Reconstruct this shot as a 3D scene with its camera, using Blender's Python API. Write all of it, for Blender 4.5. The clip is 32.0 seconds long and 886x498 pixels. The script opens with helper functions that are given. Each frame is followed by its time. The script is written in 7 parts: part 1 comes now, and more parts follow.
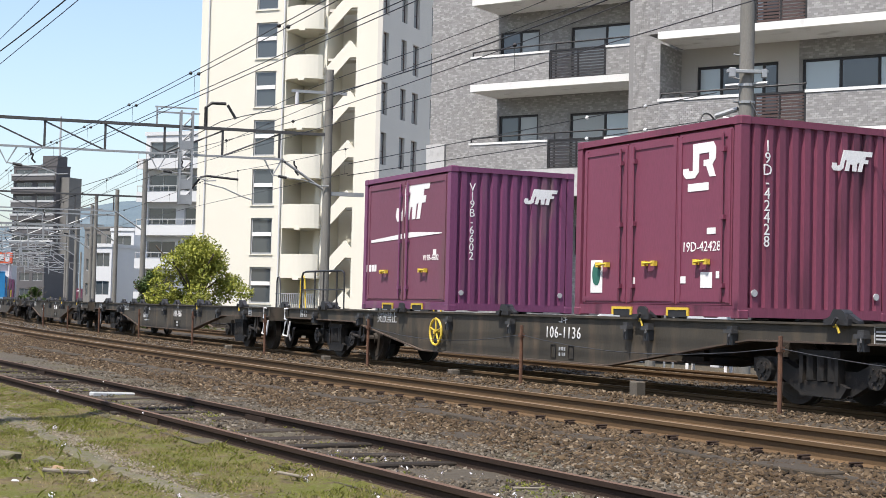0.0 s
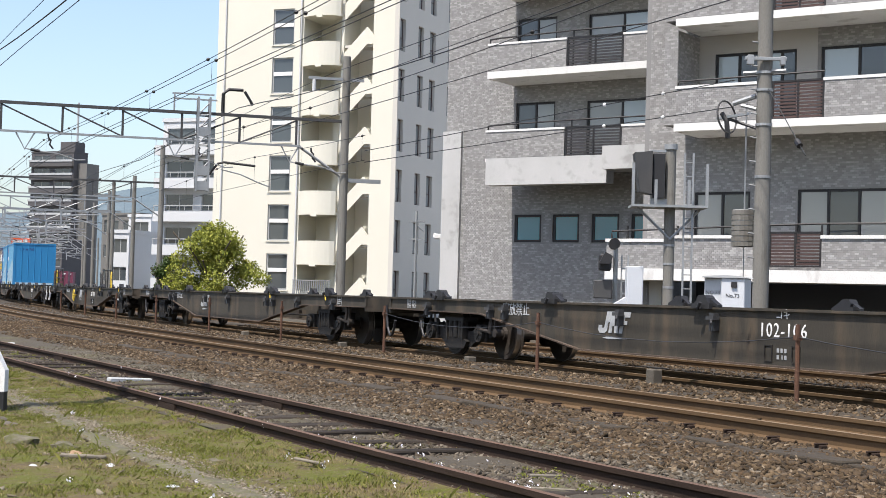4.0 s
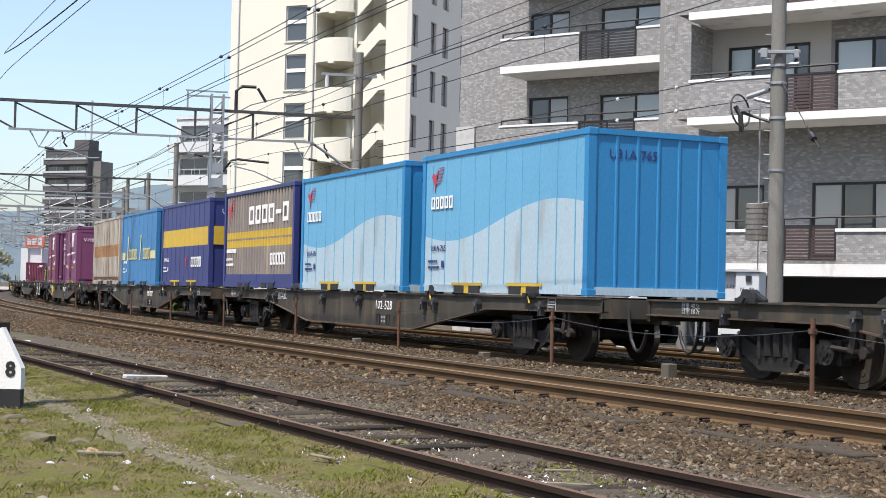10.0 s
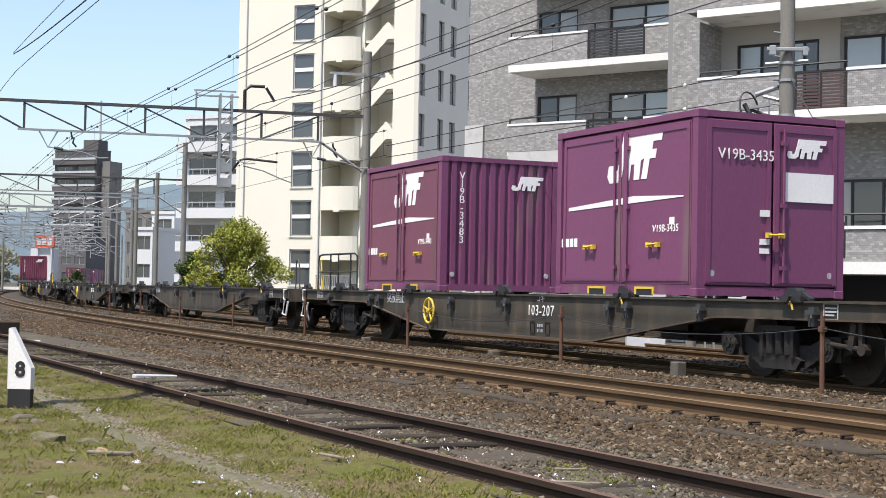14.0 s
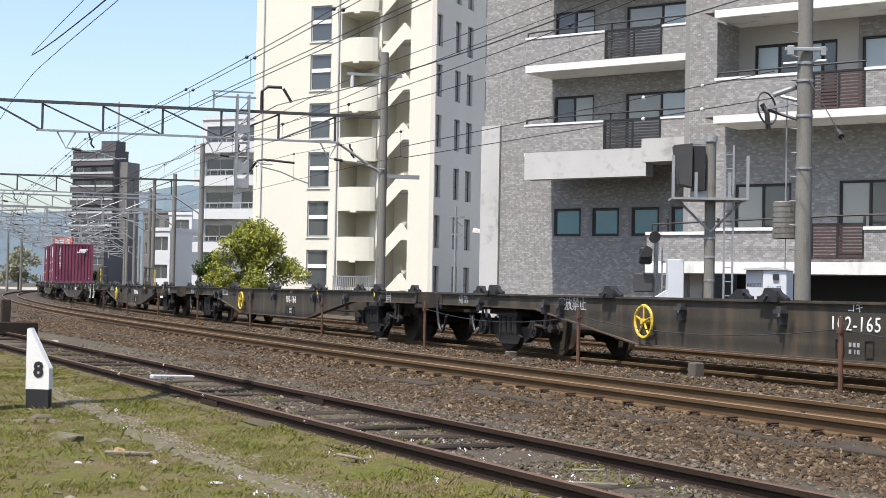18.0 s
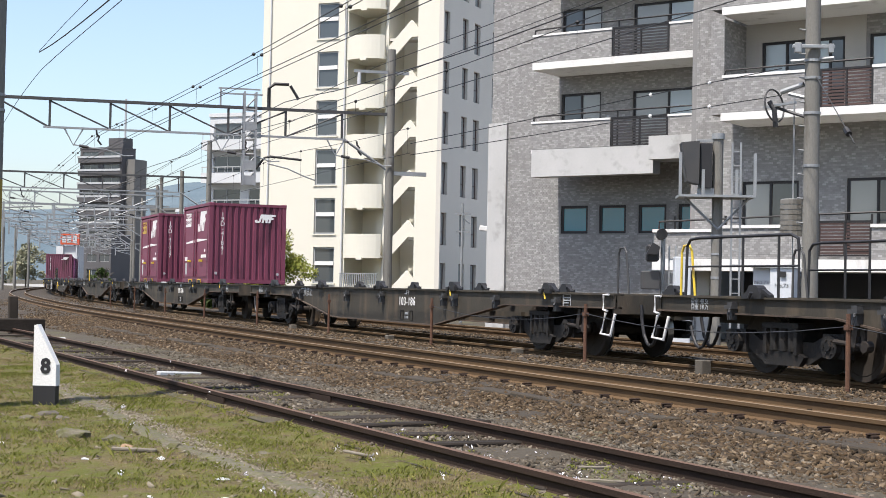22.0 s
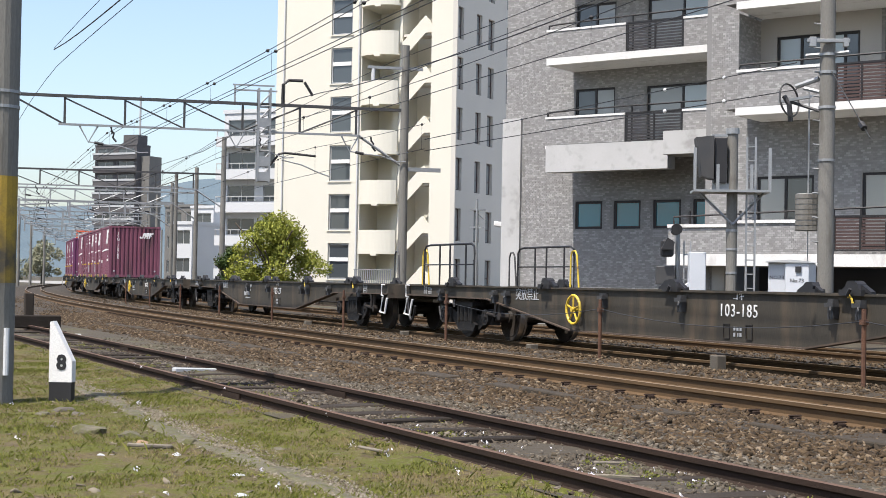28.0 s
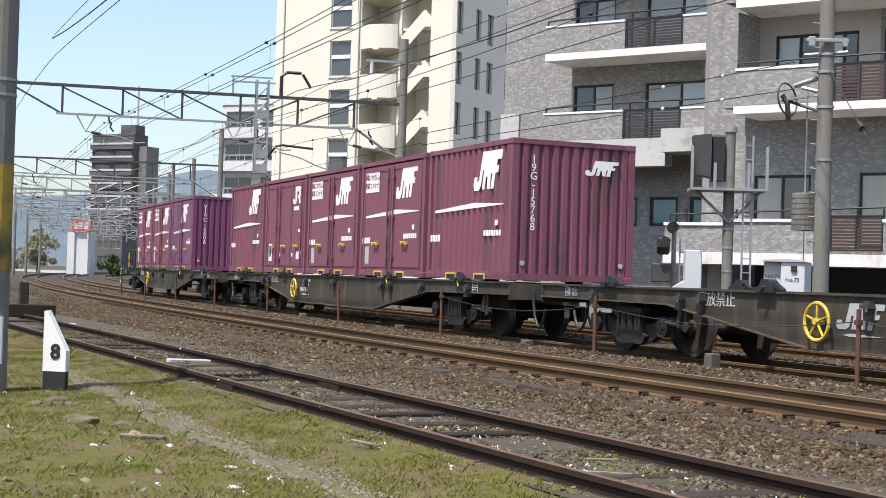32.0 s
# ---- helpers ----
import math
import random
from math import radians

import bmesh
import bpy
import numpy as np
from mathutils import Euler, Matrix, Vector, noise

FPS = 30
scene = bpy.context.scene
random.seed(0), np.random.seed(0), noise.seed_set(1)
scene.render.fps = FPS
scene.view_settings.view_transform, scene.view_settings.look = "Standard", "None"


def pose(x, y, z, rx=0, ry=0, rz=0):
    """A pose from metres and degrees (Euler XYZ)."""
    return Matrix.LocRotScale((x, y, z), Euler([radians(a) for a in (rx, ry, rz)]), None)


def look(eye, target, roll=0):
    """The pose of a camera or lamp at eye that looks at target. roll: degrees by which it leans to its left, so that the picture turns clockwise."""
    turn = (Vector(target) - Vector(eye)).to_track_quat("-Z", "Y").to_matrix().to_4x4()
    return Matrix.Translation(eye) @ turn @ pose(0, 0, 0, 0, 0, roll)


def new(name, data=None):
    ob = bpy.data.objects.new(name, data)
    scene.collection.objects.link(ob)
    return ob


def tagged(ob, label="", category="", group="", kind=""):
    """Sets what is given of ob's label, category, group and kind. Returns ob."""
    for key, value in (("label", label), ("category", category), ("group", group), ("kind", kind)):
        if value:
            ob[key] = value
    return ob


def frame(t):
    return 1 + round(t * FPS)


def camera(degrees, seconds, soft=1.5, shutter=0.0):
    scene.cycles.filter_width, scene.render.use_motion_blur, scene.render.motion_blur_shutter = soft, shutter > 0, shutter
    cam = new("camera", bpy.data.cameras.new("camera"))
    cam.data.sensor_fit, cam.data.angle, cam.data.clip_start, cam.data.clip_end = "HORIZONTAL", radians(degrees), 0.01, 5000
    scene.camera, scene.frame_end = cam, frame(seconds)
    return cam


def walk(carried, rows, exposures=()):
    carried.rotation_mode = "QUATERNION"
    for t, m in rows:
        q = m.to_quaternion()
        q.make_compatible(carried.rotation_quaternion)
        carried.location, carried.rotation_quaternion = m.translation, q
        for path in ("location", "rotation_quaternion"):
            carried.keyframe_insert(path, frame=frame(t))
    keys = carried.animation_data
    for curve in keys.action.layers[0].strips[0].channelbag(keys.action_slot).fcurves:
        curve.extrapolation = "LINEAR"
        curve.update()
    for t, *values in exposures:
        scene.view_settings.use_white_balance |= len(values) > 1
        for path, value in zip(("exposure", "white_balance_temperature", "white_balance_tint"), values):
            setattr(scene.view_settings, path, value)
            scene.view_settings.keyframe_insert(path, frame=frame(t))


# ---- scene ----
cam = camera(33.8, 32.0, soft=0.8)
walk(cam, [
    (0, pose(0.01, 0.002, 1.051, 92.366, -1.38, 62.911)),
    (0.5, pose(0.009, 0.003, 1.051, 92.319, -1.394, 62.941)),
    (1, pose(0.008, 0.003, 1.052, 92.251, -1.486, 62.98)),
    (1.5, pose(0.007, 0.002, 1.052, 92.159, -1.556, 63.039)),
    (2, pose(0.006, 0.001, 1.052, 92.057, -1.578, 63.093)),
    (2.5, pose(0.005, 0.001, 1.053, 91.977, -1.586, 63.243)),
    (3, pose(0.003, 0.001, 1.053, 91.911, -1.55, 63.386)),
    (3.5, pose(0.002, 0.001, 1.052, 91.877, -1.602, 63.497)),
    (5.5, pose(0.012, -0.004, 1.051, 91.734, -1.367, 63.743)),
    (6, pose(0.014, -0.005, 1.051, 91.723, -1.311, 63.788)),
    (6.5, pose(0.016, -0.006, 1.051, 91.697, -1.372, 63.838)),
    (7, pose(0.017, -0.006, 1.051, 91.697, -1.421, 63.903)),
    (7.5, pose(0.017, -0.006, 1.052, 91.694, -1.499, 63.956)),
    (8, pose(0.016, -0.006, 1.052, 91.693, -1.505, 64.005)),
    (8.5, pose(0.015, -0.007, 1.052, 91.681, -1.477, 64.041)),
    (9, pose(0.013, -0.007, 1.052, 91.663, -1.299, 64.07)),
    (9.5, pose(0.011, -0.007, 1.052, 91.655, -1.258, 64.075)),
    (10, pose(0.009, -0.007, 1.052, 91.65, -1.26, 64.097)),
    (10.5, pose(0.008, -0.006, 1.052, 91.648, -1.339, 64.118)),
    (11, pose(0.008, -0.005, 1.052, 91.651, -1.361, 64.203)),
    (11.5, pose(0.008, -0.005, 1.052, 91.64, -1.297, 64.346)),
    (12, pose(0.008, -0.004, 1.052, 91.616, -1.258, 64.39)),
    (12.5, pose(0.008, -0.003, 1.052, 91.603, -1.224, 64.413)),
    (13, pose(0.007, -0.003, 1.052, 91.601, -1.209, 64.424)),
    (13.5, pose(0.007, -0.002, 1.052, 91.589, -1.222, 64.427)),
    (14, pose(0.006, -0.002, 1.052, 91.596, -1.079, 64.455)),
    (14.5, pose(0.006, -0.002, 1.052, 91.619, -1.093, 64.54)),
    (16.5, pose(0.002, -0.001, 1.051, 91.563, -1.16, 64.805)),
    (17, pose(0, -0.001, 1.051, 91.609, -1.068, 64.919)),
    (17.5, pose(-0.001, -0.001, 1.051, 91.602, -1.035, 65.003)),
    (18, pose(-0.003, -0.001, 1.052, 91.608, -1.097, 65.117)),
    (18.5, pose(-0.004, -0, 1.052, 91.596, -0.955, 65.195)),
    (19, pose(-0.006, 0.001, 1.052, 91.582, -1.002, 65.233)),
    (19.5, pose(-0.007, 0.001, 1.052, 91.569, -0.942, 65.238)),
    (20, pose(-0.007, 0.001, 1.052, 91.591, -1.25, 65.262)),
    (20.5, pose(-0.007, 0.001, 1.051, 91.565, -1.197, 65.304)),
    (21, pose(-0.007, 0.001, 1.05, 91.552, -1.185, 65.341)),
    (21.5, pose(-0.006, 0.001, 1.049, 91.525, -1.173, 65.355)),
    (22, pose(-0.006, 0.001, 1.049, 91.496, -1.156, 65.384)),
    (22.5, pose(-0.005, 0, 1.049, 91.463, -1.121, 65.423)),
    (23, pose(-0.006, 0, 1.049, 91.437, -1.094, 65.449)),
    (23.5, pose(-0.006, 0, 1.049, 91.405, -1.081, 65.468)),
    (24, pose(-0.005, 0.001, 1.049, 91.386, -1.122, 65.483)),
    (24.5, pose(-0.004, 0, 1.049, 91.361, -1.105, 65.514)),
    (25, pose(-0.003, 0, 1.049, 91.327, -1.02, 65.607)),
    (25.5, pose(-0.002, -0, 1.05, 91.322, -0.998, 65.738)),
    (27.5, pose(-0.003, 0.001, 1.049, 91.291, -1.009, 65.948)),
    (28, pose(-0.004, 0.001, 1.049, 91.32, -1.014, 65.956)),
    (28.5, pose(-0.004, 0.001, 1.049, 91.321, -1.031, 65.96)),
    (29, pose(-0.005, 0.002, 1.049, 91.32, -1.011, 65.956)),
    (29.5, pose(-0.005, 0.002, 1.049, 91.307, -0.998, 65.96)),
    (30, pose(-0.006, 0.003, 1.049, 91.287, -1.016, 65.954)),
    (30.5, pose(-0.007, 0.004, 1.049, 91.26, -1.155, 65.935)),
    (31, pose(-0.009, 0.006, 1.049, 91.214, -1.393, 65.9)),
    (31.5, pose(-0.011, 0.008, 1.049, 91.157, -1.649, 65.839)),
    (32, pose(-0.012, 0.009, 1.049, 91.109, -1.801, 65.792)),
], exposures=((0.0, 0.68, 6500, 12), (32.0, 0.68, 6500, 12)))

# ---- light ----
SUN_AZIMUTH, SUN_ELEVATION = math.atan2(-0.90, 0.44), radians(65)
sun_way = Vector((math.cos(SUN_AZIMUTH) * math.cos(SUN_ELEVATION), math.sin(SUN_AZIMUTH) * math.cos(SUN_ELEVATION), math.sin(SUN_ELEVATION)))
sun = new("sun", bpy.data.lights.new("sun", "SUN"))
sun.data.energy, sun.data.angle, sun.data.color = 4.6, radians(0.55), (1.0, 0.955, 0.89)
sun.matrix_world = look(sun_way * 300, (0, 0, 0))
world = bpy.data.worlds.new("sky")
scene.world = world
world.use_nodes = True
sky = world.node_tree.nodes.new("ShaderNodeTexSky")
sky.sky_type, sky.sun_disc = "NISHITA", False
sky.sun_elevation, sky.sun_rotation = SUN_ELEVATION, math.pi / 2 - SUN_AZIMUTH
sky.air_density, sky.dust_density, sky.ozone_density, sky.altitude = 1.0, 2.0, 1.2, 10
world.node_tree.links.new(sky.outputs[0], world.node_tree.nodes["Background"].inputs[0])
world.node_tree.nodes["Background"].inputs[1].default_value = 0.15


# ---- materials ----
def surface(name, base, second=None, size=3.0, rough=0.6, metal=0.0, bump=0.1, fine=60.0, spread=0.5, streak=0.0, dirt=None, dirt_amount=0.0, spec=0.4, vary=0.0):
    """A painted, stony or metal surface: two colours mixed by a coarse and a fine noise, dirt, relief."""
    m = bpy.data.materials.new(name)
    m.use_nodes = True
    nt = m.node_tree
    n, link = nt.nodes, nt.links.new
    b = n["Principled BSDF"]
    second = second or tuple(c * 0.8 for c in base)
    co = n.new("ShaderNodeTexCoord")
    mp = n.new("ShaderNodeMapping")
    mp.inputs["Scale"].default_value = (1, 1, 1 - 0.88 * streak)
    link(co.outputs["Object"], mp.inputs[0])

    def noise_of(scale, detail=4.0):
        t = n.new("ShaderNodeTexNoise")
        t.inputs["Scale"].default_value, t.inputs["Detail"].default_value = scale, detail
        link(mp.outputs[0], t.inputs["Vector"])
        return t

    def ramp(source, lo, hi):
        r = n.new("ShaderNodeMapRange")
        r.inputs["From Min"].default_value, r.inputs["From Max"].default_value = lo, hi
        link(source, r.inputs["Value"])
        return r.outputs[0]

    def mix(f, a, c):
        x = n.new("ShaderNodeMix")
        x.data_type = "RGBA"
        for sock, v in ((x.inputs[0], f), (x.inputs[6], a), (x.inputs[7], c)):
            if isinstance(v, bpy.types.NodeSocket):
                link(v, sock)
            elif isinstance(v, tuple):
                sock.default_value = (*v, 1)
            else:
                sock.default_value = v
        return x.outputs[2]

    coarse, small = noise_of(size), noise_of(fine, 6.0)
    col = mix(ramp(coarse.outputs[0], 0.5 - spread / 2, 0.5 + spread / 2), base, second)
    col = mix(ramp(small.outputs[0], 0.35, 0.75), col, mix(0.22, col, (0.02, 0.018, 0.015)))
    if dirt:
        d = noise_of(size * 2.3, 8.0)
        col = mix(ramp(d.outputs[0], 0.62 - dirt_amount * 0.35, 0.72), col, dirt)
    if vary:
        info = n.new("ShaderNodeObjectInfo")
        h = n.new("ShaderNodeHueSaturation")
        link(ramp(info.outputs["Random"], 0.0, 1.0), h.inputs["Value"])
        h.inputs["Value"].default_value = 1
        v = n.new("ShaderNodeMapRange")
        v.inputs["To Min"].default_value, v.inputs["To Max"].default_value = 1 - vary, 1 + vary
        link(info.outputs["Random"], v.inputs["Value"])
        link(v.outputs[0], h.inputs["Value"])
        link(col, h.inputs["Color"])
        col = h.outputs[0]
    link(col, b.inputs["Base Color"])
    b.inputs["Roughness"].default_value, b.inputs["Metallic"].default_value = rough, metal
    b.inputs["Specular IOR Level"].default_value = spec
    if bump:
        bp = n.new("ShaderNodeBump")
        bp.inputs["Strength"].default_value, bp.inputs["Distance"].default_value = bump, 0.02
        link(small.outputs[0], bp.inputs["Height"])
        link(bp.outputs[0], b.inputs["Normal"])
    return m


def island_surface(name, colours, rough=0.9, bump=0.3, fine=40):
    """Loose pieces in one mesh: each island takes its own colour from a row of colours."""
    m = bpy.data.materials.new(name)
    m.use_nodes = True
    nt = m.node_tree
    n, link = nt.nodes, nt.links.new
    b = n["Principled BSDF"]
    g = n.new("ShaderNodeNewGeometry")
    r = n.new("ShaderNodeValToRGB")
    while len(r.color_ramp.elements) < len(colours):
        r.color_ramp.elements.new(0.5)
    for i, c in enumerate(colours):
        r.color_ramp.elements[i].position = i / (len(colours) - 1)
        r.color_ramp.elements[i].color = (*c, 1)
    link(g.outputs["Random Per Island"], r.inputs[0])
    link(r.outputs[0], b.inputs["Base Color"])
    b.inputs["Roughness"].default_value = rough
    b.inputs["Specular IOR Level"].default_value = 0.25
    return m


def patchy_ground(name, colours):
    """Green, straw, soil and pale gravel colours, mixed by noises of three sizes."""
    m = bpy.data.materials.new(name)
    m.use_nodes = True
    nt = m.node_tree
    n, link = nt.nodes, nt.links.new
    b = n["Principled BSDF"]
    co = n.new("ShaderNodeTexCoord")
    col = None
    small = None
    for c, scale, lo, hi in zip(colours, (1, 2.0, 8.0, 28.0), (0, 0.42, 0.50, 0.55), (1, 0.60, 0.62, 0.68)):
        if col is None:
            col = c
            continue
        t = n.new("ShaderNodeTexNoise")
        t.inputs["Scale"].default_value, t.inputs["Detail"].default_value, t.inputs["Roughness"].default_value = scale, 12.0, 0.72
        link(co.outputs["Object"], t.inputs["Vector"])
        small = t
        r = n.new("ShaderNodeMapRange")
        r.inputs["From Min"].default_value, r.inputs["From Max"].default_value = lo, hi
        link(t.outputs[0], r.inputs["Value"])
        x = n.new("ShaderNodeMix")
        x.data_type = "RGBA"
        link(r.outputs[0], x.inputs[0])
        if isinstance(col, tuple):
            x.inputs[6].default_value = (*col, 1)
        else:
            link(col, x.inputs[6])
        x.inputs[7].default_value = (*c, 1)
        col = x.outputs[2]
    link(col, b.inputs["Base Color"])
    b.inputs["Roughness"].default_value, b.inputs["Specular IOR Level"].default_value = 0.95, 0.2
    fine = n.new("ShaderNodeTexNoise")
    fine.inputs["Scale"].default_value, fine.inputs["Detail"].default_value = 45.0, 8.0
    link(co.outputs["Object"], fine.inputs["Vector"])
    bp = n.new("ShaderNodeBump")
    bp.inputs["Strength"].default_value, bp.inputs["Distance"].default_value = 0.9, 0.03
    link(fine.outputs[0], bp.inputs["Height"])
    link(bp.outputs[0], b.inputs["Normal"])
    return m


def glass_surface(name, colour=(0.03, 0.04, 0.045), rough=0.06):
    m = bpy.data.materials.new(name)
    m.use_nodes = True
    b = m.node_tree.nodes["Principled BSDF"]
    b.inputs["Base Color"].default_value = (*colour, 1)
    b.inputs["Roughness"].default_value = rough
    b.inputs["Specular IOR Level"].default_value = 0.8
    return m


WAGON = surface("wagon_paint", (0.058, 0.051, 0.039), (0.041, 0.036, 0.028), 1.4, 0.7, bump=0.15, streak=0.85, dirt=(0.09, 0.069, 0.047), dirt_amount=0.34, spec=0.25)
WAGON_RUST = surface("wagon_flange_dusty_rust", (0.10, 0.068, 0.047), (0.06, 0.045, 0.035), 2.0, 0.85, bump=0.2)
BOGIE = surface("bogie_grime", (0.008, 0.0075, 0.007), (0.016, 0.0135, 0.011), 3.0, 0.8, bump=0.3, dirt=(0.045, 0.034, 0.025), dirt_amount=0.2)
WHEEL = surface("wheel_steel", (0.024, 0.019, 0.015), (0.045, 0.035, 0.027), 4.0, 0.75, 0.1, bump=0.2)
TREAD = surface("bright_tread", (0.35, 0.33, 0.31), None, 4.0, 0.3, 0.9, bump=0.05)
WHITE = surface("white_paint", (0.82, 0.81, 0.78), (0.75, 0.73, 0.70), 2.0, 0.55, bump=0.05)
YELLOW = surface("yellow_paint", (0.72, 0.50, 0.04), (0.55, 0.40, 0.05), 4.0, 0.5, bump=0.05, dirt=(0.2, 0.12, 0.05), dirt_amount=0.1)
PURPLE = surface("red_purple_container_paint", (0.196, 0.050, 0.085), (0.163, 0.042, 0.072), 0.9, 0.5, bump=0.06, streak=0.92, dirt=(0.075, 0.024, 0.038), dirt_amount=0.15, spec=0.3)
PURPLE_FADED = surface("faded_red_purple_paint", (0.205, 0.070, 0.104), (0.168, 0.058, 0.088), 0.8, 0.6, bump=0.06, streak=0.92, dirt=(0.09, 0.048, 0.052), dirt_amount=0.2, spec=0.3)
VIOLET = surface("violet_container_paint", (0.180, 0.054, 0.122), (0.152, 0.045, 0.104), 0.9, 0.45, bump=0.05, streak=0.92, dirt=(0.16, 0.09, 0.105), dirt_amount=0.10, spec=0.3)
VIOLET_SIDE = surface("dull_brownish_violet_paint", (0.180, 0.062, 0.094), (0.146, 0.050, 0.078), 0.9, 0.55, bump=0.05, streak=0.92, dirt=(0.13, 0.06, 0.07), dirt_amount=0.2, spec=0.3)
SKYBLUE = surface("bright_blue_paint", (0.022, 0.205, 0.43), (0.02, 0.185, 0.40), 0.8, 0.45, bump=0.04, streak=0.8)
PALEBLUE = surface("pale_blue_paint", (0.38, 0.49, 0.55), (0.34, 0.45, 0.51), 0.9, 0.5, bump=0.04, streak=0.9, dirt=(0.28, 0.32, 0.33), dirt_amount=0.1)
# Upper side panel's blue, paler than SKYBLUE on the ends.
SIDEBLUE = surface("lighter_side_blue_paint", (0.125, 0.36, 0.54), (0.11, 0.325, 0.50), 0.8, 0.5, bump=0.04, streak=0.9)
FLBLUE = surface("mid_blue_paint", (0.042, 0.19, 0.40), (0.036, 0.165, 0.36), 0.7, 0.45, bump=0.04, streak=0.9)
NAVY = surface("navy_paint", (0.032, 0.042, 0.16), (0.028, 0.036, 0.14), 0.7, 0.45, bump=0.04, streak=0.7)
OCHRE = surface("golden_yellow_paint", (0.56, 0.37, 0.035), (0.50, 0.33, 0.04), 0.7, 0.5, bump=0.04, streak=0.8)
BROWNRIB = surface("grimy_dark_violet_panel", (0.18, 0.15, 0.14), (0.25, 0.22, 0.19), 0.8, 0.6, bump=0.1, streak=0.9, dirt=(0.30, 0.245, 0.19), dirt_amount=0.24)
RUSTWHITE = surface("rust_streaked_grey_white_paint", (0.47, 0.455, 0.41), (0.30, 0.24, 0.175), 2.2, 0.7, bump=0.15, streak=0.96, dirt=(0.15, 0.08, 0.04), dirt_amount=0.32)
RUSTORANGE = surface("rusty_orange_band", (0.36, 0.17, 0.065), (0.28, 0.175, 0.095), 2.0, 0.7, bump=0.15, streak=0.96, dirt=(0.14, 0.065, 0.03), dirt_amount=0.3)
RUST = surface("rust", (0.13, 0.06, 0.032), (0.075, 0.04, 0.027), 3.0, 0.9, bump=0.4)
RAILRUST = surface("rail_rust", (0.118, 0.074, 0.038), (0.085, 0.053, 0.028), 1.5, 0.85, bump=0.2, spec=0.15)
RAILTOP = surface("worn_rail_head", (0.225, 0.155, 0.088), (0.19, 0.13, 0.074), 1.5, 0.5, 0.2, bump=0.05)
OLDRAIL = surface("old_dark_rail", (0.040, 0.026, 0.019), (0.027, 0.019, 0.015), 1.5, 0.9, bump=0.3, spec=0.1)
OLDHEAD = surface("old_rusty_rail_head", (0.13, 0.078, 0.052), (0.10, 0.062, 0.045), 1.2, 0.8, bump=0.2, spec=0.2)
TIMBER = surface("weathered_sleeper_timber", (0.024, 0.019, 0.015), (0.042, 0.034, 0.027), 3.0, 0.9, bump=0.6, fine=25, vary=0.3, spec=0.15)
CONCRETE = surface("weathered_concrete", (0.50, 0.495, 0.48), (0.44, 0.435, 0.42), 0.9, 0.85, bump=0.15, dirt=(0.30, 0.295, 0.28), dirt_amount=0.18)
POLE = surface("pole_concrete", (0.20, 0.193, 0.172), (0.155, 0.148, 0.13), 1.4, 0.9, bump=0.2, streak=0.8, dirt=(0.09, 0.08, 0.065), dirt_amount=0.18)
GALV = surface("galvanised_steel", (0.36, 0.37, 0.37), (0.28, 0.29, 0.29), 2.0, 0.55, 0.5, bump=0.08)
DARKSTEEL = surface("dark_painted_steel", (0.045, 0.047, 0.05), (0.065, 0.062, 0.058), 2.0, 0.6, 0.1, bump=0.08)
WIRE = surface("wire", (0.045, 0.047, 0.05), None, 2.0, 0.6, 0.3, bump=0)
BLACK = surface("black_paint", (0.016, 0.016, 0.018), (0.025, 0.024, 0.024), 2.0, 0.55, bump=0.05)
CABINET = surface("light_grey_cabinet_paint", (0.60, 0.62, 0.64), (0.52, 0.54, 0.56), 1.5, 0.5, bump=0.03)
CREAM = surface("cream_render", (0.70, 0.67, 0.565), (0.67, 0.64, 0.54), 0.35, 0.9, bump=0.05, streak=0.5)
# Shade on side walls and stair landings is toned into this darker cream.
CREAM_SHADE = surface("cream_render_in_shade", (0.60, 0.565, 0.50), (0.55, 0.52, 0.46), 0.4, 0.9, bump=0.05, streak=0.6)
GROUT = surface("grey_tile_grout", (0.25, 0.245, 0.238), (0.225, 0.22, 0.213), 0.6, 0.9, bump=0.1)
SLABWHITE = surface("white_slab_paint", (0.74, 0.73, 0.70), (0.66, 0.65, 0.62), 0.8, 0.8, bump=0.05, streak=0.7, dirt=(0.42, 0.40, 0.37), dirt_amount=0.1)
BROWNSLAT = surface("dark_brown_slats", (0.075, 0.042, 0.036), (0.06, 0.036, 0.03), 2.0, 0.55, bump=0.05)
FRAME = surface("black_window_frame", (0.018, 0.017, 0.017), None, 2.0, 0.5, bump=0)
ALU = surface("pale_aluminium_frame", (0.48, 0.48, 0.47), None, 2.0, 0.45, 0.3, bump=0)
GLASS = glass_surface("window_glass", (0.055, 0.065, 0.07))
GLASS_TEAL = glass_surface("teal_blinded_glass", (0.03, 0.165, 0.215), 0.15)
# Curtains, and on the tower side a grey reflection, as glass colour.
CURTAIN_SHEEN = glass_surface("curtain_and_reflection_glass", (0.25, 0.26, 0.25), 0.12)
# Pale curtains with bluish sky reflection mixed into the glass colour.
SKY_CURTAIN = glass_surface("pale_curtain_and_sky_glass", (0.36, 0.42, 0.44), 0.12)
PLASTER = surface("beige_balcony_plaster", (0.44, 0.42, 0.385), (0.40, 0.385, 0.35), 0.5, 0.9, bump=0.05, streak=0.5)
DARKSLAT = surface("charcoal_slats", (0.040, 0.037, 0.037), (0.032, 0.030, 0.030), 2.0, 0.5, bump=0.05)
PETAL = island_surface("white_lilac_petals", [(0.82, 0.80, 0.84), (0.70, 0.66, 0.78), (0.85, 0.84, 0.82), (0.60, 0.55, 0.70)], 0.8)
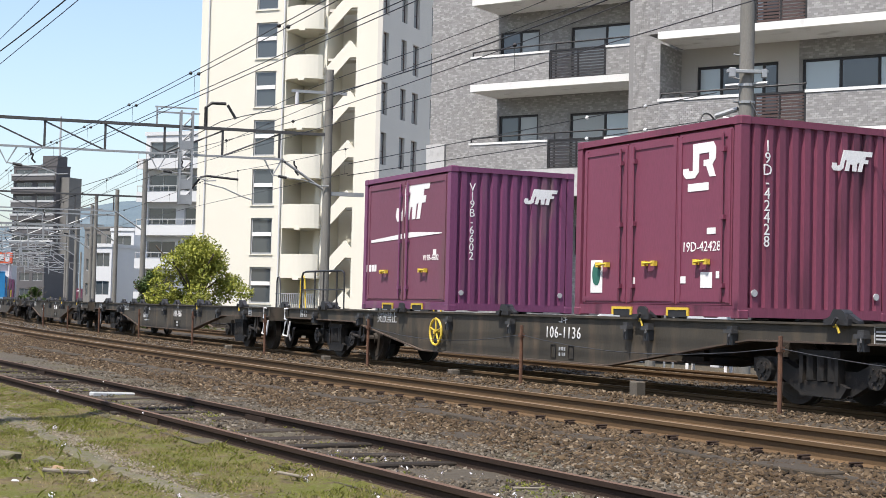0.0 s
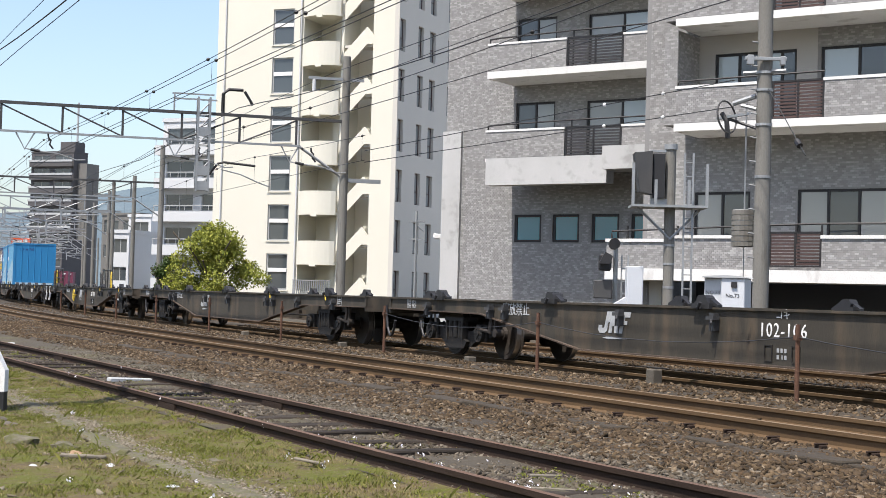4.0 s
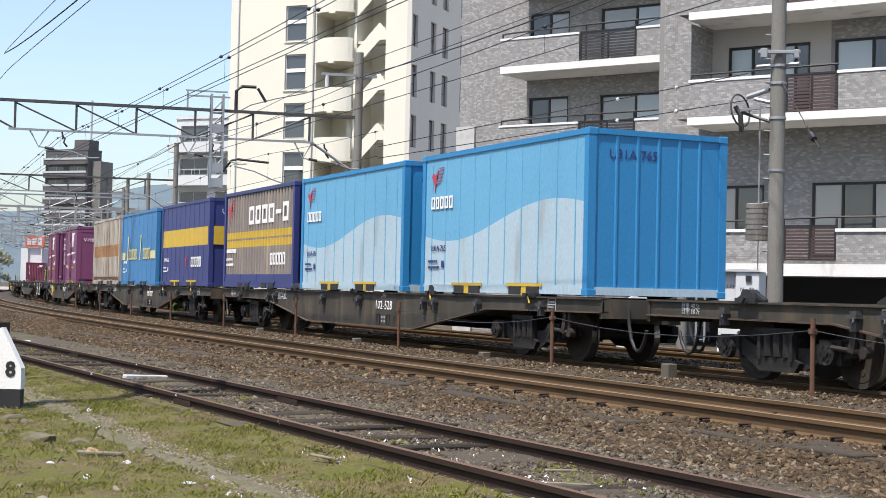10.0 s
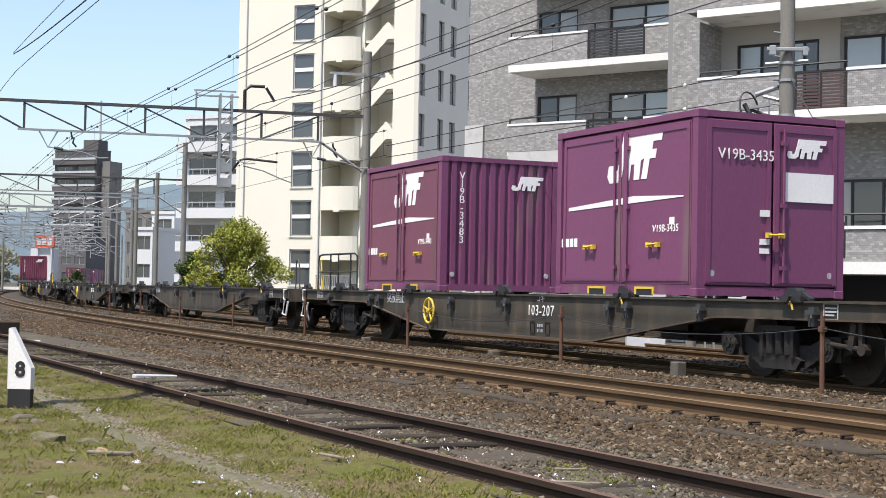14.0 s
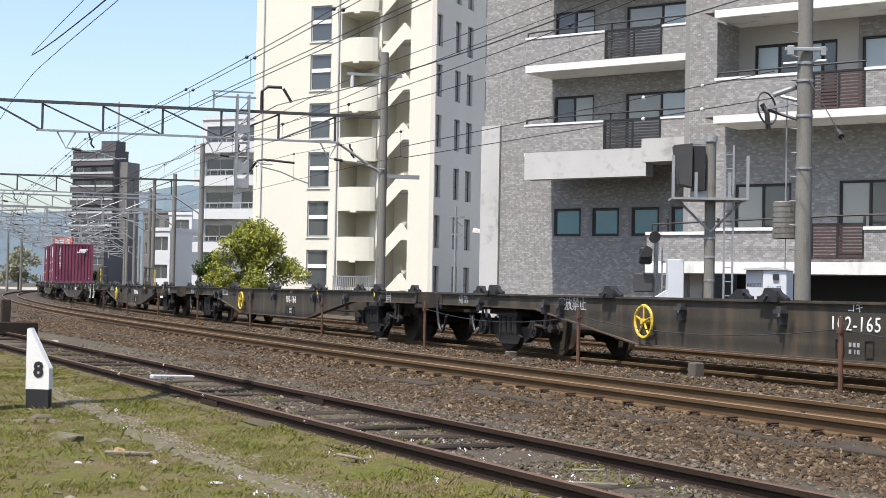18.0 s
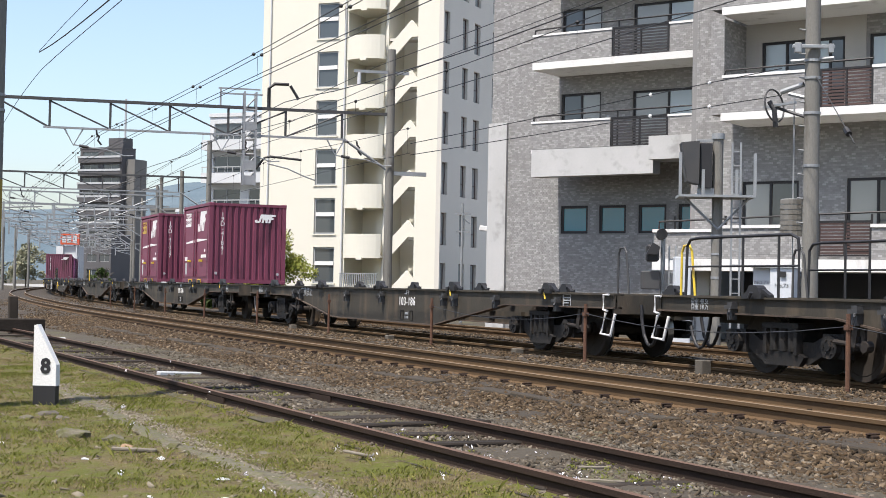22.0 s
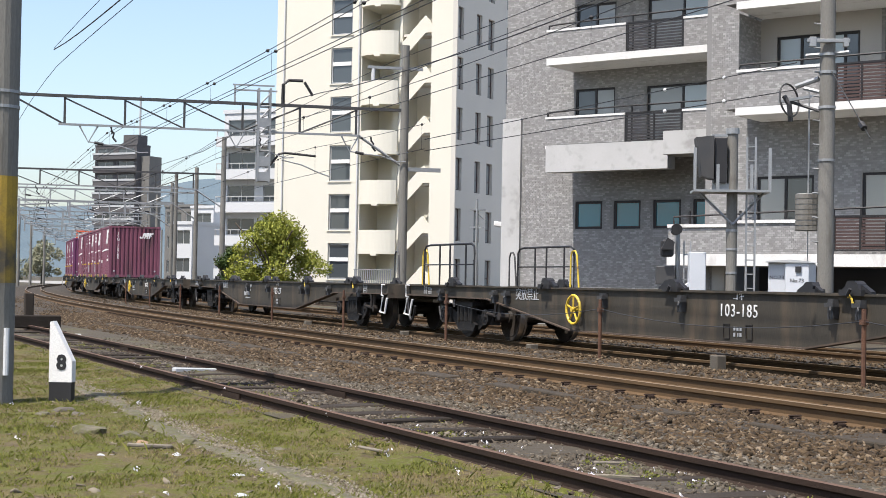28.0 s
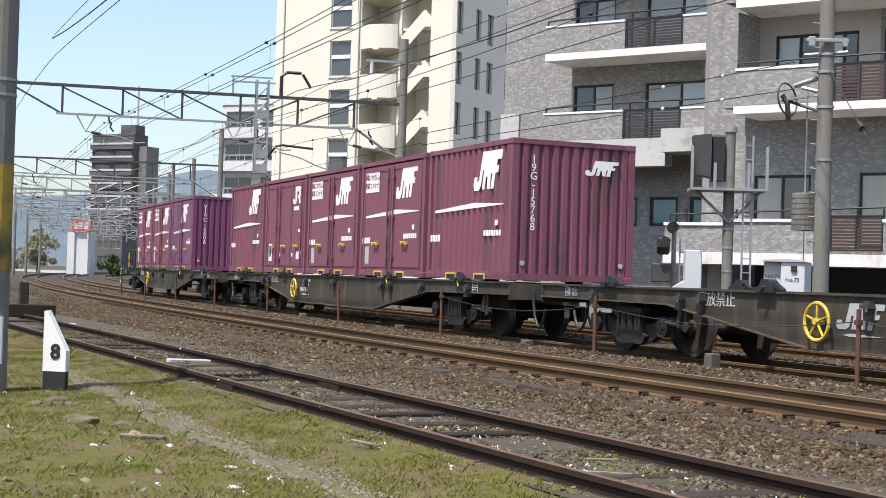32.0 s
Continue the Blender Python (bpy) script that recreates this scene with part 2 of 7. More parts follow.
DARKCLAD = surface("dark_grey_cladding", (0.075, 0.072, 0.074), (0.095, 0.091, 0.091), 0.2, 0.8, bump=0.05)
OFFWHITE = surface("off_white_render", (0.60, 0.61, 0.61), (0.54, 0.55, 0.55), 0.3, 0.9, bump=0.05, streak=0.5)
PALEGREY = surface("pale_grey_wall", (0.42, 0.43, 0.43), (0.36, 0.37, 0.37), 0.3, 0.9, bump=0.05, streak=0.5)
MIDGREY = surface("mid_grey_wall", (0.17, 0.165, 0.15), (0.14, 0.135, 0.125), 0.3, 0.9, bump=0.05, streak=0.5)
BOUNCE_PALE = surface("pale_bounce_sheet", (0.31, 0.30, 0.275), (0.26, 0.25, 0.23), 0.2, 0.9, bump=0.1)
GREEN = surface("green_sheet", (0.03, 0.15, 0.11), None, 1.0, 0.7, bump=0.05)
FLIGHTRED = surface("crimson_mark", (0.42, 0.05, 0.07), None, 2.0, 0.6, bump=0)
SIGNRED = surface("orange_red_sign", (0.62, 0.09, 0.03), None, 1.0, 0.6, bump=0)
# Blue of distant haze is painted into the hill colour.
HILL = surface("haze_tinted_hill", (0.095, 0.13, 0.155), (0.125, 0.16, 0.18), 0.02, 1.0, bump=0, fine=0.3, spec=0.0)
BARK = surface("bark", (0.10, 0.08, 0.06), None, 5.0, 0.9, bump=0.5)
LEAF = island_surface("yellow_green_leaves", [(0.11, 0.135, 0.02), (0.21, 0.23, 0.03), (0.31, 0.305, 0.055), (0.155, 0.18, 0.024), (0.26, 0.26, 0.04)], 0.6)
LEAF_DARK = island_surface("dark_leaves", [(0.030, 0.055, 0.012), (0.055, 0.085, 0.018), (0.04, 0.065, 0.012)], 0.6)
LEAF_PALE = island_surface("pale_far_leaves", [(0.20, 0.20, 0.13), (0.26, 0.255, 0.16), (0.23, 0.22, 0.15)], 0.7)
STONES = island_surface("brown_ballast_stone", [(0.029, 0.020, 0.011), (0.072, 0.048, 0.027), (0.044, 0.029, 0.015), (0.115, 0.080, 0.046), (0.024, 0.017, 0.010), (0.062, 0.039, 0.020), (0.195, 0.150, 0.100)], 0.95)
STONES_GREY = island_surface("grey_ballast_stone", [(0.050, 0.040, 0.028), (0.095, 0.078, 0.055), (0.065, 0.052, 0.037), (0.18, 0.155, 0.12), (0.040, 0.032, 0.023), (0.08, 0.062, 0.042)], 0.95)
GRASS = island_surface("green_grass", [(0.078, 0.092, 0.014), (0.135, 0.142, 0.020), (0.10, 0.115, 0.016), (0.17, 0.158, 0.038), (0.12, 0.126, 0.022)], 0.8)
GRASS_DRY = island_surface("dry_straw_grass", [(0.17, 0.135, 0.055), (0.22, 0.175, 0.08), (0.13, 0.10, 0.042), (0.27, 0.22, 0.115), (0.10, 0.076, 0.036)], 0.85)
GRAVEL = island_surface("pale_fine_gravel", [(0.15, 0.125, 0.09), (0.20, 0.172, 0.128), (0.11, 0.09, 0.06), (0.17, 0.145, 0.105), (0.26, 0.235, 0.19)], 0.95)
BALLAST = surface("ballast_bed", (0.048, 0.036, 0.022), (0.030, 0.023, 0.015), 0.8, 0.95, bump=0.9, fine=14)
YARD = surface("yard_dirt", (0.066, 0.053, 0.034), (0.042, 0.034, 0.023), 0.35, 0.95, bump=0.8, fine=16, dirt=(0.08, 0.075, 0.03), dirt_amount=0.3)
TURF = patchy_ground("patchy_turf", ((0.080, 0.086, 0.014), (0.118, 0.088, 0.044), (0.068, 0.050, 0.031), (0.18, 0.152, 0.108)))
KERB = surface("worn_pale_kerb", (0.128, 0.112, 0.080), (0.080, 0.070, 0.046), 5.0, 0.95, bump=1.0, fine=30, spread=0.3, dirt=(0.080, 0.082, 0.022), dirt_amount=0.55)
BRICKBIT = surface("buff_broken_brick", (0.34, 0.22, 0.13), (0.26, 0.18, 0.11), 6.0, 0.9, bump=0.4)
TIMBERPALE = surface("split_pale_timber", (0.24, 0.21, 0.16), (0.10, 0.085, 0.065), 8.0, 0.9, bump=0.5, fine=30)
LETTER_CREAM = surface("cream_lettering", (0.72, 0.64, 0.28), None, 2.0, 0.5, bump=0)
SLEEPER = surface("grimy_concrete_sleeper", (0.12, 0.105, 0.082), (0.085, 0.072, 0.056), 3.0, 0.9, bump=0.3, vary=0.2)


# ---- mesh helpers ----
def finish(bm, name):
    me = bpy.data.meshes.new(name)
    if len(bm.verts) < 3000:
        bmesh.ops.remove_doubles(bm, verts=bm.verts[:], dist=0.0004)
    bmesh.ops.recalc_face_normals(bm, faces=bm.faces)
    bm.to_mesh(me)
    bm.free()
    return me


def part(name, bm, material, parent=None, label="", at=None):
    """One mesh object, from a bmesh or a mesh, under its thing or part."""
    me = bm if isinstance(bm, bpy.types.Mesh) else finish(bm, name)
    if material and not me.materials:
        me.materials.append(material)
    ob = new(name, me)
    if parent:
        ob.parent = parent
    if at is not None:
        ob.matrix_basis = at
    if label:
        tagged(ob, label)
    if name in ("data_plate", "small_lettering", "slogan_text", "end_label", "big_lettering", "company_lettering", "flying_mark"):
        tagged(ob, kind="stuff")
    return ob


def thing(name, label, category, m=None, group="", kind=""):
    ob = new(name)
    ob.empty_display_size = 0.2
    if m is not None:
        ob.matrix_basis = m
    return tagged(ob, label, category, group, kind)


def box(bm, x0, x1, y0, y1, z0, z1):
    v = [bm.verts.new((x, y, z)) for x in (x0, x1) for y in (y0, y1) for z in (z0, z1)]
    for f in ((0, 1, 3, 2), (4, 6, 7, 5), (0, 4, 5, 1), (2, 3, 7, 6), (0, 2, 6, 4), (1, 5, 7, 3)):
        bm.faces.new([v[i] for i in f])
    return bm


def boxes(*rows):
    bm = bmesh.new()
    for r in rows:
        box(bm, *r)
    return bm


def rounded(bm, amount=0.01, segments=1):
    bmesh.ops.bevel(bm, geom=bm.edges[:], offset=amount, segments=segments, affect="EDGES")
    return bm


def rod(bm, a, b, r, seg=8, r2=None):
    """A round bar from a to b."""
    a, b = Vector(a), Vector(b)
    d = b - a
    q = d.to_track_quat("Z", "Y").to_matrix()
    ring = []
    for p, rr in ((a, r), (b, r if r2 is None else r2)):
        ring.append([bm.verts.new(p + q @ Vector((math.cos(2 * math.pi * i / seg) * rr, math.sin(2 * math.pi * i / seg) * rr, 0))) for i in range(seg)])
    for i in range(seg):
        bm.faces.new((ring[0][i], ring[0][(i + 1) % seg], ring[1][(i + 1) % seg], ring[1][i]))
    bm.faces.new(ring[0][::-1])
    bm.faces.new(ring[1])
    return bm


def tube(bm, pts, r, seg=6):
    """A bent round bar through the points."""
    pts = [Vector(p) for p in pts]
    rings = []
    for i, p in enumerate(pts):
        d = (pts[min(i + 1, len(pts) - 1)] - pts[max(i - 1, 0)]).normalized()
        q = d.to_track_quat("Z", "Y").to_matrix()
        rings.append([bm.verts.new(p + q @ Vector((math.cos(2 * math.pi * k / seg) * r, math.sin(2 * math.pi * k / seg) * r, 0))) for k in range(seg)])
    for a, b in zip(rings, rings[1:]):
        for k in range(seg):
            bm.faces.new((a[k], a[(k + 1) % seg], b[(k + 1) % seg], b[k]))
    bm.faces.new(rings[0][::-1])
    bm.faces.new(rings[-1])
    return bm


def slab(bm, outline, axis, lo, hi):
    """A flat outline, given in the two other axes, drawn out along axis from lo to hi."""
    def put(p, d):
        return {"x": (d, p[0], p[1]), "y": (p[0], d, p[1]), "z": (p[0], p[1], d)}[axis]
    a = [bm.verts.new(put(p, lo)) for p in outline]
    b = [bm.verts.new(put(p, hi)) for p in outline]
    n = len(outline)
    for i in range(n):
        bm.faces.new((a[i], a[(i + 1) % n], b[(i + 1) % n], b[i]))
    bm.faces.new(a[::-1])
    bm.faces.new(b)
    return bm


def ring(bm, centre, axis, r, t, seg=20, tseg=6):
    """A torus round an axis."""
    q = Vector(axis).to_track_quat("Z", "Y").to_matrix()
    rows = []
    for i in range(seg):
        a = 2 * math.pi * i / seg
        rows.append([bm.verts.new(Vector(centre) + q @ Vector((math.cos(a) * (r + t * math.cos(b)), math.sin(a) * (r + t * math.cos(b)), t * math.sin(b))))
                     for b in (2 * math.pi * k / tseg for k in range(tseg))])
    for i in range(seg):
        a, b = rows[i], rows[(i + 1) % seg]
        for k in range(tseg):
            bm.faces.new((a[k], b[k], b[(k + 1) % tseg], a[(k + 1) % tseg]))
    return bm


TEXTS = {}


def lettering(text, height, spacing=1.0, line=1.0, bold=0.0):
    """Flat raised letters in the built-in font, centred, as a mesh in the xy plane."""
    key = (text, height, spacing, line)
    if key not in TEXTS:
        c = bpy.data.curves.new("letters", "FONT")
        c.body, c.size, c.align_x, c.align_y = text, height * 1.38, "CENTER", "CENTER"
        c.space_character, c.space_line, c.extrude, c.resolution_u = spacing, line, 0.003, 2
        c.offset = bold
        ob = bpy.data.objects.new("letters", c)
        scene.collection.objects.link(ob)
        bpy.context.view_layer.update()
        TEXTS[key] = bpy.data.meshes.new_from_object(ob.evaluated_get(bpy.context.evaluated_depsgraph_get()))
        bpy.data.objects.remove(ob)
        bpy.data.curves.remove(c)
    return TEXTS[key].copy()


def near_face(x, y, z):
    """On a face that looks to -y."""
    return pose(x, y, z, 90, 0, 0)


def lead_face(x, y, z):
    """On a face that looks to +x."""
    return pose(x, y, z, 90, 0, 90)


# ---- the line: centre of the train's track by the way s along it ----
BEND_S = [-420, -110, -80, -60, -45, -30, 0]
BEND_K = [0.001174, 0.001174, 0.001174, 0.00169, 0.001443, 0.00122, 0.00122]
LINE_Y, LINE_TURN = 12.537, 0.00818
WAY = np.arange(0.0, -420.5, -0.5)
_k = np.interp(WAY, BEND_S, BEND_K)
_turn = LINE_TURN - 0.5 * np.concatenate([[0], np.cumsum((_k[1:] + _k[:-1]) / 2)])
_mid = (_turn[1:] + _turn[:-1]) / 2
WAY_X = np.concatenate([[0], np.cumsum(-0.5 * np.cos(_mid))])
WAY_Y = LINE_Y + np.concatenate([[0], np.cumsum(-0.5 * np.sin(_mid))])


def on_line(s, side=0.0):
    """Place and heading at the way s, side metres towards the far side."""
    if s > 0:
        x, y, a = s * math.cos(LINE_TURN), LINE_Y + s * math.sin(LINE_TURN), LINE_TURN
    else:
        x, y, a = (float(np.interp(-s, -WAY, v)) for v in (WAY_X, WAY_Y, _turn))
    return x - side * math.sin(a), y + side * math.cos(a), a


# ---- ground ----
def sheet(name, material, outline_a, outline_b, rows, label, category="ground", relief=0.0, seed=0):
    """A strip of ground between two rows of points, cut across into rows."""
    me = bpy.data.meshes.new(name)
    verts, faces = [], []
    for a, b in zip(outline_a, outline_b):
        for j in range(rows + 1):
            f = j / rows
            p = [a[i] * (1 - f) + b[i] * f for i in range(3)]
            if relief and 0 < j < rows:
                p[2] += relief * noise.noise((p[0] * 1.3 + seed, p[1] * 1.3, 0)) + relief * 0.6 * noise.noise((p[0] * 4.1, p[1] * 4.1, seed))
            verts.append(p)
    n = rows + 1
    for i in range(len(outline_a) - 1):
        for j in range(rows):
            faces.append((i * n + j, i * n + j + 1, (i + 1) * n + j + 1, (i + 1) * n + j))
    me.from_pydata(verts, [], faces)
    me.materials.append(material)
    me.polygons.foreach_set("use_smooth", [True] * len(me.polygons))
    return tagged(new(name, me), label, category, kind="structure")


ground_bm = bmesh.new()
box(ground_bm, -4000, 1500, -1500, 4000, -1.2, -0.36)
tagged(part("ground", ground_bm, YARD), "bare brown trackside ground reaching to the town", "ground", kind="structure")

# Pale sheet behind the buildings, added to bounce sunlight onto the tower side.
bounce_sheet = boxes((-400, 160, 42, 320, -0.36, -0.34))
tagged(part("pavement", bounce_sheet, BOUNCE_PALE), "pale ground sheet, added to bounce light onto the tower", "pavement", kind="structure")

FINE = [s * 0.5 for s in range(8, -90, -1)] + [-46, -48, -50, -53, -56, -60, -65, -70, -80, -95, -110, -130, -150, -180, -220, -270, -330, -400]


def offset_row(side, z, steps=FINE):
    return [(*on_line(s, side)[:2], z) for s in steps]


# ballast of the three running lines
PROFILE = [(-7.2, -0.24), (-6.2, -0.17), (-4.7, -0.155), (-2.45, -0.15), (-1.95, -0.04), (-1.35, -0.03), (-0.85, -0.14), (0.8, -0.15), (1.5, -0.07), (2.6, -0.07), (3.2, -0.15), (4.7, -0.15), (6.2, -0.17), (8.2, -0.38)]
for i, ((s0, z0), (s1, z1)) in enumerate(zip(PROFILE, PROFILE[1:])):
    sheet("ballast_bed", BALLAST, offset_row(s0, z0), offset_row(s1, z1), max(3, int((s1 - s0) / 0.2)), "brown broken-stone ballast along the running lines", "ballast", 0.03, i * 2.0)


# ---- siding ----
SIDING_ANGLE = 0.0225


def on_siding(u, side=0.0):
    """u metres along the siding towards the camera's side, from its buffer stop."""
    c, s = math.cos(SIDING_ANGLE), math.sin(SIDING_ANGLE)
    return -33.0 + u * c - side * s, 4.26 + u * s + side * c


SIDE_FINE = [u * 0.5 for u in range(-60, 90)]
sheet("siding_bed", YARD, [(*on_siding(u, -0.76), -0.175) for u in SIDE_FINE], [(*on_siding(u, 2.0), -0.17) for u in SIDE_FINE], 16, "dirty grey-brown siding bed with thin weeds", "siding bed", 0.03, 9)
sheet("grass_verge", TURF, [(x, -14, -0.30) for x in (-130, -80, -60, *[k * 0.5 for k in range(-100, 20)], 14)],
      [(*on_siding(u, -0.72), -0.2) for u in (-90, -50, -27, *[33 + k * 0.5 for k in range(-100, 20)], 47)], 40, "patchy dry and green grass beside the siding", "grass verge", 0.012, 11)

sheet("grass_edge", TURF, [(*on_siding(u, -1.0), -0.212) for u in SIDE_FINE], [(*on_siding(u, -0.60), -0.160) for u in SIDE_FINE], 8, "mossy earth banked against the siding rail", "grass verge", 0.02, 31)


def rail_mesh(points, name, head=0.032, height=0.153, foot=0.063):
    """A flat-bottomed rail along a row of points (x, y, heading) at its top's height."""
    prof = [(-head, 0), (-head, -0.035), (-0.009, -0.05), (-0.009, -height + 0.03), (-foot, -height + 0.012), (-foot, -height), (foot, -height), (foot, -height + 0.012), (0.009, -height + 0.03), (0.009, -0.05), (head, -0.035), (head, 0)]
    verts, faces, mats = [], [], []
    n = len(prof)
    for x, y, a, z in points:
        for q, h in prof:
            verts.append((x - q * math.sin(a), y + q * math.cos(a), z + h))
    for i in range(len(points) - 1):
        for k in range(n):
            faces.append((i * n + k, i * n + (k + 1) % n, (i + 1) * n + (k + 1) % n, (i + 1) * n + k))
            mats.append(1 if k in (11,) else 0)
    me = bpy.data.meshes.new(name)
    me.from_pydata(verts, [], faces)
    me.polygons.foreach_set("material_index", mats)
    return me


def running_track(side, label, sleeper_from, sleeper_to, worn=RAILTOP, proud=0.0):
    t = thing("railway_track", label, "railway track", kind="structure")
    for off in (-0.566, 0.566):
        me = rail_mesh([(*on_line(s, side + off), 0.0) for s in [40, 20] + FINE], "rail")
        me.materials.append(RAILRUST)
        me.materials.append(worn)
        part("rail", me, None, t, "rusty running rail with a worn head")
    bm = bmesh.new()
    slab(bm, [(-0.10, -0.02), (-0.075, 0.0), (0.075, 0.0), (0.10, -0.02), (0.10, -0.16), (-0.10, -0.16)], "y", -1.0, 1.0)
    sl = finish(bm, "sleeper")
    sl.materials.append(SLEEPER)
    cl = finish(boxes((-0.05, 0.05, -0.69, -0.63, 0.0, 0.045), (-0.05, 0.05, 0.63, 0.69, 0.0, 0.045), (-0.05, 0.05, -0.50, -0.44, 0.0, 0.045), (-0.05, 0.05, 0.44, 0.50, 0.0, 0.045)), "clips")
    cl.materials.append(RUST)
    if proud:
        cl = finish(rounded(boxes((-0.045, 0.045, -0.77, -0.69, 0.0, proud), (-0.02, 0.02, -0.80, -0.66, proud, proud + 0.015), (-0.045, 0.045, 0.66, 0.74, 0.0, proud)), 0.008), "clips")
        cl.materials.append(OLDRAIL)
    s = sleeper_from
    while s > sleeper_to:
        x, y, a = on_line(s, side)
        p = part("sleeper", sl, None, t, at=Matrix.Translation((x, y, -0.168)) @ Matrix.Rotation(a, 4, "Z"))
        part("rail_clips", cl, None, p)
        s -= 0.62
    return t


running_track(0.0, "rusty-railed main track that the freight train runs on", -8, -52)
running_track(-3.42, "brown-railed main track nearer to the camera, with a polished rail head", -4, -48, proud=0.055)
running_track(3.9, "rusty third track beyond the freight train", -14, -46)

siding = thing("siding_track", "old disused siding with dark rusty rails and rotten timber sleepers", "railway track", kind="structure")
for off in (-0.566, 0.566):
    me = rail_mesh([(*on_siding(u, off), SIDING_ANGLE, -0.055) for u in (-2, 0, 10, 20, 30, 44)], "rail", head=0.028, height=0.13, foot=0.055)
    me.materials.append(OLDRAIL)
    me.materials.append(OLDHEAD)
    part("rail", me, None, siding, "old dark rusty rail")
rng = random.Random(4)
plank = finish(rounded(boxes((-0.105, 0.105, -0.60, 1.05, -0.14, 0)), 0.012), "sleeper")
plank.materials.append(TIMBER)
u = 0.4
while u < 43:
    x, y = on_siding(u, rng.uniform(-0.06, 0.06))
    part("sleeper", plank, None, siding, at=pose(x, y, -0.146 + rng.uniform(-0.025, 0.01), rng.uniform(-1, 1), rng.uniform(-2, 2), math.degrees(SIDING_ANGLE) + rng.uniform(-3, 3)))
    u += 0.78 + rng.uniform(-0.05, 0.05)
for u in (9.0, 18.6, 27.0):
    for off in (-0.566, 0.566):
        x, y = on_siding(u, off)
        part("fishplate", boxes((-0.28, 0.28, -0.03, -0.011, -0.105, -0.045), (-0.28, 0.28, 0.011, 0.03, -0.105, -0.045)), OLDRAIL, siding, at=pose(x, y, -0.055 + 0.0, 0, 0, math.degrees(SIDING_ANGLE)))


# ---- loose stones ----
def scatter(name, places, material, label, category, size, flat=0.7, seed=1):
    """Many small angular stones in one mesh."""
    r = np.random.RandomState(seed)
    ico = np.array([(x, y, z) for x in (-1, 1) for y in (-1, 1) for z in (-1, 1)]) / 1.5
    tri = np.array([(0, 1, 3), (0, 3, 2), (4, 6, 7), (4, 7, 5), (0, 4, 5), (0, 5, 1), (2, 3, 7), (2, 7, 6), (0, 2, 6), (0, 6, 4), (1, 5, 7), (1, 7, 3)])
    n = len(places)
    v = ico[None] * (1 + 0.3 * r.uniform(-1, 1, (n, 8, 1))) + 0.38 * r.uniform(-1, 1, (n, 8, 3))
    v *= (size * r.uniform(0.45, 1.25, (n, 1)) * np.ones((1, 3)) * np.stack([r.uniform(0.7, 1.3, n), r.uniform(0.7, 1.3, n), flat * r.uniform(0.6, 1.2, n)], 1))[:, None, :]
    a = r.uniform(0, 6.28, n)
    c, s = np.cos(a)[:, None], np.sin(a)[:, None]
    x, y = v[..., 0] * c - v[..., 1] * s, v[..., 0] * s + v[..., 1] * c
    tip, swing = r.uniform(-0.6, 0.6, (n, 1)), r.uniform(-0.6, 0.6, (n, 1))
    v = np.stack([x, y, v[..., 2] + x * tip + y * swing], -1) + np.array(places)[:, None, :]
    f = (tri[None] + 8 * np.arange(n)[:, None, None]).reshape(-1, 3)
    me = bpy.data.meshes.new(name)
    me.vertices.add(n * 8)
    me.vertices.foreach_set("co", v.reshape(-1))
    me.loops.add(len(f) * 3)
    me.loops.foreach_set("vertex_index", f.reshape(-1))
    me.polygons.add(len(f))
    me.polygons.foreach_set("loop_start", np.arange(0, len(f) * 3, 3))
    me.update(calc_edges=True)
    me.materials.append(material)
    return tagged(new(name, me), label, category, kind="stuff")


def bed_places(count, s_near, s_far, side_lo, side_hi, height, seed, power=1.6):
    """Random places along the line, denser near the camera."""
    r = np.random.RandomState(seed)
    out = []
    for _ in range(count):
        s = s_near + (s_far - s_near) * r.uniform() ** power
        side = r.uniform(side_lo, side_hi)
        x, y, _a = on_line(s, side)
        out.append((x, y, height(side)))
    return out


def crown(side):
    return float(np.interp(side, [p[0] for p in PROFILE], [p[1] for p in PROFILE]))


stone_places = [p for p in bed_places(33000, -5, -48, -6.3, -4.05, crown, 1)] + [p for p in bed_places(5000, -5, -40, -7.4, -6.3, crown, 11)]
stone_places += [p for p in bed_places(19000, -7, -52, -2.72, -0.7, crown, 2)]
stone_places += [p for p in bed_places(12500, -6, -45, -3.95, -2.9, lambda s: crown(s) - 0.005, 3)]
stone_places += [p for p in bed_places(8000, -12, -45, 0.7, 3.2, lambda s: crown(s) - 0.0, 4)]
stone_places += [p for p in bed_places(9000, -40, -85, -7.4, -0.7, crown, 19)]
scatter("ballast_stones", stone_places, STONES, "loose brown broken ballast stones", "ballast", 0.0275)
r_ = np.random.RandomState(8)
yard_places = []
for _ in range(24000):
    u, side = 33 - 30 * r_.uniform() ** 1.3 + 6 * r_.uniform(), r_.uniform(-0.66, 2.3)
    yard_places.append((*on_siding(u, side), -0.172))
for _ in range(14000):
    u, side = r_.uniform(17, 33), r_.uniform(-0.62, 2.2)
    yard_places.append((*on_siding(u, side), -0.172))
scatter("siding_stones", yard_places, STONES_GREY, "grey and brown stones strewn over the siding", "ballast", 0.020, seed=5)

# half-buried cable duct between the near track and the siding
duct = thing("cable_duct", "half-buried grimy cable duct along the ballast edge", "cable duct", kind="structure")
rng = random.Random(21)
lid = finish(rounded(boxes((-0.49, 0.49, -0.11, 0.11, -0.09, 0.0)), 0.012), "duct_lid")
lid.materials.append(BALLAST)
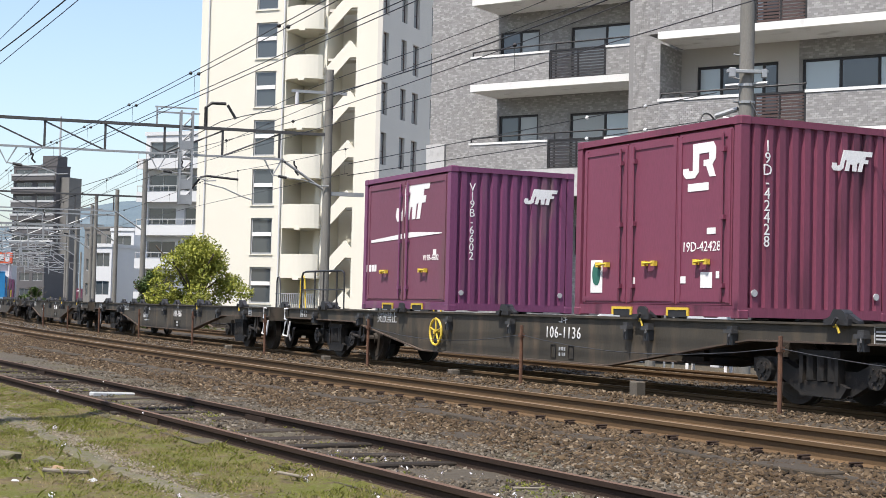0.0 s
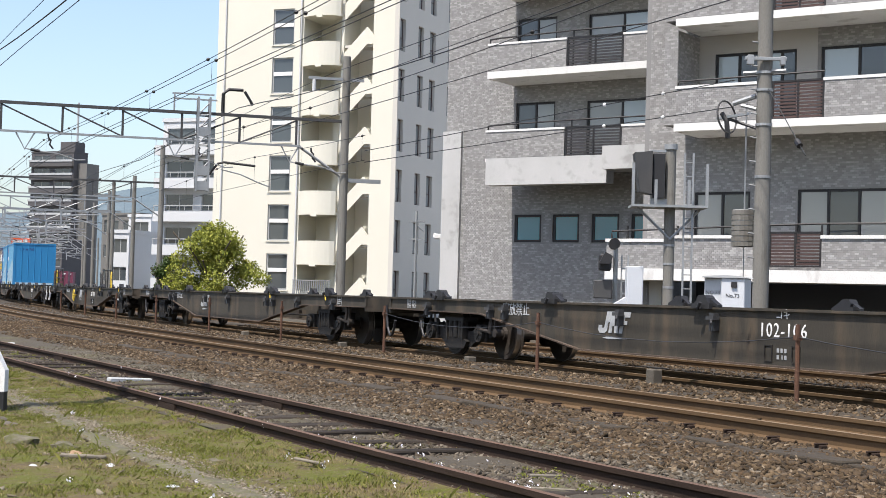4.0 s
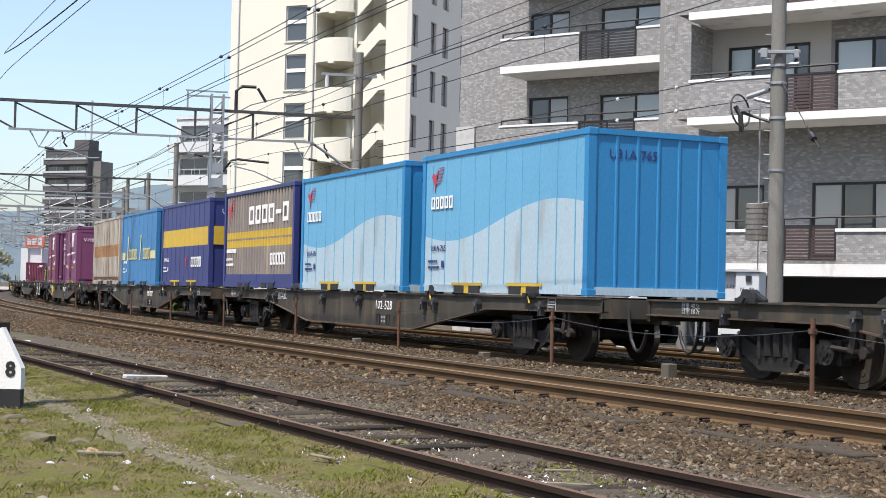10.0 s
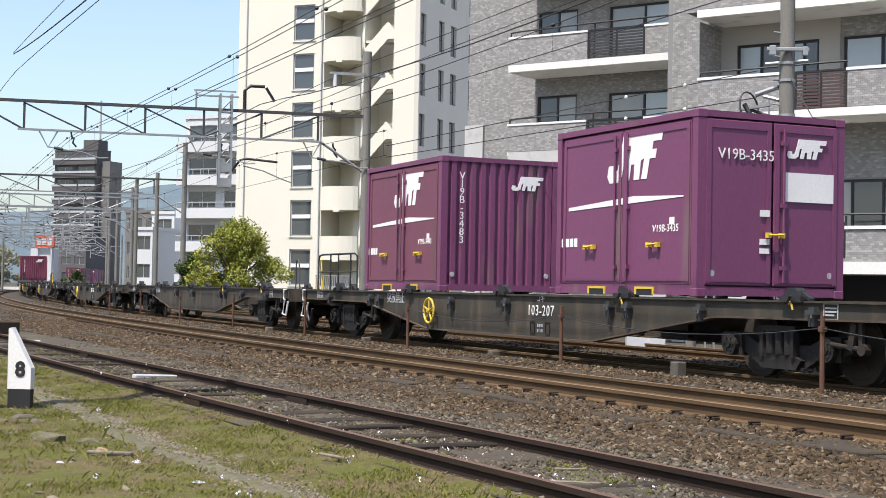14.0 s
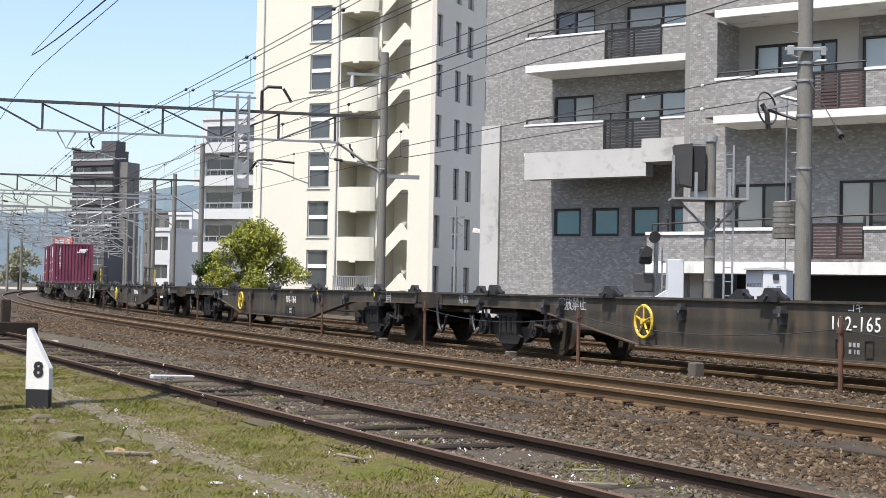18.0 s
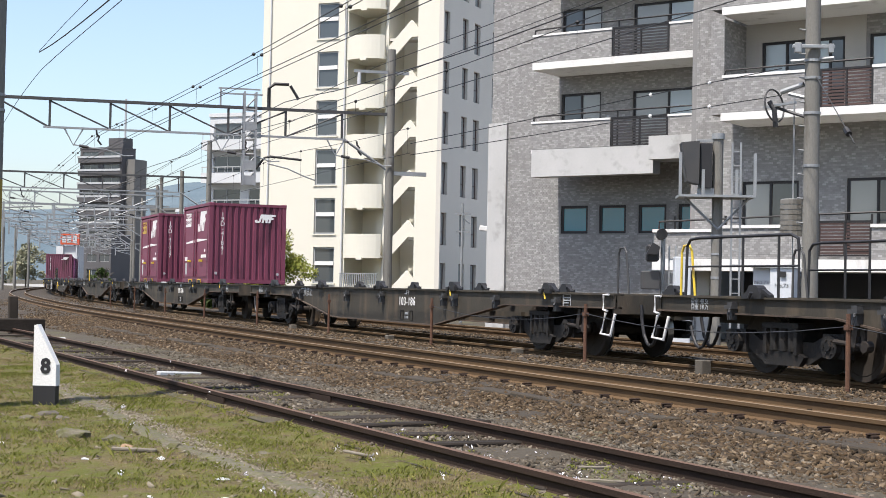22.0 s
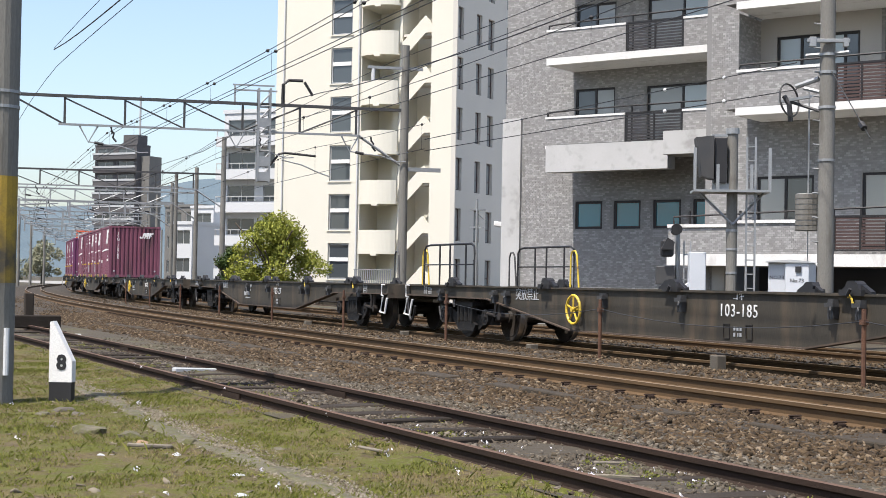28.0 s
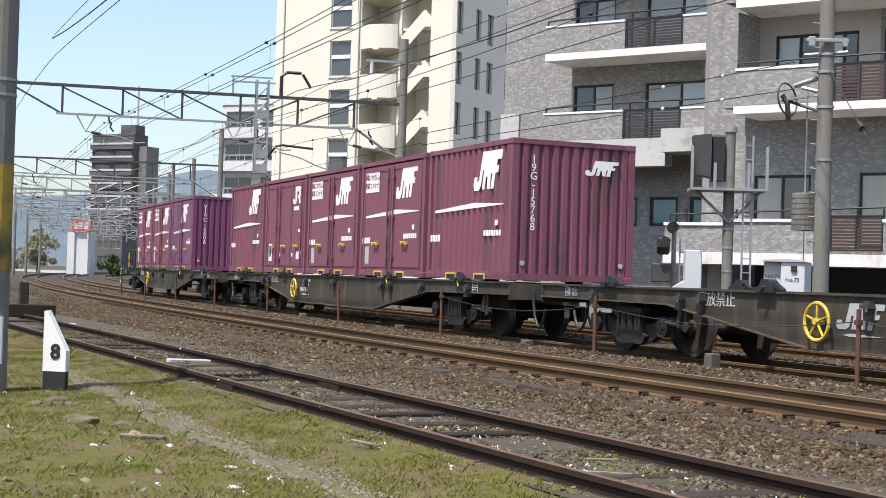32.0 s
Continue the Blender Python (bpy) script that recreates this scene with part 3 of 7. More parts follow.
for i in range(34):
    s = -4.0 - i * 1.0
    x, y, a = on_line(s, -4.98 + 0.03 * (s + 16))
    part("duct_lid", lid, None, duct, at=pose(x, y, -0.128 + rng.uniform(-0.022, 0.012), rng.uniform(-5, 5), rng.uniform(-1.2, 1.2), math.degrees(a) + rng.uniform(-1.5, 1.5)))


# ---- the freight train ----
def pull(t):
    """How far the train has come at t seconds."""
    v = 0.0
    for c in (0.5088, -1.0867, -2.6027, -0.9211, 4.6634, 196.5972, 191.3543):
        v = v * (t / 16 - 1) + c
    return v


PITCH, FIRST = 21.13, 19.5
DECK = 1.0
HALF = 9.98
CACHE = {}


def cached(key, make):
    if key not in CACHE:
        CACHE[key] = make()
    return CACHE[key]


def shared(name, key, make, material, parent, at=None, label=""):
    def build():
        me = finish(make(), name)
        me.materials.append(material)
        return me
    return part(name, cached(key, build), None, parent, label, at)


def sill_outline(top=0.98):
    return [(-HALF, top), (HALF, top), (HALF, 0.80), (6.2, 0.78), (3.0, 0.33), (-3.0, 0.33), (-6.2, 0.78), (-HALF, 0.80)]


def sill_bm():
    bm = bmesh.new()
    slab(bm, sill_outline(), "y", -0.012, 0.012)
    for x in (-5.2, -4.2, -2.2, -0.7, 0.8, 2.3, 4.2, 5.2):
        lo = 0.36 if abs(x) < 3 else 0.78 - (6.2 - abs(x)) / 3.2 * 0.42
        box(bm, x - 0.01, x + 0.01, 0.012, 0.10, lo, 0.96)
    return bm


def flange_bm():
    bm = bmesh.new()
    low = sill_outline()[2:]
    for a, b in zip(low, low[1:]):
        slab(bm, [(a[0], a[1]), (b[0], b[1]), (b[0], b[1] - 0.022), (a[0], a[1] - 0.022)], "y", -0.055, 0.10)
    return bm


def top_flange_bm():
    return boxes((-HALF, HALF, -0.05, 0.12, 0.975, 1.0))


def deck_bm():
    bm = bmesh.new()
    box(bm, -HALF, HALF, -0.16, 0.16, 0.62, 0.95)
    for x in (-9.9, -8.3, -6.0, -4.4, -2.6, -0.8, 0.8, 2.6, 4.4, 6.0, 8.3, 9.9):
        box(bm, x - 0.07, x + 0.07, -1.14, 1.14, 0.76, 0.955)
    for x in (-8.1, 8.1):
        box(bm, x - 1.8, x + 1.8, -1.14, 1.14, 0.955, 0.972)
    return bm


def coupler_bm():
    bm = bmesh.new()
    box(bm, 0, 0.42, -0.09, 0.09, 0.76, 0.92)
    slab(bm, [(0.36, -0.16), (0.60, -0.19), (0.66, -0.05), (0.60, 0.0), (0.66, 0.06), (0.58, 0.17), (0.36, 0.15)], "z", 0.70, 0.98)
    return bm


def side_frame_bm():
    bm = bmesh.new()
    slab(bm, [(-1.28, 0.56), (-0.76, 0.56), (-0.52, 0.46), (0.52, 0.46), (0.76, 0.56), (1.28, 0.56), (1.28, 0.40), (1.08, 0.34), (0.80, 0.36), (0.46, 0.19), (-0.46, 0.19), (-0.80, 0.36), (-1.08, 0.34), (-1.28, 0.40)], "y", -0.05, 0.06)
    slab(bm, [(-0.34, 0.16), (0.34, 0.16), (0.44, 0.28), (0.30, 0.33), (-0.30, 0.33), (-0.44, 0.28)], "y", -0.12, -0.05)
    for x in (-0.18, 0.0, 0.18):
        rod(bm, (x, -0.08, 0.34), (x, -0.08, 0.62), 0.07, 10)
    box(bm, -0.36, 0.36, -0.15, 0.12, 0.62, 0.69)
    for x in (-0.30, 0.30):
        box(bm, x - 0.03, x + 0.03, -0.15, -0.05, 0.30, 0.64)
    return bm


def brake_link_bm():
    """A brake hanger with its push rod at one end of a bogie."""
    bm = bmesh.new()
    rod(bm, (1.05, -0.16, 0.50), (1.62, -0.16, 0.46), 0.03, 8)
    rod(bm, (1.60, -0.20, 0.46), (1.60, -0.10, 0.46), 0.07, 10)
    slab(bm, [(1.34, 0.46), (1.44, 0.44), (1.50, 0.74), (1.42, 0.78)], "y", -0.19, -0.15)
    box(bm, 1.52, 1.58, -0.17, -0.13, 0.46, 0.80)
    return bm


def axle_box_bm():
    bm = bmesh.new()
    box(bm, -0.19, 0.19, -0.10, 0.06, 0.29, 0.58)
    rod(bm, (0, -0.17, 0.43), (0, -0.05, 0.43), 0.145, 16)
    rod(bm, (0, -0.19, 0.43), (0, -0.17, 0.43), 0.05, 8)
    for a in range(6):
        rod(bm, (0.09 * math.cos(a * 1.047), -0.185, 0.43 + 0.09 * math.sin(a * 1.047)), (0.09 * math.cos(a * 1.047), -0.16, 0.43 + 0.09 * math.sin(a * 1.047)), 0.016, 6)
    return bm


def wheelset_bm():
    bm = bmesh.new()
    rod(bm, (0, -1.0, 0), (0, 1.0, 0), 0.075, 12)
    rod(bm, (0, -0.4, 0), (0, 0.4, 0), 0.085, 12)
    for s in (-1, 1):
        rod(bm, (0, s * 0.495, 0), (0, s * 0.525, 0), 0.455, 28)
        rod(bm, (0, s * 0.525, 0), (0, s * 0.62, 0), 0.43, 28, 0.424)
        rod(bm, (0, s * 0.62, 0), (0, s * 0.625, 0), 0.36, 24, 0.35)
        rod(bm, (0, s * 0.60, 0), (0, s * 0.68, 0), 0.13, 14, 0.11)
        for a in range(3):
            rod(bm, (0.24 * math.cos(a * 2.094), s * 0.62, 0.24 * math.sin(a * 2.094)), (0.24 * math.cos(a * 2.094), s * 0.632, 0.24 * math.sin(a * 2.094)), 0.035, 8)
    bm.normal_update()
    for f in bm.faces:
        c = f.calc_center_median()
        if math.hypot(c.x, c.z) > 0.40 and abs(f.normal.y) < 0.3:
            f.material_index = 1
    return bm


def bolster_bm():
    bm = bmesh.new()
    box(bm, -0.2, 0.2, -0.92, 0.92, 0.40, 0.64)
    for x in (-0.52, 0.52):
        rod(bm, (x, -0.75, 0.36), (x, 0.75, 0.36), 0.04, 8)
    for s in (-1, 1):
        for x in (-0.47, 0.47):
            box(bm, x - 0.03, x + 0.03, s * 0.50 - 0.05, s * 0.60 + 0.05, 0.25, 0.58)
    return bm


def brake_rig_bm():
    bm = bmesh.new()
    rod(bm, (-4.6, -0.55, 0.47), (-2.8, -0.55, 0.47), 0.16, 12)
    rod(bm, (-1.7, -0.35, 0.52), (-1.2, -0.35, 0.52), 0.14, 12)
    tube(bm, [(-6.0, -0.3, 0.5), (-4.6, -0.3, 0.48), (-1.2, -0.2, 0.5), (2.0, -0.2, 0.5), (6.0, -0.2, 0.5)], 0.022)
    box(bm, -0.9, -0.4, -0.5, -0.1, 0.45, 0.65)
    return bm


def hose_bm():
    return tube(bmesh.new(), [(0, 0.30, 0.84), (0.03, 0.30, 0.62), (0.10, 0.30, 0.40), (0.20, 0.30, 0.27), (0.30, 0.29, 0.24), (0.40, 0.28, 0.28), (0.50, 0.27, 0.40), (0.57, 0.26, 0.55)], 0.026, 8)


def lock_bm():
    bm = bmesh.new()
    box(bm, -0.20, 0.20, -0.11, 0.08, -0.02, 0.05)
    slab(bm, [(-0.11, 0.05), (0.13, 0.05), (0.10, 0.12), (0.05, 0.155), (-0.08, 0.155), (-0.12, 0.10)], "y", -0.08, 0.05)
    slab(bm, [(0.12, 0.04), (0.30, 0.0), (0.30, 0.03), (0.14, 0.11)], "y", -0.05, 0.02)
    slab(bm, [(-0.13, 0.04), (-0.26, 0.0), (-0.26, 0.03), (-0.13, 0.10)], "y", -0.05, 0.02)
    rod(bm, (0.0, -0.15, -0.02), (0.06, -0.15, 0.06), 0.022, 6)
    return bm


def latch_bm():
    bm = bmesh.new()
    box(bm, -0.05, 0.05, -0.09, 0.0, 0.70, 0.93)
    box(bm, -0.08, 0.08, -0.12, -0.02, 0.84, 0.89)
    tube(bm, [(0.03, -0.10, 0.86), (0.06, -0.14, 0.80), (0.03, -0.13, 0.70)], 0.014)
    return bm


def hand_wheel_bm():
    bm = bmesh.new()
    ring(bm, (0, -0.10, 0), (0, 1, 0), 0.225, 0.022, 24, 6)
    for a in range(5):
        b = a * 2 * math.pi / 5 + 0.3
        rod(bm, (0, -0.10, 0), (0.225 * math.cos(b), -0.10, 0.225 * math.sin(b)), 0.016, 6)
    rod(bm, (0, -0.14, 0), (0, 0.0, 0), 0.04, 8)
    return bm


def step_bm():
    bm = bmesh.new()
    tube(bm, [(0.06, -0.04, 0.985), (-0.07, -0.05, 0.98), (-0.08, -0.05, 0.76), (0.04, -0.05, 0.74)], 0.02)
    tube(bm, [(0.0, -0.05, 0.71), (-0.12, -0.06, 0.40), (0.17, -0.06, 0.38), (0.28, -0.05, 0.70)], 0.024)
    return bm


def rail_frame_bm():
    bm = bmesh.new()
    e = -HALF
    tube(bm, [(e + 0.45, 0, 1.0), (e + 0.47, 0, 1.68), (e + 0.55, 0, 1.77), (e + 0.75, 0, 1.79), (e + 2.75, 0, 1.79), (e + 2.88, 0, 1.74), (e + 2.9, 0, 1.6)], 0.021, 8)
    for x in (1.25, 1.75, 2.5):
        rod(bm, (e + x, 0, 1.0), (e + x, 0, 1.79), 0.018, 6)
    rod(bm, (e + 0.46, 0, 1.40), (e + 2.88, 0, 1.40), 0.015, 6)
    rod(bm, (e + 2.9, 0, 1.0), (e + 2.9, 0, 1.62), 0.016, 6)
    return bm


def hoop_bm():
    bm = bmesh.new()
    tube(bm, [(-0.14, 0, 1.0), (-0.13, 0, 1.60), (-0.08, 0, 1.69), (0.04, 0, 1.70), (0.11, 0, 1.62), (0.20, 0, 1.0)], 0.018, 8)
    return bm


def plate_bm(w, h, t=0.006):
    return boxes((-w / 2, w / 2, -t, 0, -h / 2, h / 2))


def leaning(bm, w, h, lean, outline):
    """A flat shape, outline in shares of its width and height, leaning to the right."""
    return slab(bm, [(w * (x - 0.5) + lean * h * (z - 0.5), h * (z - 0.5)) for x, z in outline], "y", -0.006, 0.0)


def freight_mark_bm(w, h):
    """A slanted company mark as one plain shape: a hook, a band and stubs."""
    return leaning(bmesh.new(), w, h, 0.26, [(0.0, 0.14), (0.07, 0.0), (0.24, 0.0), (0.31, 0.12), (0.31, 0.52), (0.365, 0.52), (0.365, 0.02), (0.47, 0.02), (0.47, 0.34), (0.53, 0.34), (0.56, 0.02), (0.67, 0.02), (0.65, 0.40), (0.71, 0.44),
                                              (0.71, 0.02), (0.82, 0.02), (0.82, 0.42), (0.93, 0.42), (0.93, 0.60), (0.84, 0.60), (0.84, 0.76), (1.0, 0.76), (1.0, 1.0), (0.22, 1.0), (0.20, 0.26), (0.13, 0.22), (0.11, 0.36), (0.0, 0.36)])


def block_letters(bm, x, z, w, h, n, lean=0.0, stroke=0.2, dash=()):
    """Lettering as a row of plain open blocks, with a dash in place of some."""
    p = w / n
    for i in range(n):
        a, b = x + i * p, x + i * p + p * 0.76
        t = stroke * min(h, p)
        rows = [(a, b, z + h * 0.42, z + h * 0.42 + t)] if i in dash else [(a, b, z, z + t), (a, b, z + h - t, z + h), (a, a + t, z + t, z + h - t), (b - t, b, z + t, z + h - t)]
        for x0, x1, z0, z1 in rows:
            slab(bm, [(q + lean * (v - z), v) for q, v in ((x0, z0), (x1, z0), (x1, z1), (x0, z1))], "y", -0.006, 0.0)
    return bm


def flight_bm(x, z, k):
    """A small flying mark: a swept body and a comb of thin stripes."""
    bm = slab(bmesh.new(), [(x + k * u, z + k * v) for u, v in ((0.0, 0.62), (0.12, 0.76), (0.30, 0.66), (0.62, 0.92), (0.40, 0.52), (0.52, 0.34), (0.36, 0.38), (0.30, 0.0), (0.22, 0.40))], "y", -0.006, 0.0)
    for i in range(5):
        box(bm, x + k * (0.62 - 0.03 * i), x + k * (1.02 - 0.05 * i), -0.006, 0.0, z + k * (0.90 - 0.12 * i), z + k * (0.94 - 0.12 * i))
    return bm


def arrow_bm(w, h):
    """A long flat white dart."""
    bm = bmesh.new()
    slab(bm, [(-w / 2, -0.35 * h), (w / 2, h * 0.1), (w / 2, h * 0.2), (w * 0.1, h * 0.5), (-w / 2, -0.05 * h)], "y", -0.006, 0.0)
    return bm


# number on the side, or none that can be read; hand wheel; platform rails at the trailing end; company mark
WAGONS = [("106-1136", 1, 1, 0), ("101-106", 0, 0, 1), ("102-106", 0, 0, 1), ("", 0, 0, 1), ("101-105", 1, 1, 1), ("103-208", 0, 0, 0), ("102-528", 0, 0, 0),
          ("102-527", 0, 0, 0), ("103-207", 1, 1, 0), ("", 0, 0, 0), ("102-165", 1, 0, 0), ("102-166", 1, 0, 0), ("103-166", 1, 1, 0), ("103-186", 0, 0, 0),
          ("102-506", 0, 0, 0), ("", 0, 0, 0), ("103-185", 1, 1, 0), ("103-27", 0, 0, 1), ("102-27", 1, 0, 1), ("", 1, 0, 1), ("", 1, 1, 0)]
WHEELSETS = []
NUMBER_SHIFT = {0: 0.2, 4: 0.22, 6: -0.08, 7: -0.09, 8: -0.2, 17: -0.5, 18: -0.2}


def wagon(index):
    number, wheel, platform, mark = WAGONS[index]
    w = thing("container_wagon", "dark grey-brown steel container wagon" + (" with end platform rails" if platform else "") + (", yellow brake wheel" if wheel else ""), "freight wagon", group="wagons of the freight train")
    for s in (-1, 1):
        turn = Matrix.Identity(4) if s < 0 else Matrix.Rotation(math.pi, 4, "Z")
        at = Matrix.Translation((0, s * 1.17, 0)) @ turn
        side = shared("side_sill", "sill", sill_bm, WAGON, w, at, "grime-streaked deep side girder")
        shared("bottom_flange", "flange", flange_bm, WAGON_RUST, side, None, "dusty rust-brown lower flange")
        shared("top_flange", "topflange", top_flange_bm, WAGON, side)
        for x in (-8.2, -5.8, -5.3, -1.9, 0.3, 3.6, 4.1, 5.9, 8.2):
            shared("latch", "latch", latch_bm, DARKSTEEL, side, Matrix.Translation((x, -0.012, 0)))
    shared("underframe", "deck", deck_bm, WAGON, w)
    shared("brake_gear", "brakes", brake_rig_bm, BOGIE, w)
    for x, turn in ((HALF, 0), (-HALF, 180)):
        shared("end_beam", "endbeam", lambda: boxes((-0.06, 0.0, -1.2, 1.2, 0.70, 0.985)), WAGON, w, pose(x, 0, 0, 0, 0, turn))
        shared("coupler", "coupler", coupler_bm, BOGIE, w, pose(x, 0, 0, 0, 0, turn))
        for hy in (0.0, -1.05):
            shared("air_hose", "hoses", hose_bm, BLACK, w, pose(x, 0, 0, 0, 0, turn) @ Matrix.Translation((0, hy, 0)))
    for x in (-7.75, -3.85, 0.05, 3.95, 7.8):
        for s in (-1, 1):
            shared("twist_lock", "lock", lock_bm, BLACK, w, pose(x, s * 1.16, 1.0, 0, 0, 0 if s < 0 else 180))
    for x in (3.95, 7.8):
        shared("yellow_lever", "lever", lambda: tube(bmesh.new(), [(-0.05, -0.07, 0.0), (0.0, -0.09, 0.02), (0.05, -0.10, -0.02), (0.07, -0.10, -0.07)], 0.014), YELLOW, w, pose(x, -1.18, 0.96), "yellow locking lever")
    for bx in (-7.35, 7.35):
        b = shared("bogie", "bolster", bolster_bm, BOGIE, w, Matrix.Translation((bx, 0, 0)), "grimy cast steel bogie")
        for s in (-1, 1):
            shared("bogie_frame", "frame", side_frame_bm, BOGIE, b, pose(0, s * 0.97, 0, 0, 0, 0 if s < 0 else 180))
            shared("brake_link", "brakelink", brake_link_bm, WHEEL, b, pose(0, s * 0.97, 0, 0, 0, 0 if s < 0 else 180), "grimy brake hanger and rod")
            for ax in (-0.95, 0.95):
                shared("axle_box", "axlebox", axle_box_bm, BOGIE, b, pose(ax, s * 0.97, 0, 0, 0, 0 if s < 0 else 180))
        for ax in (-0.95, 0.95):
            ws = shared("wheelset", "wheelset", wheelset_bm, WHEEL, b, Matrix.Translation((ax, 0, 0.43)), "steel wheelset with brownish discs")
            if len(ws.data.materials) < 2:
                ws.data.materials.append(TREAD)
            WHEELSETS.append((ws, index, bx + ax, ax))
    nx = 1.6 + NUMBER_SHIFT.get(index, 0.0)
    if number:
        part("number", lettering(number, 0.175, 1.12), WHITE, w, "white painted wagon number " + number, near_face(nx, -1.186, 0.74))
        part("class_mark", lettering("コキ", 0.10), WHITE, w, "small white katakana class letters", near_face(nx, -1.186, 0.935))
        part("data_plate", boxes((-0.10, -0.06, -0.006, 0, 0.015, 0.065), (-0.03, 0.01, -0.006, 0, 0.015, 0.065), (0.04, 0.08, -0.006, 0, 0.015, 0.065), (-0.10, -0.06, -0.006, 0, -0.065, -0.015), (-0.01, 0.01, -0.006, 0, -0.065, -0.015), (0.04, 0.08, -0.006, 0, -0.065, -0.015)), PALEGREY, w, "small white load data in bars", pose(nx, -1.183, 0.47))
        for px in (-0.26, 0.25):
            shared("plate_holder", "holder", lambda: boxes((-0.075, 0.075, -0.012, 0, -0.10, -0.088), (-0.075, 0.075, -0.012, 0, 0.088, 0.10), (-0.075, -0.062, -0.012, 0, -0.088, 0.088), (0.062, 0.075, -0.012, 0, -0.088, 0.088)), BOGIE, w, pose(nx + px, -1.182, 0.47), "dark card holder frame")
    part("warning", lettering("突放禁止", 0.165, 0.95), PALEGREY, w, "worn white painted warning characters", near_face(-4.6 if platform else -5.0, -1.186, 0.86))
    if mark:
        shared("company_mark", "wagonmark", lambda: freight_mark_bm(0.78, 0.31), PALEGREY, w, pose(-1.16 if index == 4 else -2.1, -1.183, 0.74))
        shared("company_dash", "wagondash", lambda: slab(bmesh.new(), [(-0.35, 0), (-0.2, -0.02), (0.35, 0), (-0.2, 0.02)], "y", -0.006, 0), PALEGREY, w, pose(-1.12 if index == 4 else -2.05, -1.183, 0.52))
    if wheel:
        shared("hand_wheel", "handwheel", hand_wheel_bm, YELLOW, w, pose(-2.28 if index in (0, 4) else -2.75, -1.19, 0.66), "yellow hand brake wheel")
    if platform:
        for py in (-1.05, 1.05):
            shared("platform_rail", "platformrail", rail_frame_bm, BLACK, w, Matrix.Translation((0, py, 0)), "dark tubular platform handrail")
        for x, y, c in ((-HALF + 0.40, -1.0, YELLOW), (-HALF + 3.0, 1.0, YELLOW), (-HALF + 0.3, 1.0, DARKSTEEL)):
            shared("grab_hoop", "hoop" + c.name, hoop_bm, c, w, pose(x, y, 0), "upright grab hoop")
        shared("corner_step", "stepwhite", step_bm, WHITE, w, pose(-HALF + 0.06, -1.2, 0.0), "white-painted corner step")
    if index and WAGONS[index - 1][2]:
        shared("corner_step", "stepwhite", step_bm, WHITE, w, pose(HALF - 0.18, -1.2, 0.0), "white-painted corner step")
        shared("grab_hoop", "hoop" + DARKSTEEL.name, hoop_bm, DARKSTEEL, w, pose(HALF - 0.3, -0.9, 0), "upright grab hoop")
    part("load_text", lettering("荷重 40.5t\n自重 18.7t", 0.068, 1.0, 0.8), PALEGREY, w, "small white load figures", near_face(-9.0, -1.186, 0.885))
    shared("tare_plate", "tareplate", lambda: boxes((-0.13, 0.13, -0.006, 0, -0.1, -0.085), (-0.13, 0.13, -0.006, 0, 0.085, 0.1), (-0.13, -0.115, -0.006, 0, -0.085, 0.085), (0.115, 0.13, -0.006, 0, -0.085, 0.085), (-0.10, 0.10, -0.006, 0, 0.03, 0.05), (-0.10, 0.10, -0.006, 0, -0.01, 0.01), (-0.10, 0.06, -0.006, 0, -0.05, -0.03), (-0.31, -0.25, -0.006, 0, -0.03, 0.05)), PALEGREY, w, pose(8.45, -1.186, 0.88), "pale framed inspection table")
    return w


def ribs_bm(length, height, count, depth, plane):
    """A pressed steel wall with upright ribs, in the xz or yz plane, drawn outward."""
    prof = []
    p = length / count
    for i in range(count):
        x = -length / 2 + i * p
        prof += [(x, 0), (x + p * 0.34, 0), (x + p * 0.44, depth), (x + p * 0.90, depth)]
    prof.append((length / 2, 0))
    back = [(length / 2, -0.02), (-length / 2, -0.02)]
    bm = bmesh.new()
    a = [bm.verts.new((q, -d, 0) if plane == "near" else (d, q, 0)) for q, d in prof]
    b = [bm.verts.new((q, -d, height) if plane == "near" else (d, q, height)) for q, d in prof]
    for i in range(len(prof) - 1):
        bm.faces.new((a[i], a[i + 1], b[i + 1], b[i]))
    ends = [bm.verts.new((q, -d, z) if plane == "near" else (d, q, z)) for z in (0, height) for q, d in back]
    bm.faces.new((a[0], b[0], ends[3], ends[1]))
    bm.faces.new((a[-1], ends[0], ends[2], b[-1]))
    bm.faces.new([ends[0], ends[1], ends[3], ends[2]])
    return bm


def bottom_rail_bm(L, W, H):
    return boxes((-L / 2 + 0.13, L / 2 - 0.13, -W / 2 + 0.005, -W / 2 + 0.12, 0.02, 0.16), (-L / 2 + 0.13, L / 2 - 0.13, W / 2 - 0.12, W / 2 - 0.005, 0.02, 0.16),
                 (-L / 2 + 0.005, -L / 2 + 0.12, -W / 2 + 0.13, W / 2 - 0.13, 0.02, 0.14), (L / 2 - 0.12, L / 2 - 0.005, -W / 2 + 0.13, W / 2 - 0.13, 0.02, 0.14))


def top_rail_bm(L, W, H):
    return boxes((-L / 2 + 0.13, L / 2 - 0.13, -W / 2 + 0.004, -W / 2 + 0.10, H - 0.09, H - 0.004), (-L / 2 + 0.13, L / 2 - 0.13, W / 2 - 0.10, W / 2 - 0.004, H - 0.09, H - 0.004),
                 (-L / 2 + 0.004, -L / 2 + 0.10, -W / 2 + 0.13, W / 2 - 0.13, H - 0.09, H - 0.004), (L / 2 - 0.10, L / 2 - 0.004, -W / 2 + 0.13, W / 2 - 0.13, H - 0.09, H - 0.004))


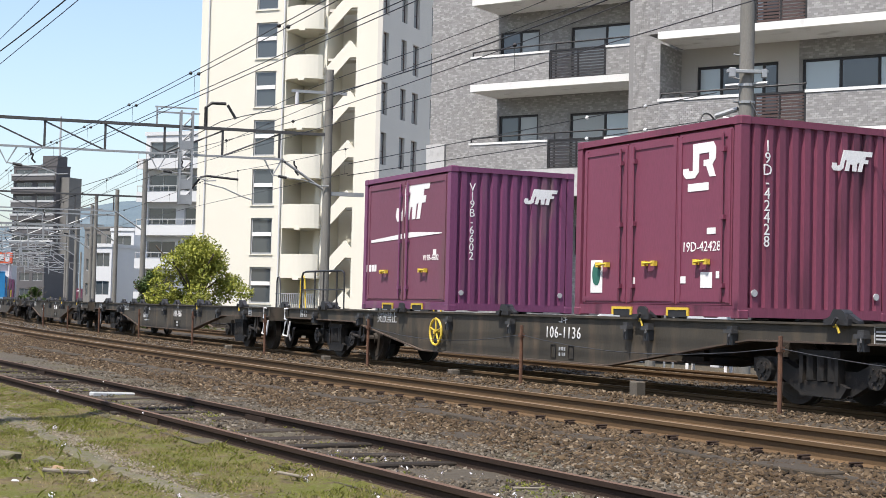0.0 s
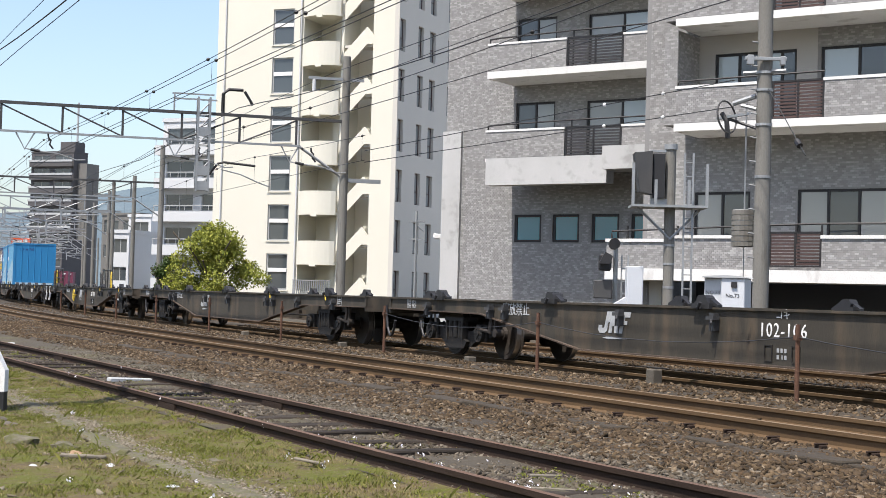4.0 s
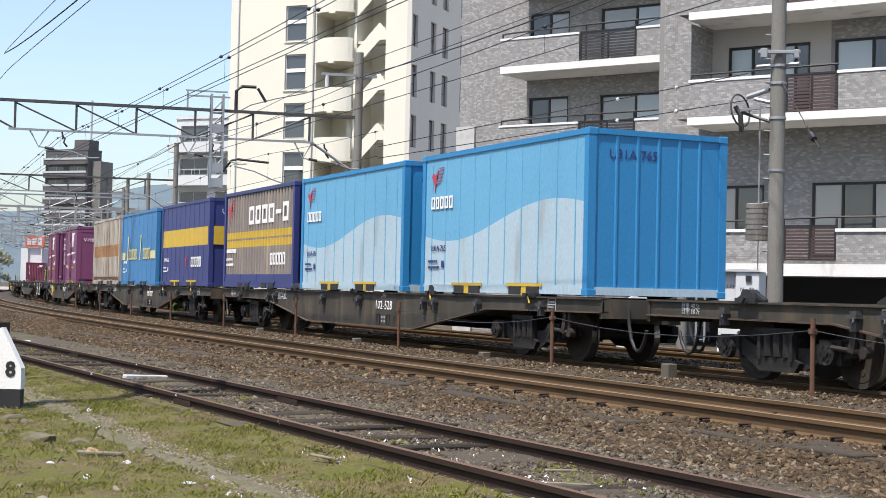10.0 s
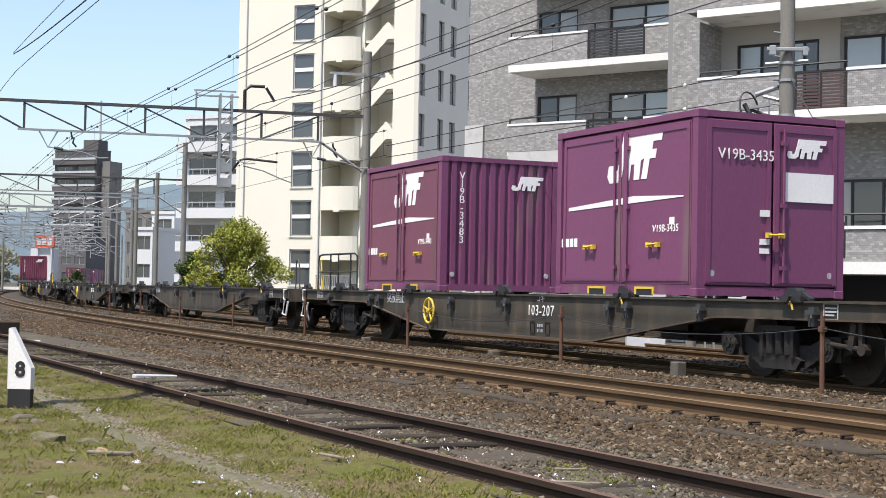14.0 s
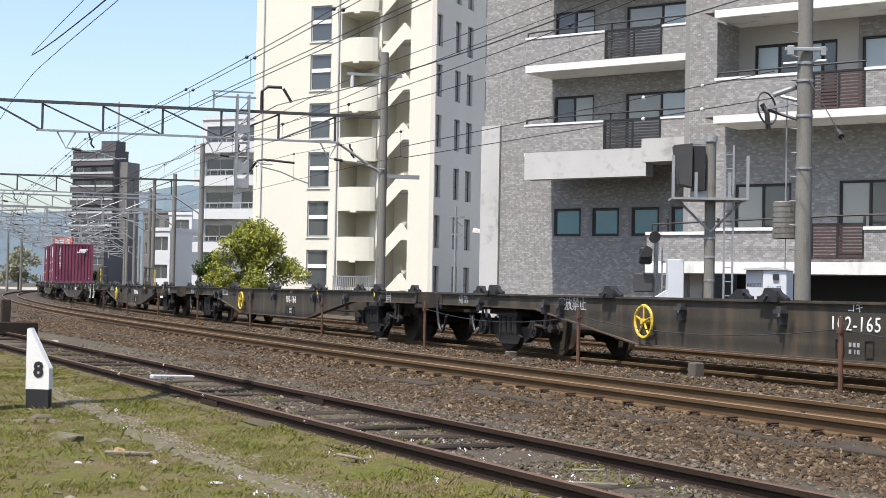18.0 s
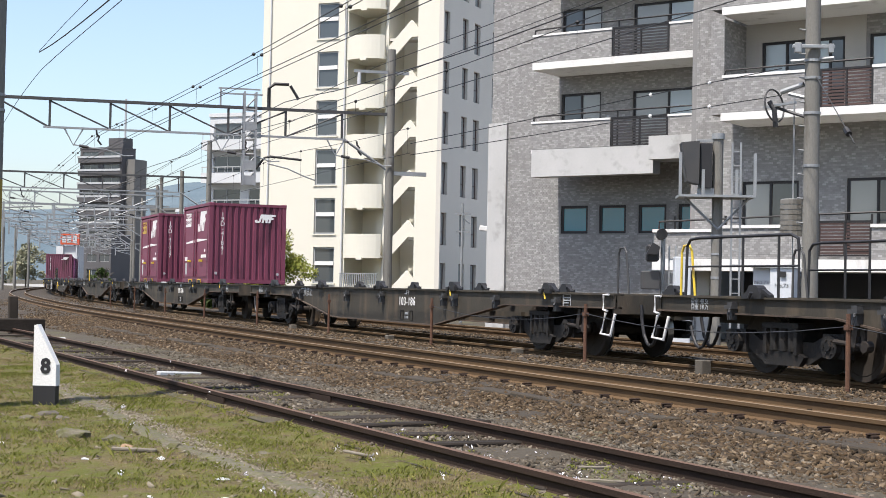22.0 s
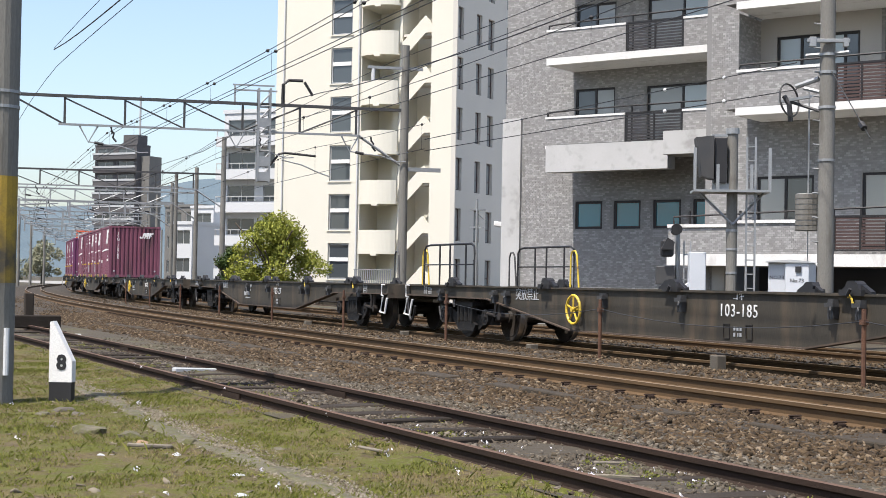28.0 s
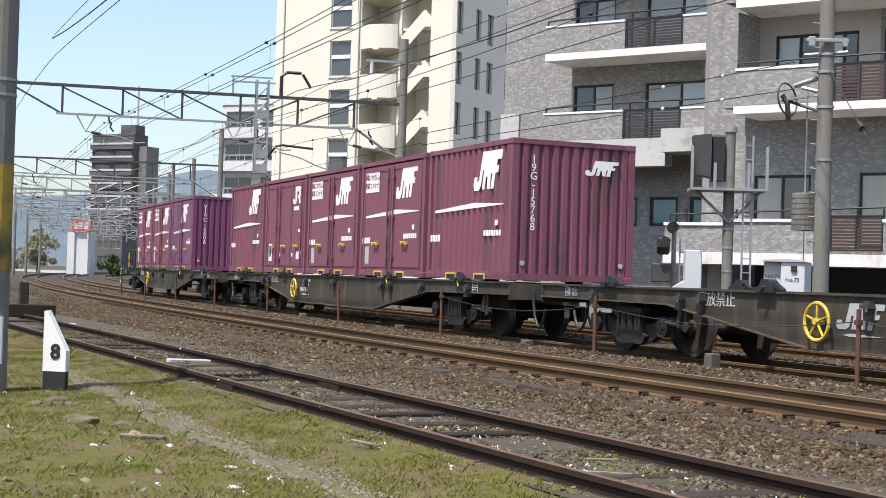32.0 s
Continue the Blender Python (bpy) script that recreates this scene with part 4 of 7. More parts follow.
def roof_bm(L, W, H):
    bm = boxes((-L / 2 + 0.05, L / 2 - 0.05, -W / 2 + 0.05, W / 2 - 0.05, H - 0.05, H - 0.012))
    n = int(L / 0.6)
    for i in range(n):
        x = -L / 2 + 0.3 + i * (L - 0.6) / max(1, n - 1)
        box(bm, x - 0.05, x + 0.05, -W / 2 + 0.12, W / 2 - 0.12, H - 0.02, H + 0.006)
    return bm


def inner_bm(L, W, H):
    return boxes((-L / 2 + 0.09, L / 2 - 0.09, -W / 2 + 0.09, W / 2 - 0.09, 0.10, H - 0.06))


def corners(c, L, W, H, key, paint):
    for sx in (-1, 1):
        for sy in (-1, 1):
            shared("corner_post", "cp" + key, lambda: boxes((-0.065, 0.065, -0.065, 0.065, 0.11, H - 0.11)), paint, c, pose(sx * (L / 2 - 0.066), sy * (W / 2 - 0.066), 0))
            for z in (0.0, H - 0.11):
                shared("corner_casting", "cc" + key, lambda: rounded(boxes((-0.082, 0.082, -0.082, 0.082, 0.0, 0.115)), 0.012), paint, c, pose(sx * (L / 2 - 0.075), sy * (W / 2 - 0.075), z))


def pocket_rim_bm():
    return slab(bmesh.new(), [(-0.245, 0.02), (-0.205, 0.02), (-0.205, 0.095), (0.205, 0.095), (0.205, 0.02), (0.245, 0.02), (0.245, 0.128), (-0.245, 0.128)], "y", -0.01, 0.01)


def bar_lines(bm, x, z, w, h, n, seed=1):
    """Lettering as a row of plain upright bars."""
    r = random.Random(seed)
    p = w / n
    for i in range(n):
        a = x + i * p
        if h < 0.16:
            box(bm, a, a + p * 0.75, -0.006, 0.0, z, z + h)
        else:
            box(bm, a, a + p * 0.30, -0.006, 0.0, z, z + h)
            box(bm, a + p * 0.46, a + p * 0.76, -0.006, 0.0, z, z + h * r.choice((0.55, 0.8, 1.0)))
    return bm


def door_leaf_bm(w, h, rib=True):
    bm = boxes((-w / 2, w / 2, -0.03, 0.0, 0, h))
    rounded(bm, 0.008)
    for x in (-w / 2 + 0.05, w / 2 - 0.05):
        box(bm, x - 0.035, x + 0.035, -0.045, -0.03, 0.03, h - 0.03)
    for z in (0.08, h - 0.08):
        box(bm, -w / 2 + 0.085, w / 2 - 0.085, -0.042, -0.03, z - 0.035, z + 0.035)
    return bm


def lock_rod_bm(h):
    bm = bmesh.new()
    rod(bm, (0, -0.07, 0.05), (0, -0.07, h - 0.05), 0.019, 6)
    for z in (0.25, h * 0.5, h - 0.25):
        box(bm, -0.045, 0.045, -0.085, -0.04, z - 0.03, z + 0.03)
    return bm


def handle_bm():
    bm = bmesh.new()
    rod(bm, (-0.22, -0.09, 0), (0.02, -0.09, 0.01), 0.018, 6)
    box(bm, -0.24, -0.17, -0.10, -0.04, -0.035, 0.035)
    box(bm, -0.02, 0.05, -0.10, -0.04, -0.035, 0.035)
    return bm


SMALL = (3.80, 2.45, 2.5)
LARGE = (6.058, 2.49, 2.52)
CARGO = []


def small_container(index, slot, paint, front, code="", look_label="", flat_front=False, upright=True):
    """A twelve-foot container. front: doors, ribs or plain."""
    L, W, H = SMALL
    c = thing("freight_container", look_label, "freight container", group="containers on the train")
    k = paint.name
    leaf = VIOLET_SIDE if paint is VIOLET and slot < 0 else paint
    corners(c, L, W, H, "12" + k, paint)
    shared("bottom_rail", "br12" + k, lambda: bottom_rail_bm(L, W, H), paint, c)
    shared("top_rail", "tr12" + k, lambda: top_rail_bm(L, W, H), paint, c)
    shared("roof", "rf12" + k, lambda: roof_bm(L, W, H), paint, c)
    shared("inner_wall", "in12" + k, lambda: inner_bm(L, W, H), paint, c)
    for sx in (1, -1):
        turn = 0 if sx > 0 else 180
        if flat_front and sx > 0:
            for y in (-0.56, 0.56):
                shared("end_door", "ed12" + k, lambda: door_leaf_bm(1.08, H - 0.28), paint, c, pose(L / 2 - 0.03, y, 0.16, 0, 0, 90), "end door leaf")
            shared("lock_rod", "lr12" + k, lambda: lock_rod_bm(H - 0.3), paint, c, pose(L / 2 - 0.03, 0.16, 0.16, 0, 0, 90))
            shared("door_handle", "dhy", handle_bm, YELLOW, c, pose(L / 2 - 0.01, 0.1, 0.85, 0, 0, 90), "yellow door handle")
        else:
            shared("end_wall", "ew12" + k, lambda: ribs_bm(W - 0.26, H - 0.22, 11, 0.045, "lead"), paint, c, pose(sx * (L / 2 - 0.06), 0, 0.13, 0, 0, turn), "pressed steel end wall with upright ribs")
    for sy in (-1, 1):
        turn = 0 if sy < 0 else 180
        if front == "ribs":
            shared("side_wall", "sw12" + k, lambda: ribs_bm(L - 0.26, H - 0.24, 14, 0.04, "near"), paint, c, pose(0, sy * (W / 2 - 0.055), 0.15, 0, 0, turn), "ribbed side wall")
        else:
            for i, x in enumerate((-1.15, 0.0, 1.15) if front == "three" else (-0.865, 0.865)):
                wid = 1.13 if front == "three" else 1.70
                d = shared("side_door", "sd12" + front + leaf.name, lambda: door_leaf_bm(wid, H - 0.28), leaf, c, pose(x, sy * (W / 2 - 0.05), 0.16, 0, 0, turn), "flat side door leaf")
                shared("lock_rod", "lr12" + k, lambda: lock_rod_bm(H - 0.3), paint, d, pose((0.5 - (i % 2)) * (wid - 0.3), 0, 0))
                if sy < 0:
                    shared("door_handle", "dh12", handle_bm, YELLOW if paint is PURPLE else DARKSTEEL, d, pose(0.1, 0.0, 0.55))
    for x in (-0.65, 0.65):
        for s in (-1, 1):
            shared("pocket_rim", "fr12", pocket_rim_bm, YELLOW, c, pose(x, s * (W / 2 + 0.008), 0), "yellow-edged pocket rim")
            # Pockets are not cut open: black plates stand for the shade inside.
            shared("fork_pocket", "fp12", lambda: boxes((-0.205, 0.205, -0.006, 0.006, 0.005, 0.095)), BLACK, c, pose(x, s * (W / 2 + 0.004), 0), "black plate for the shade in a forklift pocket")
    y = -W / 2 + (0.014 if front == "ribs" else 0.019)
    if front != "three":
        wide = paint is VIOLET
        shared("company_mark", "bigmark" + str(wide), lambda: freight_mark_bm(1.32 if wide else 1.08, 0.70), WHITE, c, pose(0.3 if wide else 0.85, y, 1.98), "large white slanted company mark in blocks")
        if wide and code:
            part("side_number", lettering(code, 0.105), WHITE, c, "white number " + code, near_face(1.12, y - 0.001, 0.93))
        shared("dart_stripe", "dart", lambda: arrow_bm(3.1, 0.17), WHITE, c, pose(0.0, y, 1.33), "long white dart stripe")
        bm = bar_lines(bmesh.new(), -1.75, 0.72, 0.5, 0.13, 4, 3)
        if not (wide and code):
            bar_lines(bm, 0.75, 0.80, 0.75, 0.10, 7, 5)
        box(bm, 1.22, 1.34, -0.006, 0, 0.98, 1.08)
        part("small_lettering", bm, WHITE, c, "small white unreadable lettering", pose(0, y, 0))
    else:
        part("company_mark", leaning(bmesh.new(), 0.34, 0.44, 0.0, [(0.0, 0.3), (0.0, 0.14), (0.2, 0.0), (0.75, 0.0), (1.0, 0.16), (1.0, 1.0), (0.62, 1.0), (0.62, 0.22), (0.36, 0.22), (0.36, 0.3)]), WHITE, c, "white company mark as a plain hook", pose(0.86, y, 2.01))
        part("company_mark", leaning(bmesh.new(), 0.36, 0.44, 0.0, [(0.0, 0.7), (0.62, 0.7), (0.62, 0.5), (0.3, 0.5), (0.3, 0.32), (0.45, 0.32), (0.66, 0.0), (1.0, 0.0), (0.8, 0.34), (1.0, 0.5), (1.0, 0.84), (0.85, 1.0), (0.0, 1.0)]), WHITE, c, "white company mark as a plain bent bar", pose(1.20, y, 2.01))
        part("company_line", boxes((0.80, 1.24, -0.006, 0, 1.62, 1.72)), WHITE, c, "small white line under the mark", pose(0, y, 0))
        bm = boxes((1.22, 1.40, -0.006, 0, 1.06, 1.14), (-0.55, -0.38, -0.006, 0, 0.42, 0.53), (0.62, 0.78, -0.006, 0, 0.44, 0.53), (1.10, 1.34, -0.006, 0, 0.38, 0.58), (1.42, 1.52, -0.006, 0, 0.50, 0.59))
        part("small_lettering", bm, WHITE, c, "small white labels and lines", pose(0, y, 0))
        if code:
            part("side_number", lettering(code, 0.13), WHITE, c, "white number " + code, near_face(1.10, y - 0.001, 0.90))
        part("sticker", plate_bm(0.30, 0.46), WHITE, c, "white sticker with a green emblem", pose(-1.35, y, 0.55))
        part("sticker_emblem", slab(bmesh.new(), [(0.11 * math.cos(a * 0.5), 0.16 * math.sin(a * 0.5)) for a in range(12)], "y", -0.004, 0), GREEN, c, "green oval emblem", pose(-1.35, y - 0.006, 0.58))
    if code:
        if upright:
            part("number", lettering("\n".join(code), 0.145, 1, 0.74), WHITE, c, "white upright number " + code, lead_face(L / 2 - 0.012, -0.80, 1.55))
        else:
            part("number", lettering(code, 0.15), WHITE, c, "white number " + code, lead_face(L / 2 + 0.017, -0.45, 1.92))
    shared("end_mark", "endmark", lambda: freight_mark_bm(0.62, 0.27), WHITE, c, pose(L / 2 + (0.017 if flat_front else -0.012), 0.55, 2.05, 0, 0, 90), "white slanted company mark on the end")
    shared("round_plug", "plugs", lambda: rod(rod(bmesh.new(), (0, -0.98, 0.32), (0.02, -0.98, 0.32), 0.045, 12), (0, 0.98, 0.32), (0.02, 0.98, 0.32), 0.045, 12), PALEGREY, c, pose(L / 2 - 0.02, 0, 0))
    if front == "doors" and paint is not VIOLET and slot > -5:
        tint = OCHRE if index == 14 and slot < 0 else WHITE
        part("slogan_panel", plate_bm(0.86, 0.46), tint, c, "pale rectangular slogan panel", pose(-1.22, y, 2.06))
        part("slogan_text", lettering("環境にやさしい\n鉄道コンテナ", 0.105, 1.0, 1.25), PURPLE, c, "slogan in purple characters on two lines", near_face(-1.22, y - 0.009, 2.06))
        part("tag_plate", plate_bm(0.24, 0.40), PALEGREY, c, "pale tag plate", pose(-1.45, y, 0.45))
    if flat_front:
        part("white_panel", boxes((L / 2 + 0.013, L / 2 + 0.02, 0.18, 1.02, 1.32, 1.72)), WHITE, c, "blank white panel on the end door")
        part("end_label", boxes((L / 2 + 0.013, L / 2 + 0.02, -0.22, -0.06, 1.10, 1.19), (L / 2 + 0.013, L / 2 + 0.02, -0.22, -0.06, 0.72, 0.80), (L / 2 + 0.013, L / 2 + 0.02, -0.22, -0.06, 0.60, 0.67)), WHITE, c, "small white labels")
    CARGO.append((c, index, slot))
    return c


def panel_bm(L, z0, z1, n=6, depth=0.012):
    """A plain sheet wall with slight raised seams."""
    front = [(-L / 2, -0.02)]
    for i in range(1, n):
        x = -L / 2 + L * i / n
        front += [(x - 0.03, -0.02), (x - 0.015, -0.02 - depth), (x + 0.015, -0.02 - depth), (x + 0.03, -0.02)]
    return slab(bmesh.new(), front + [(L / 2, -0.02), (L / 2, 0.0), (-L / 2, 0.0)], "z", z0, z1)


def large_container(index, slot, style, label):
    L, W, H = LARGE
    c = thing("freight_container", label, "freight container", group="containers on the train")
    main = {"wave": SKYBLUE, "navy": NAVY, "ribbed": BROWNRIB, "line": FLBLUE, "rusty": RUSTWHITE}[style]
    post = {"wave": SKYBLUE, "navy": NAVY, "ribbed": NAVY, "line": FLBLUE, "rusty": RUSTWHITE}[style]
    k = style
    corners(c, L, W, H, "20" + k, post)
    shared("bottom_rail", "br20" + k, lambda: bottom_rail_bm(L, W, H), PALEBLUE if style == "wave" else post, c)
    shared("top_rail", "tr20" + k, lambda: top_rail_bm(L, W, H), post, c)
    shared("roof", "rf20" + k, lambda: roof_bm(L, W, H), post, c)
    shared("inner_wall", "in20" + k, lambda: inner_bm(L, W, H), main, c)
    for sx in (1, -1):
        if style in ("rusty", "ribbed"):
            shared("end_wall", "ew20" + k, lambda: ribs_bm(W - 0.26, H - 0.22, 9, 0.05, "lead"), post, c, pose(sx * (L / 2 - 0.07), 0, 0.13, 0, 0, 0 if sx > 0 else 180), "ribbed end wall")
        else:
            shared("end_wall", "ew20" + k, lambda: panel_bm(W - 0.26, 0.13, H - 0.08, 6, 0.02), post, c, pose(sx * (L / 2 - 0.05), 0, 0, 0, 0, 90 if sx > 0 else -90), "seamed end wall")
    if style == "navy":
        part("end_band", boxes((L / 2 - 0.028, L / 2 - 0.001, -W / 2 + 0.135, W / 2 - 0.135, 1.20, 1.72)), OCHRE, c, "golden-yellow band round the end")
    for sy in (-1, 1):
        m = pose(0, sy * (W / 2 - 0.045), 0, 0, 0, 0 if sy < 0 else 180)
        mr = pose(0, sy * (W / 2 - (0.115 if style == "rusty" else 0.085)), 0, 0, 0, 0 if sy < 0 else 180)
        if style == "wave":
            bm = bmesh.new()
            n = 48
            xs = [-L / 2 + 0.13 + (L - 0.26) * i / n for i in range(n + 1)]
            edge = [(x, 1.22 + 0.29 * math.sin((x - 0.03) * 0.84)) for x in xs]
            slab(bm, [(xs[0], 0.15), (xs[-1], 0.15)] + edge[::-1], "y", -0.02, 0.0)
            part("lower_panel", bm, PALEBLUE, c, "pale blue lower side below a wavy edge", m)
            bm = bmesh.new()
            slab(bm, edge + [(xs[-1], H - 0.08), (xs[0], H - 0.08)], "y", -0.02, 0.0)
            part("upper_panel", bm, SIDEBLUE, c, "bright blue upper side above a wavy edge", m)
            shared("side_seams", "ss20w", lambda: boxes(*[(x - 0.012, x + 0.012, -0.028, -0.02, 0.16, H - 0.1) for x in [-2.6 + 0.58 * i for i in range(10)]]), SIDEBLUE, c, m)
        elif style == "navy":
            shared("side_wall", "sw20n1", lambda: panel_bm(L - 0.26, 0.15, 1.20, 10), NAVY, c, m)
            shared("yellow_band", "sw20n2", lambda: panel_bm(L - 0.26, 1.20, 1.72, 10), OCHRE, c, m, "broad golden-yellow band")
            shared("side_wall", "sw20n3", lambda: panel_bm(L - 0.26, 1.72, H - 0.08, 10), NAVY, c, m)
        elif style == "ribbed":
            shared("bottom_panel", "sw20r0", lambda: panel_bm(L - 0.26, 0.15, 0.35, 4), NAVY, c, m, "navy lower edge")
            shared("side_wall", "sw20r1", lambda: ribs_bm(L - 0.26, 0.70, 24, 0.06, "near"), BROWNRIB, c, mr @ Matrix.Translation((0, 0, 0.35)))
            shared("yellow_band", "sw20r2", lambda: ribs_bm(L - 0.26, 0.18, 24, 0.06, "near"), OCHRE, c, mr @ Matrix.Translation((0, 0, 1.05)), "golden-yellow band across the ribs")
            shared("side_wall", "sw20r4", lambda: ribs_bm(L - 0.26, 0.05, 24, 0.06, "near"), BROWNRIB, c, mr @ Matrix.Translation((0, 0, 1.23)))
            shared("yellow_band", "sw20r5", lambda: ribs_bm(L - 0.26, 0.17, 24, 0.06, "near"), OCHRE, c, mr @ Matrix.Translation((0, 0, 1.28)), "golden-yellow band across the ribs")
            shared("side_wall", "sw20r3", lambda: ribs_bm(L - 0.26, 0.97, 24, 0.06, "near"), BROWNRIB, c, mr @ Matrix.Translation((0, 0, 1.45)))
        elif style == "line":
            shared("side_wall", "sw20f", lambda: panel_bm(L - 0.26, 0.15, H - 0.08, 8), FLBLUE, c, m)
        else:
            shared("bottom_panel", "sw20u0", lambda: panel_bm(L - 0.26, 0.02, 0.30, 3), RUST, c, m, "brown-grey lower edge with flaking paint")
            shared("side_wall", "sw20u1", lambda: ribs_bm(L - 0.26, 0.75, 21, 0.105, "near"), RUSTWHITE, c, mr @ Matrix.Translation((0, 0, 0.30)))
            shared("orange_band", "sw20u2", lambda: ribs_bm(L - 0.26, 0.44, 21, 0.105, "near"), RUSTORANGE, c, mr @ Matrix.Translation((0, 0, 1.05)), "faded orange band")
            shared("side_wall", "sw20u3", lambda: ribs_bm(L - 0.26, 0.93, 21, 0.105, "near"), RUSTWHITE, c, mr @ Matrix.Translation((0, 0, 1.49)))
    for x in (-1.35, -0.75, 0.75, 1.35):
        for s in (-1, 1):
            # Black plates painted as the shaded inside of the pockets.
            shared("fork_pocket", "fp20", lambda: boxes((-0.20, 0.20, -0.012, 0.012, 0.0, 0.135)), BLACK, c, pose(x, s * (W / 2 + 0.004), 0), "black plate for the shade in a forklift pocket")
    for x in (-1.06, 1.06):
        shared("pocket_rim", "fr20" + k, lambda: boxes((-0.60, 0.60, -0.016, 0.0, 0.137, 0.185), (-0.09, 0.09, -0.010, 0.0, 0.0, 0.137)), OCHRE if style in ("wave", "navy") else post, c, pose(x, -W / 2, 0), "pocket rim")
    y = -W / 2 + 0.010
    if style == "wave":
        part("company_lettering", block_letters(bmesh.new(), -2.62, 1.52, 0.95, 0.22, 5), WHITE, c, "small white company lettering in open blocks", pose(0, y, 0))
        part("flying_mark", flight_bm(-2.62, 1.80, 0.50), FLIGHTRED, c, "small red flying mark with thin stripes", pose(0, y, 0))
    if style in ("navy", "ribbed"):
        part("company_lettering", block_letters(bmesh.new(), 0.92 if style == "navy" else 1.14, 0.58, 1.25, 0.29, 5), WHITE, c, "white company lettering in open blocks", pose(0, y if style == "navy" else -W / 2 + 0.026, 0))
        part("flying_mark", flight_bm(0.15, 0.52, 0.42) if style == "navy" else flight_bm(-2.75, 1.62, 0.75), FLIGHTRED, c, "small red flying mark with thin stripes", pose(0, y if style == "navy" else -W / 2 + 0.026, 0))
    if style == "ribbed":
        part("big_lettering", block_letters(bmesh.new(), -0.75, 1.62, 3.4, 0.46, 6, 0.0, 0.22, (4,)), WHITE, c, "large white company lettering in open blocks", pose(0, -W / 2 + 0.026, 0))
        part("small_lettering", bar_lines(bar_lines(bar_lines(bmesh.new(), -2.8, 0.92, 0.95, 0.10, 8), -2.8, 0.72, 0.6, 0.06, 6), -2.8, 0.58, 0.7, 0.06, 6), WHITE, c, "small worn data lines", pose(0, -W / 2 + 0.026, 0))
    if style == "line":
        for x0 in (-2.10, 0.16):
            stem = [(0.16, 0.0), (0.56, 0.0), (0.58, 0.04), (0.48, 0.06), (0.62, 0.94), (0.72, 1.0), (0.30, 1.0), (0.32, 0.96), (0.42, 0.94), (0.28, 0.06), (0.16, 0.04)]
            part("tall_stroke", leaning(bmesh.new(), 0.62, 0.84, 0.06, stem), LETTER_CREAM, c, "tall cream leaning stroke of the company lettering", pose(x0 + 0.28, y, 1.28))
        part("big_lettering", block_letters(block_letters(bmesh.new(), -1.70, 0.89, 1.55, 0.36, 6, 0.15), 0.86, 0.89, 1.12, 0.36, 4, 0.15), LETTER_CREAM, c, "cream company lettering in open blocks", pose(0, y, 0))
        for x0, x1 in ((-2.86, -2.32), (2.12, 2.86)):
            part("yellow_dash", boxes((x0, x1, -0.006, 0, 0.89, 1.15)), LETTER_CREAM, c, "pale yellow dash beside the lettering", pose(0, y, 0))
    codes = {"wave": "U31A-765", "navy": "U31A-652", "line": "U31A-501"}
    if style in codes:
        code = codes[style] if not (style == "wave" and slot < 3) else "U31A-691"
        dark = NAVY if style == "wave" else WHITE
        part("number", lettering(code, 0.11), dark, c, "number " + code, near_face(-2.3, y - 0.001, 0.80))
        part("end_number", lettering(code, 0.15), dark, c, "number " + code + " on the end", lead_face(L / 2 - 0.023, -0.45, 2.14))
        part("small_lettering", bar_lines(bar_lines(boxes((-2.15, -2.05, -0.006, 0, 0.46, 0.58)), -2.72, 0.55, 0.40, 0.042, 6), -2.72, 0.44, 0.5, 0.042, 8), dark, c, "small data lines", pose(0, y, 0))
    CARGO.append((c, index, slot))
    return c


TRAIN = [wagon(i) for i in range(len(WAGONS))]
DOORED = "weathered red-purple twelve-foot container with side doors and white marks"
RIBBED = "red-purple twelve-foot container with ribbed sides and white marks"
VIOLETS = "violet twelve-foot container with flat doors and ribbed ends"
small_container(0, 4.08, PURPLE, "three", "19D-42428", "red-purple container with flat doors and a green-emblem sticker")
small_container(0, -3.85, VIOLET, "doors", "V19B-6602", VIOLETS)
large_container(6, 6.48, "wave", "blue twenty-foot container with a pale wave along its side")
large_container(6, -0.42, "wave", "blue twenty-foot container with a pale wave along its side")
large_container(6, -7.0, "ribbed", "grimy ribbed twenty-foot container with a yellow band and navy edges")
large_container(7, 6.48, "navy", "navy twenty-foot container with a broad golden-yellow band")
large_container(7, -0.42, "line", "mid-blue twenty-foot container with pale lettering")
large_container(7, -7.0, "rusty", "rust-streaked grey-white ribbed container with an orange band")
small_container(8, 3.85, VIOLET, "doors", "V19B-3435", "violet container with side and end doors and a white panel", True, False)
small_container(8, -4.32, VIOLET, "doors", "V19B-3483", VIOLETS)
small_container(14, 3.95, PURPLE, "doors", "19D-41841", DOORED)
small_container(14, -4.40, PURPLE, "doors", "19D-41037", DOORED)
small_container(19, 7.95, PURPLE_FADED, "ribs", "19G-15768", RIBBED)
small_container(19, 3.95, PURPLE_FADED, "doors", "", DOORED)
small_container(19, -0.04, PURPLE_FADED, "doors", "", DOORED)
small_container(19, -4.03, PURPLE_FADED, "three", "", "weathered red-purple container with flat doors")
small_container(19, -8.03, PURPLE_FADED, "ribs", "", RIBBED)
small_container(20, 3.7, VIOLET, "doors", "V19C-6606", "violet twelve-foot container with side doors and white marks")
small_container(20, -0.3, PURPLE_FADED, "doors", "", DOORED)
small_container(20, -4.3, PURPLE_FADED, "doors", "", DOORED)


# ---- what moves ----
def run_pose(index, along, z):
    """The train's pose at each row for a thing on a wagon."""
    def at(t):
        s = pull(t) - (FIRST + PITCH * index) + along
        x, y, a = on_line(s)
        return Matrix.Translation((x, y, z)) @ Matrix.Rotation(a, 4, "Z")
    return at


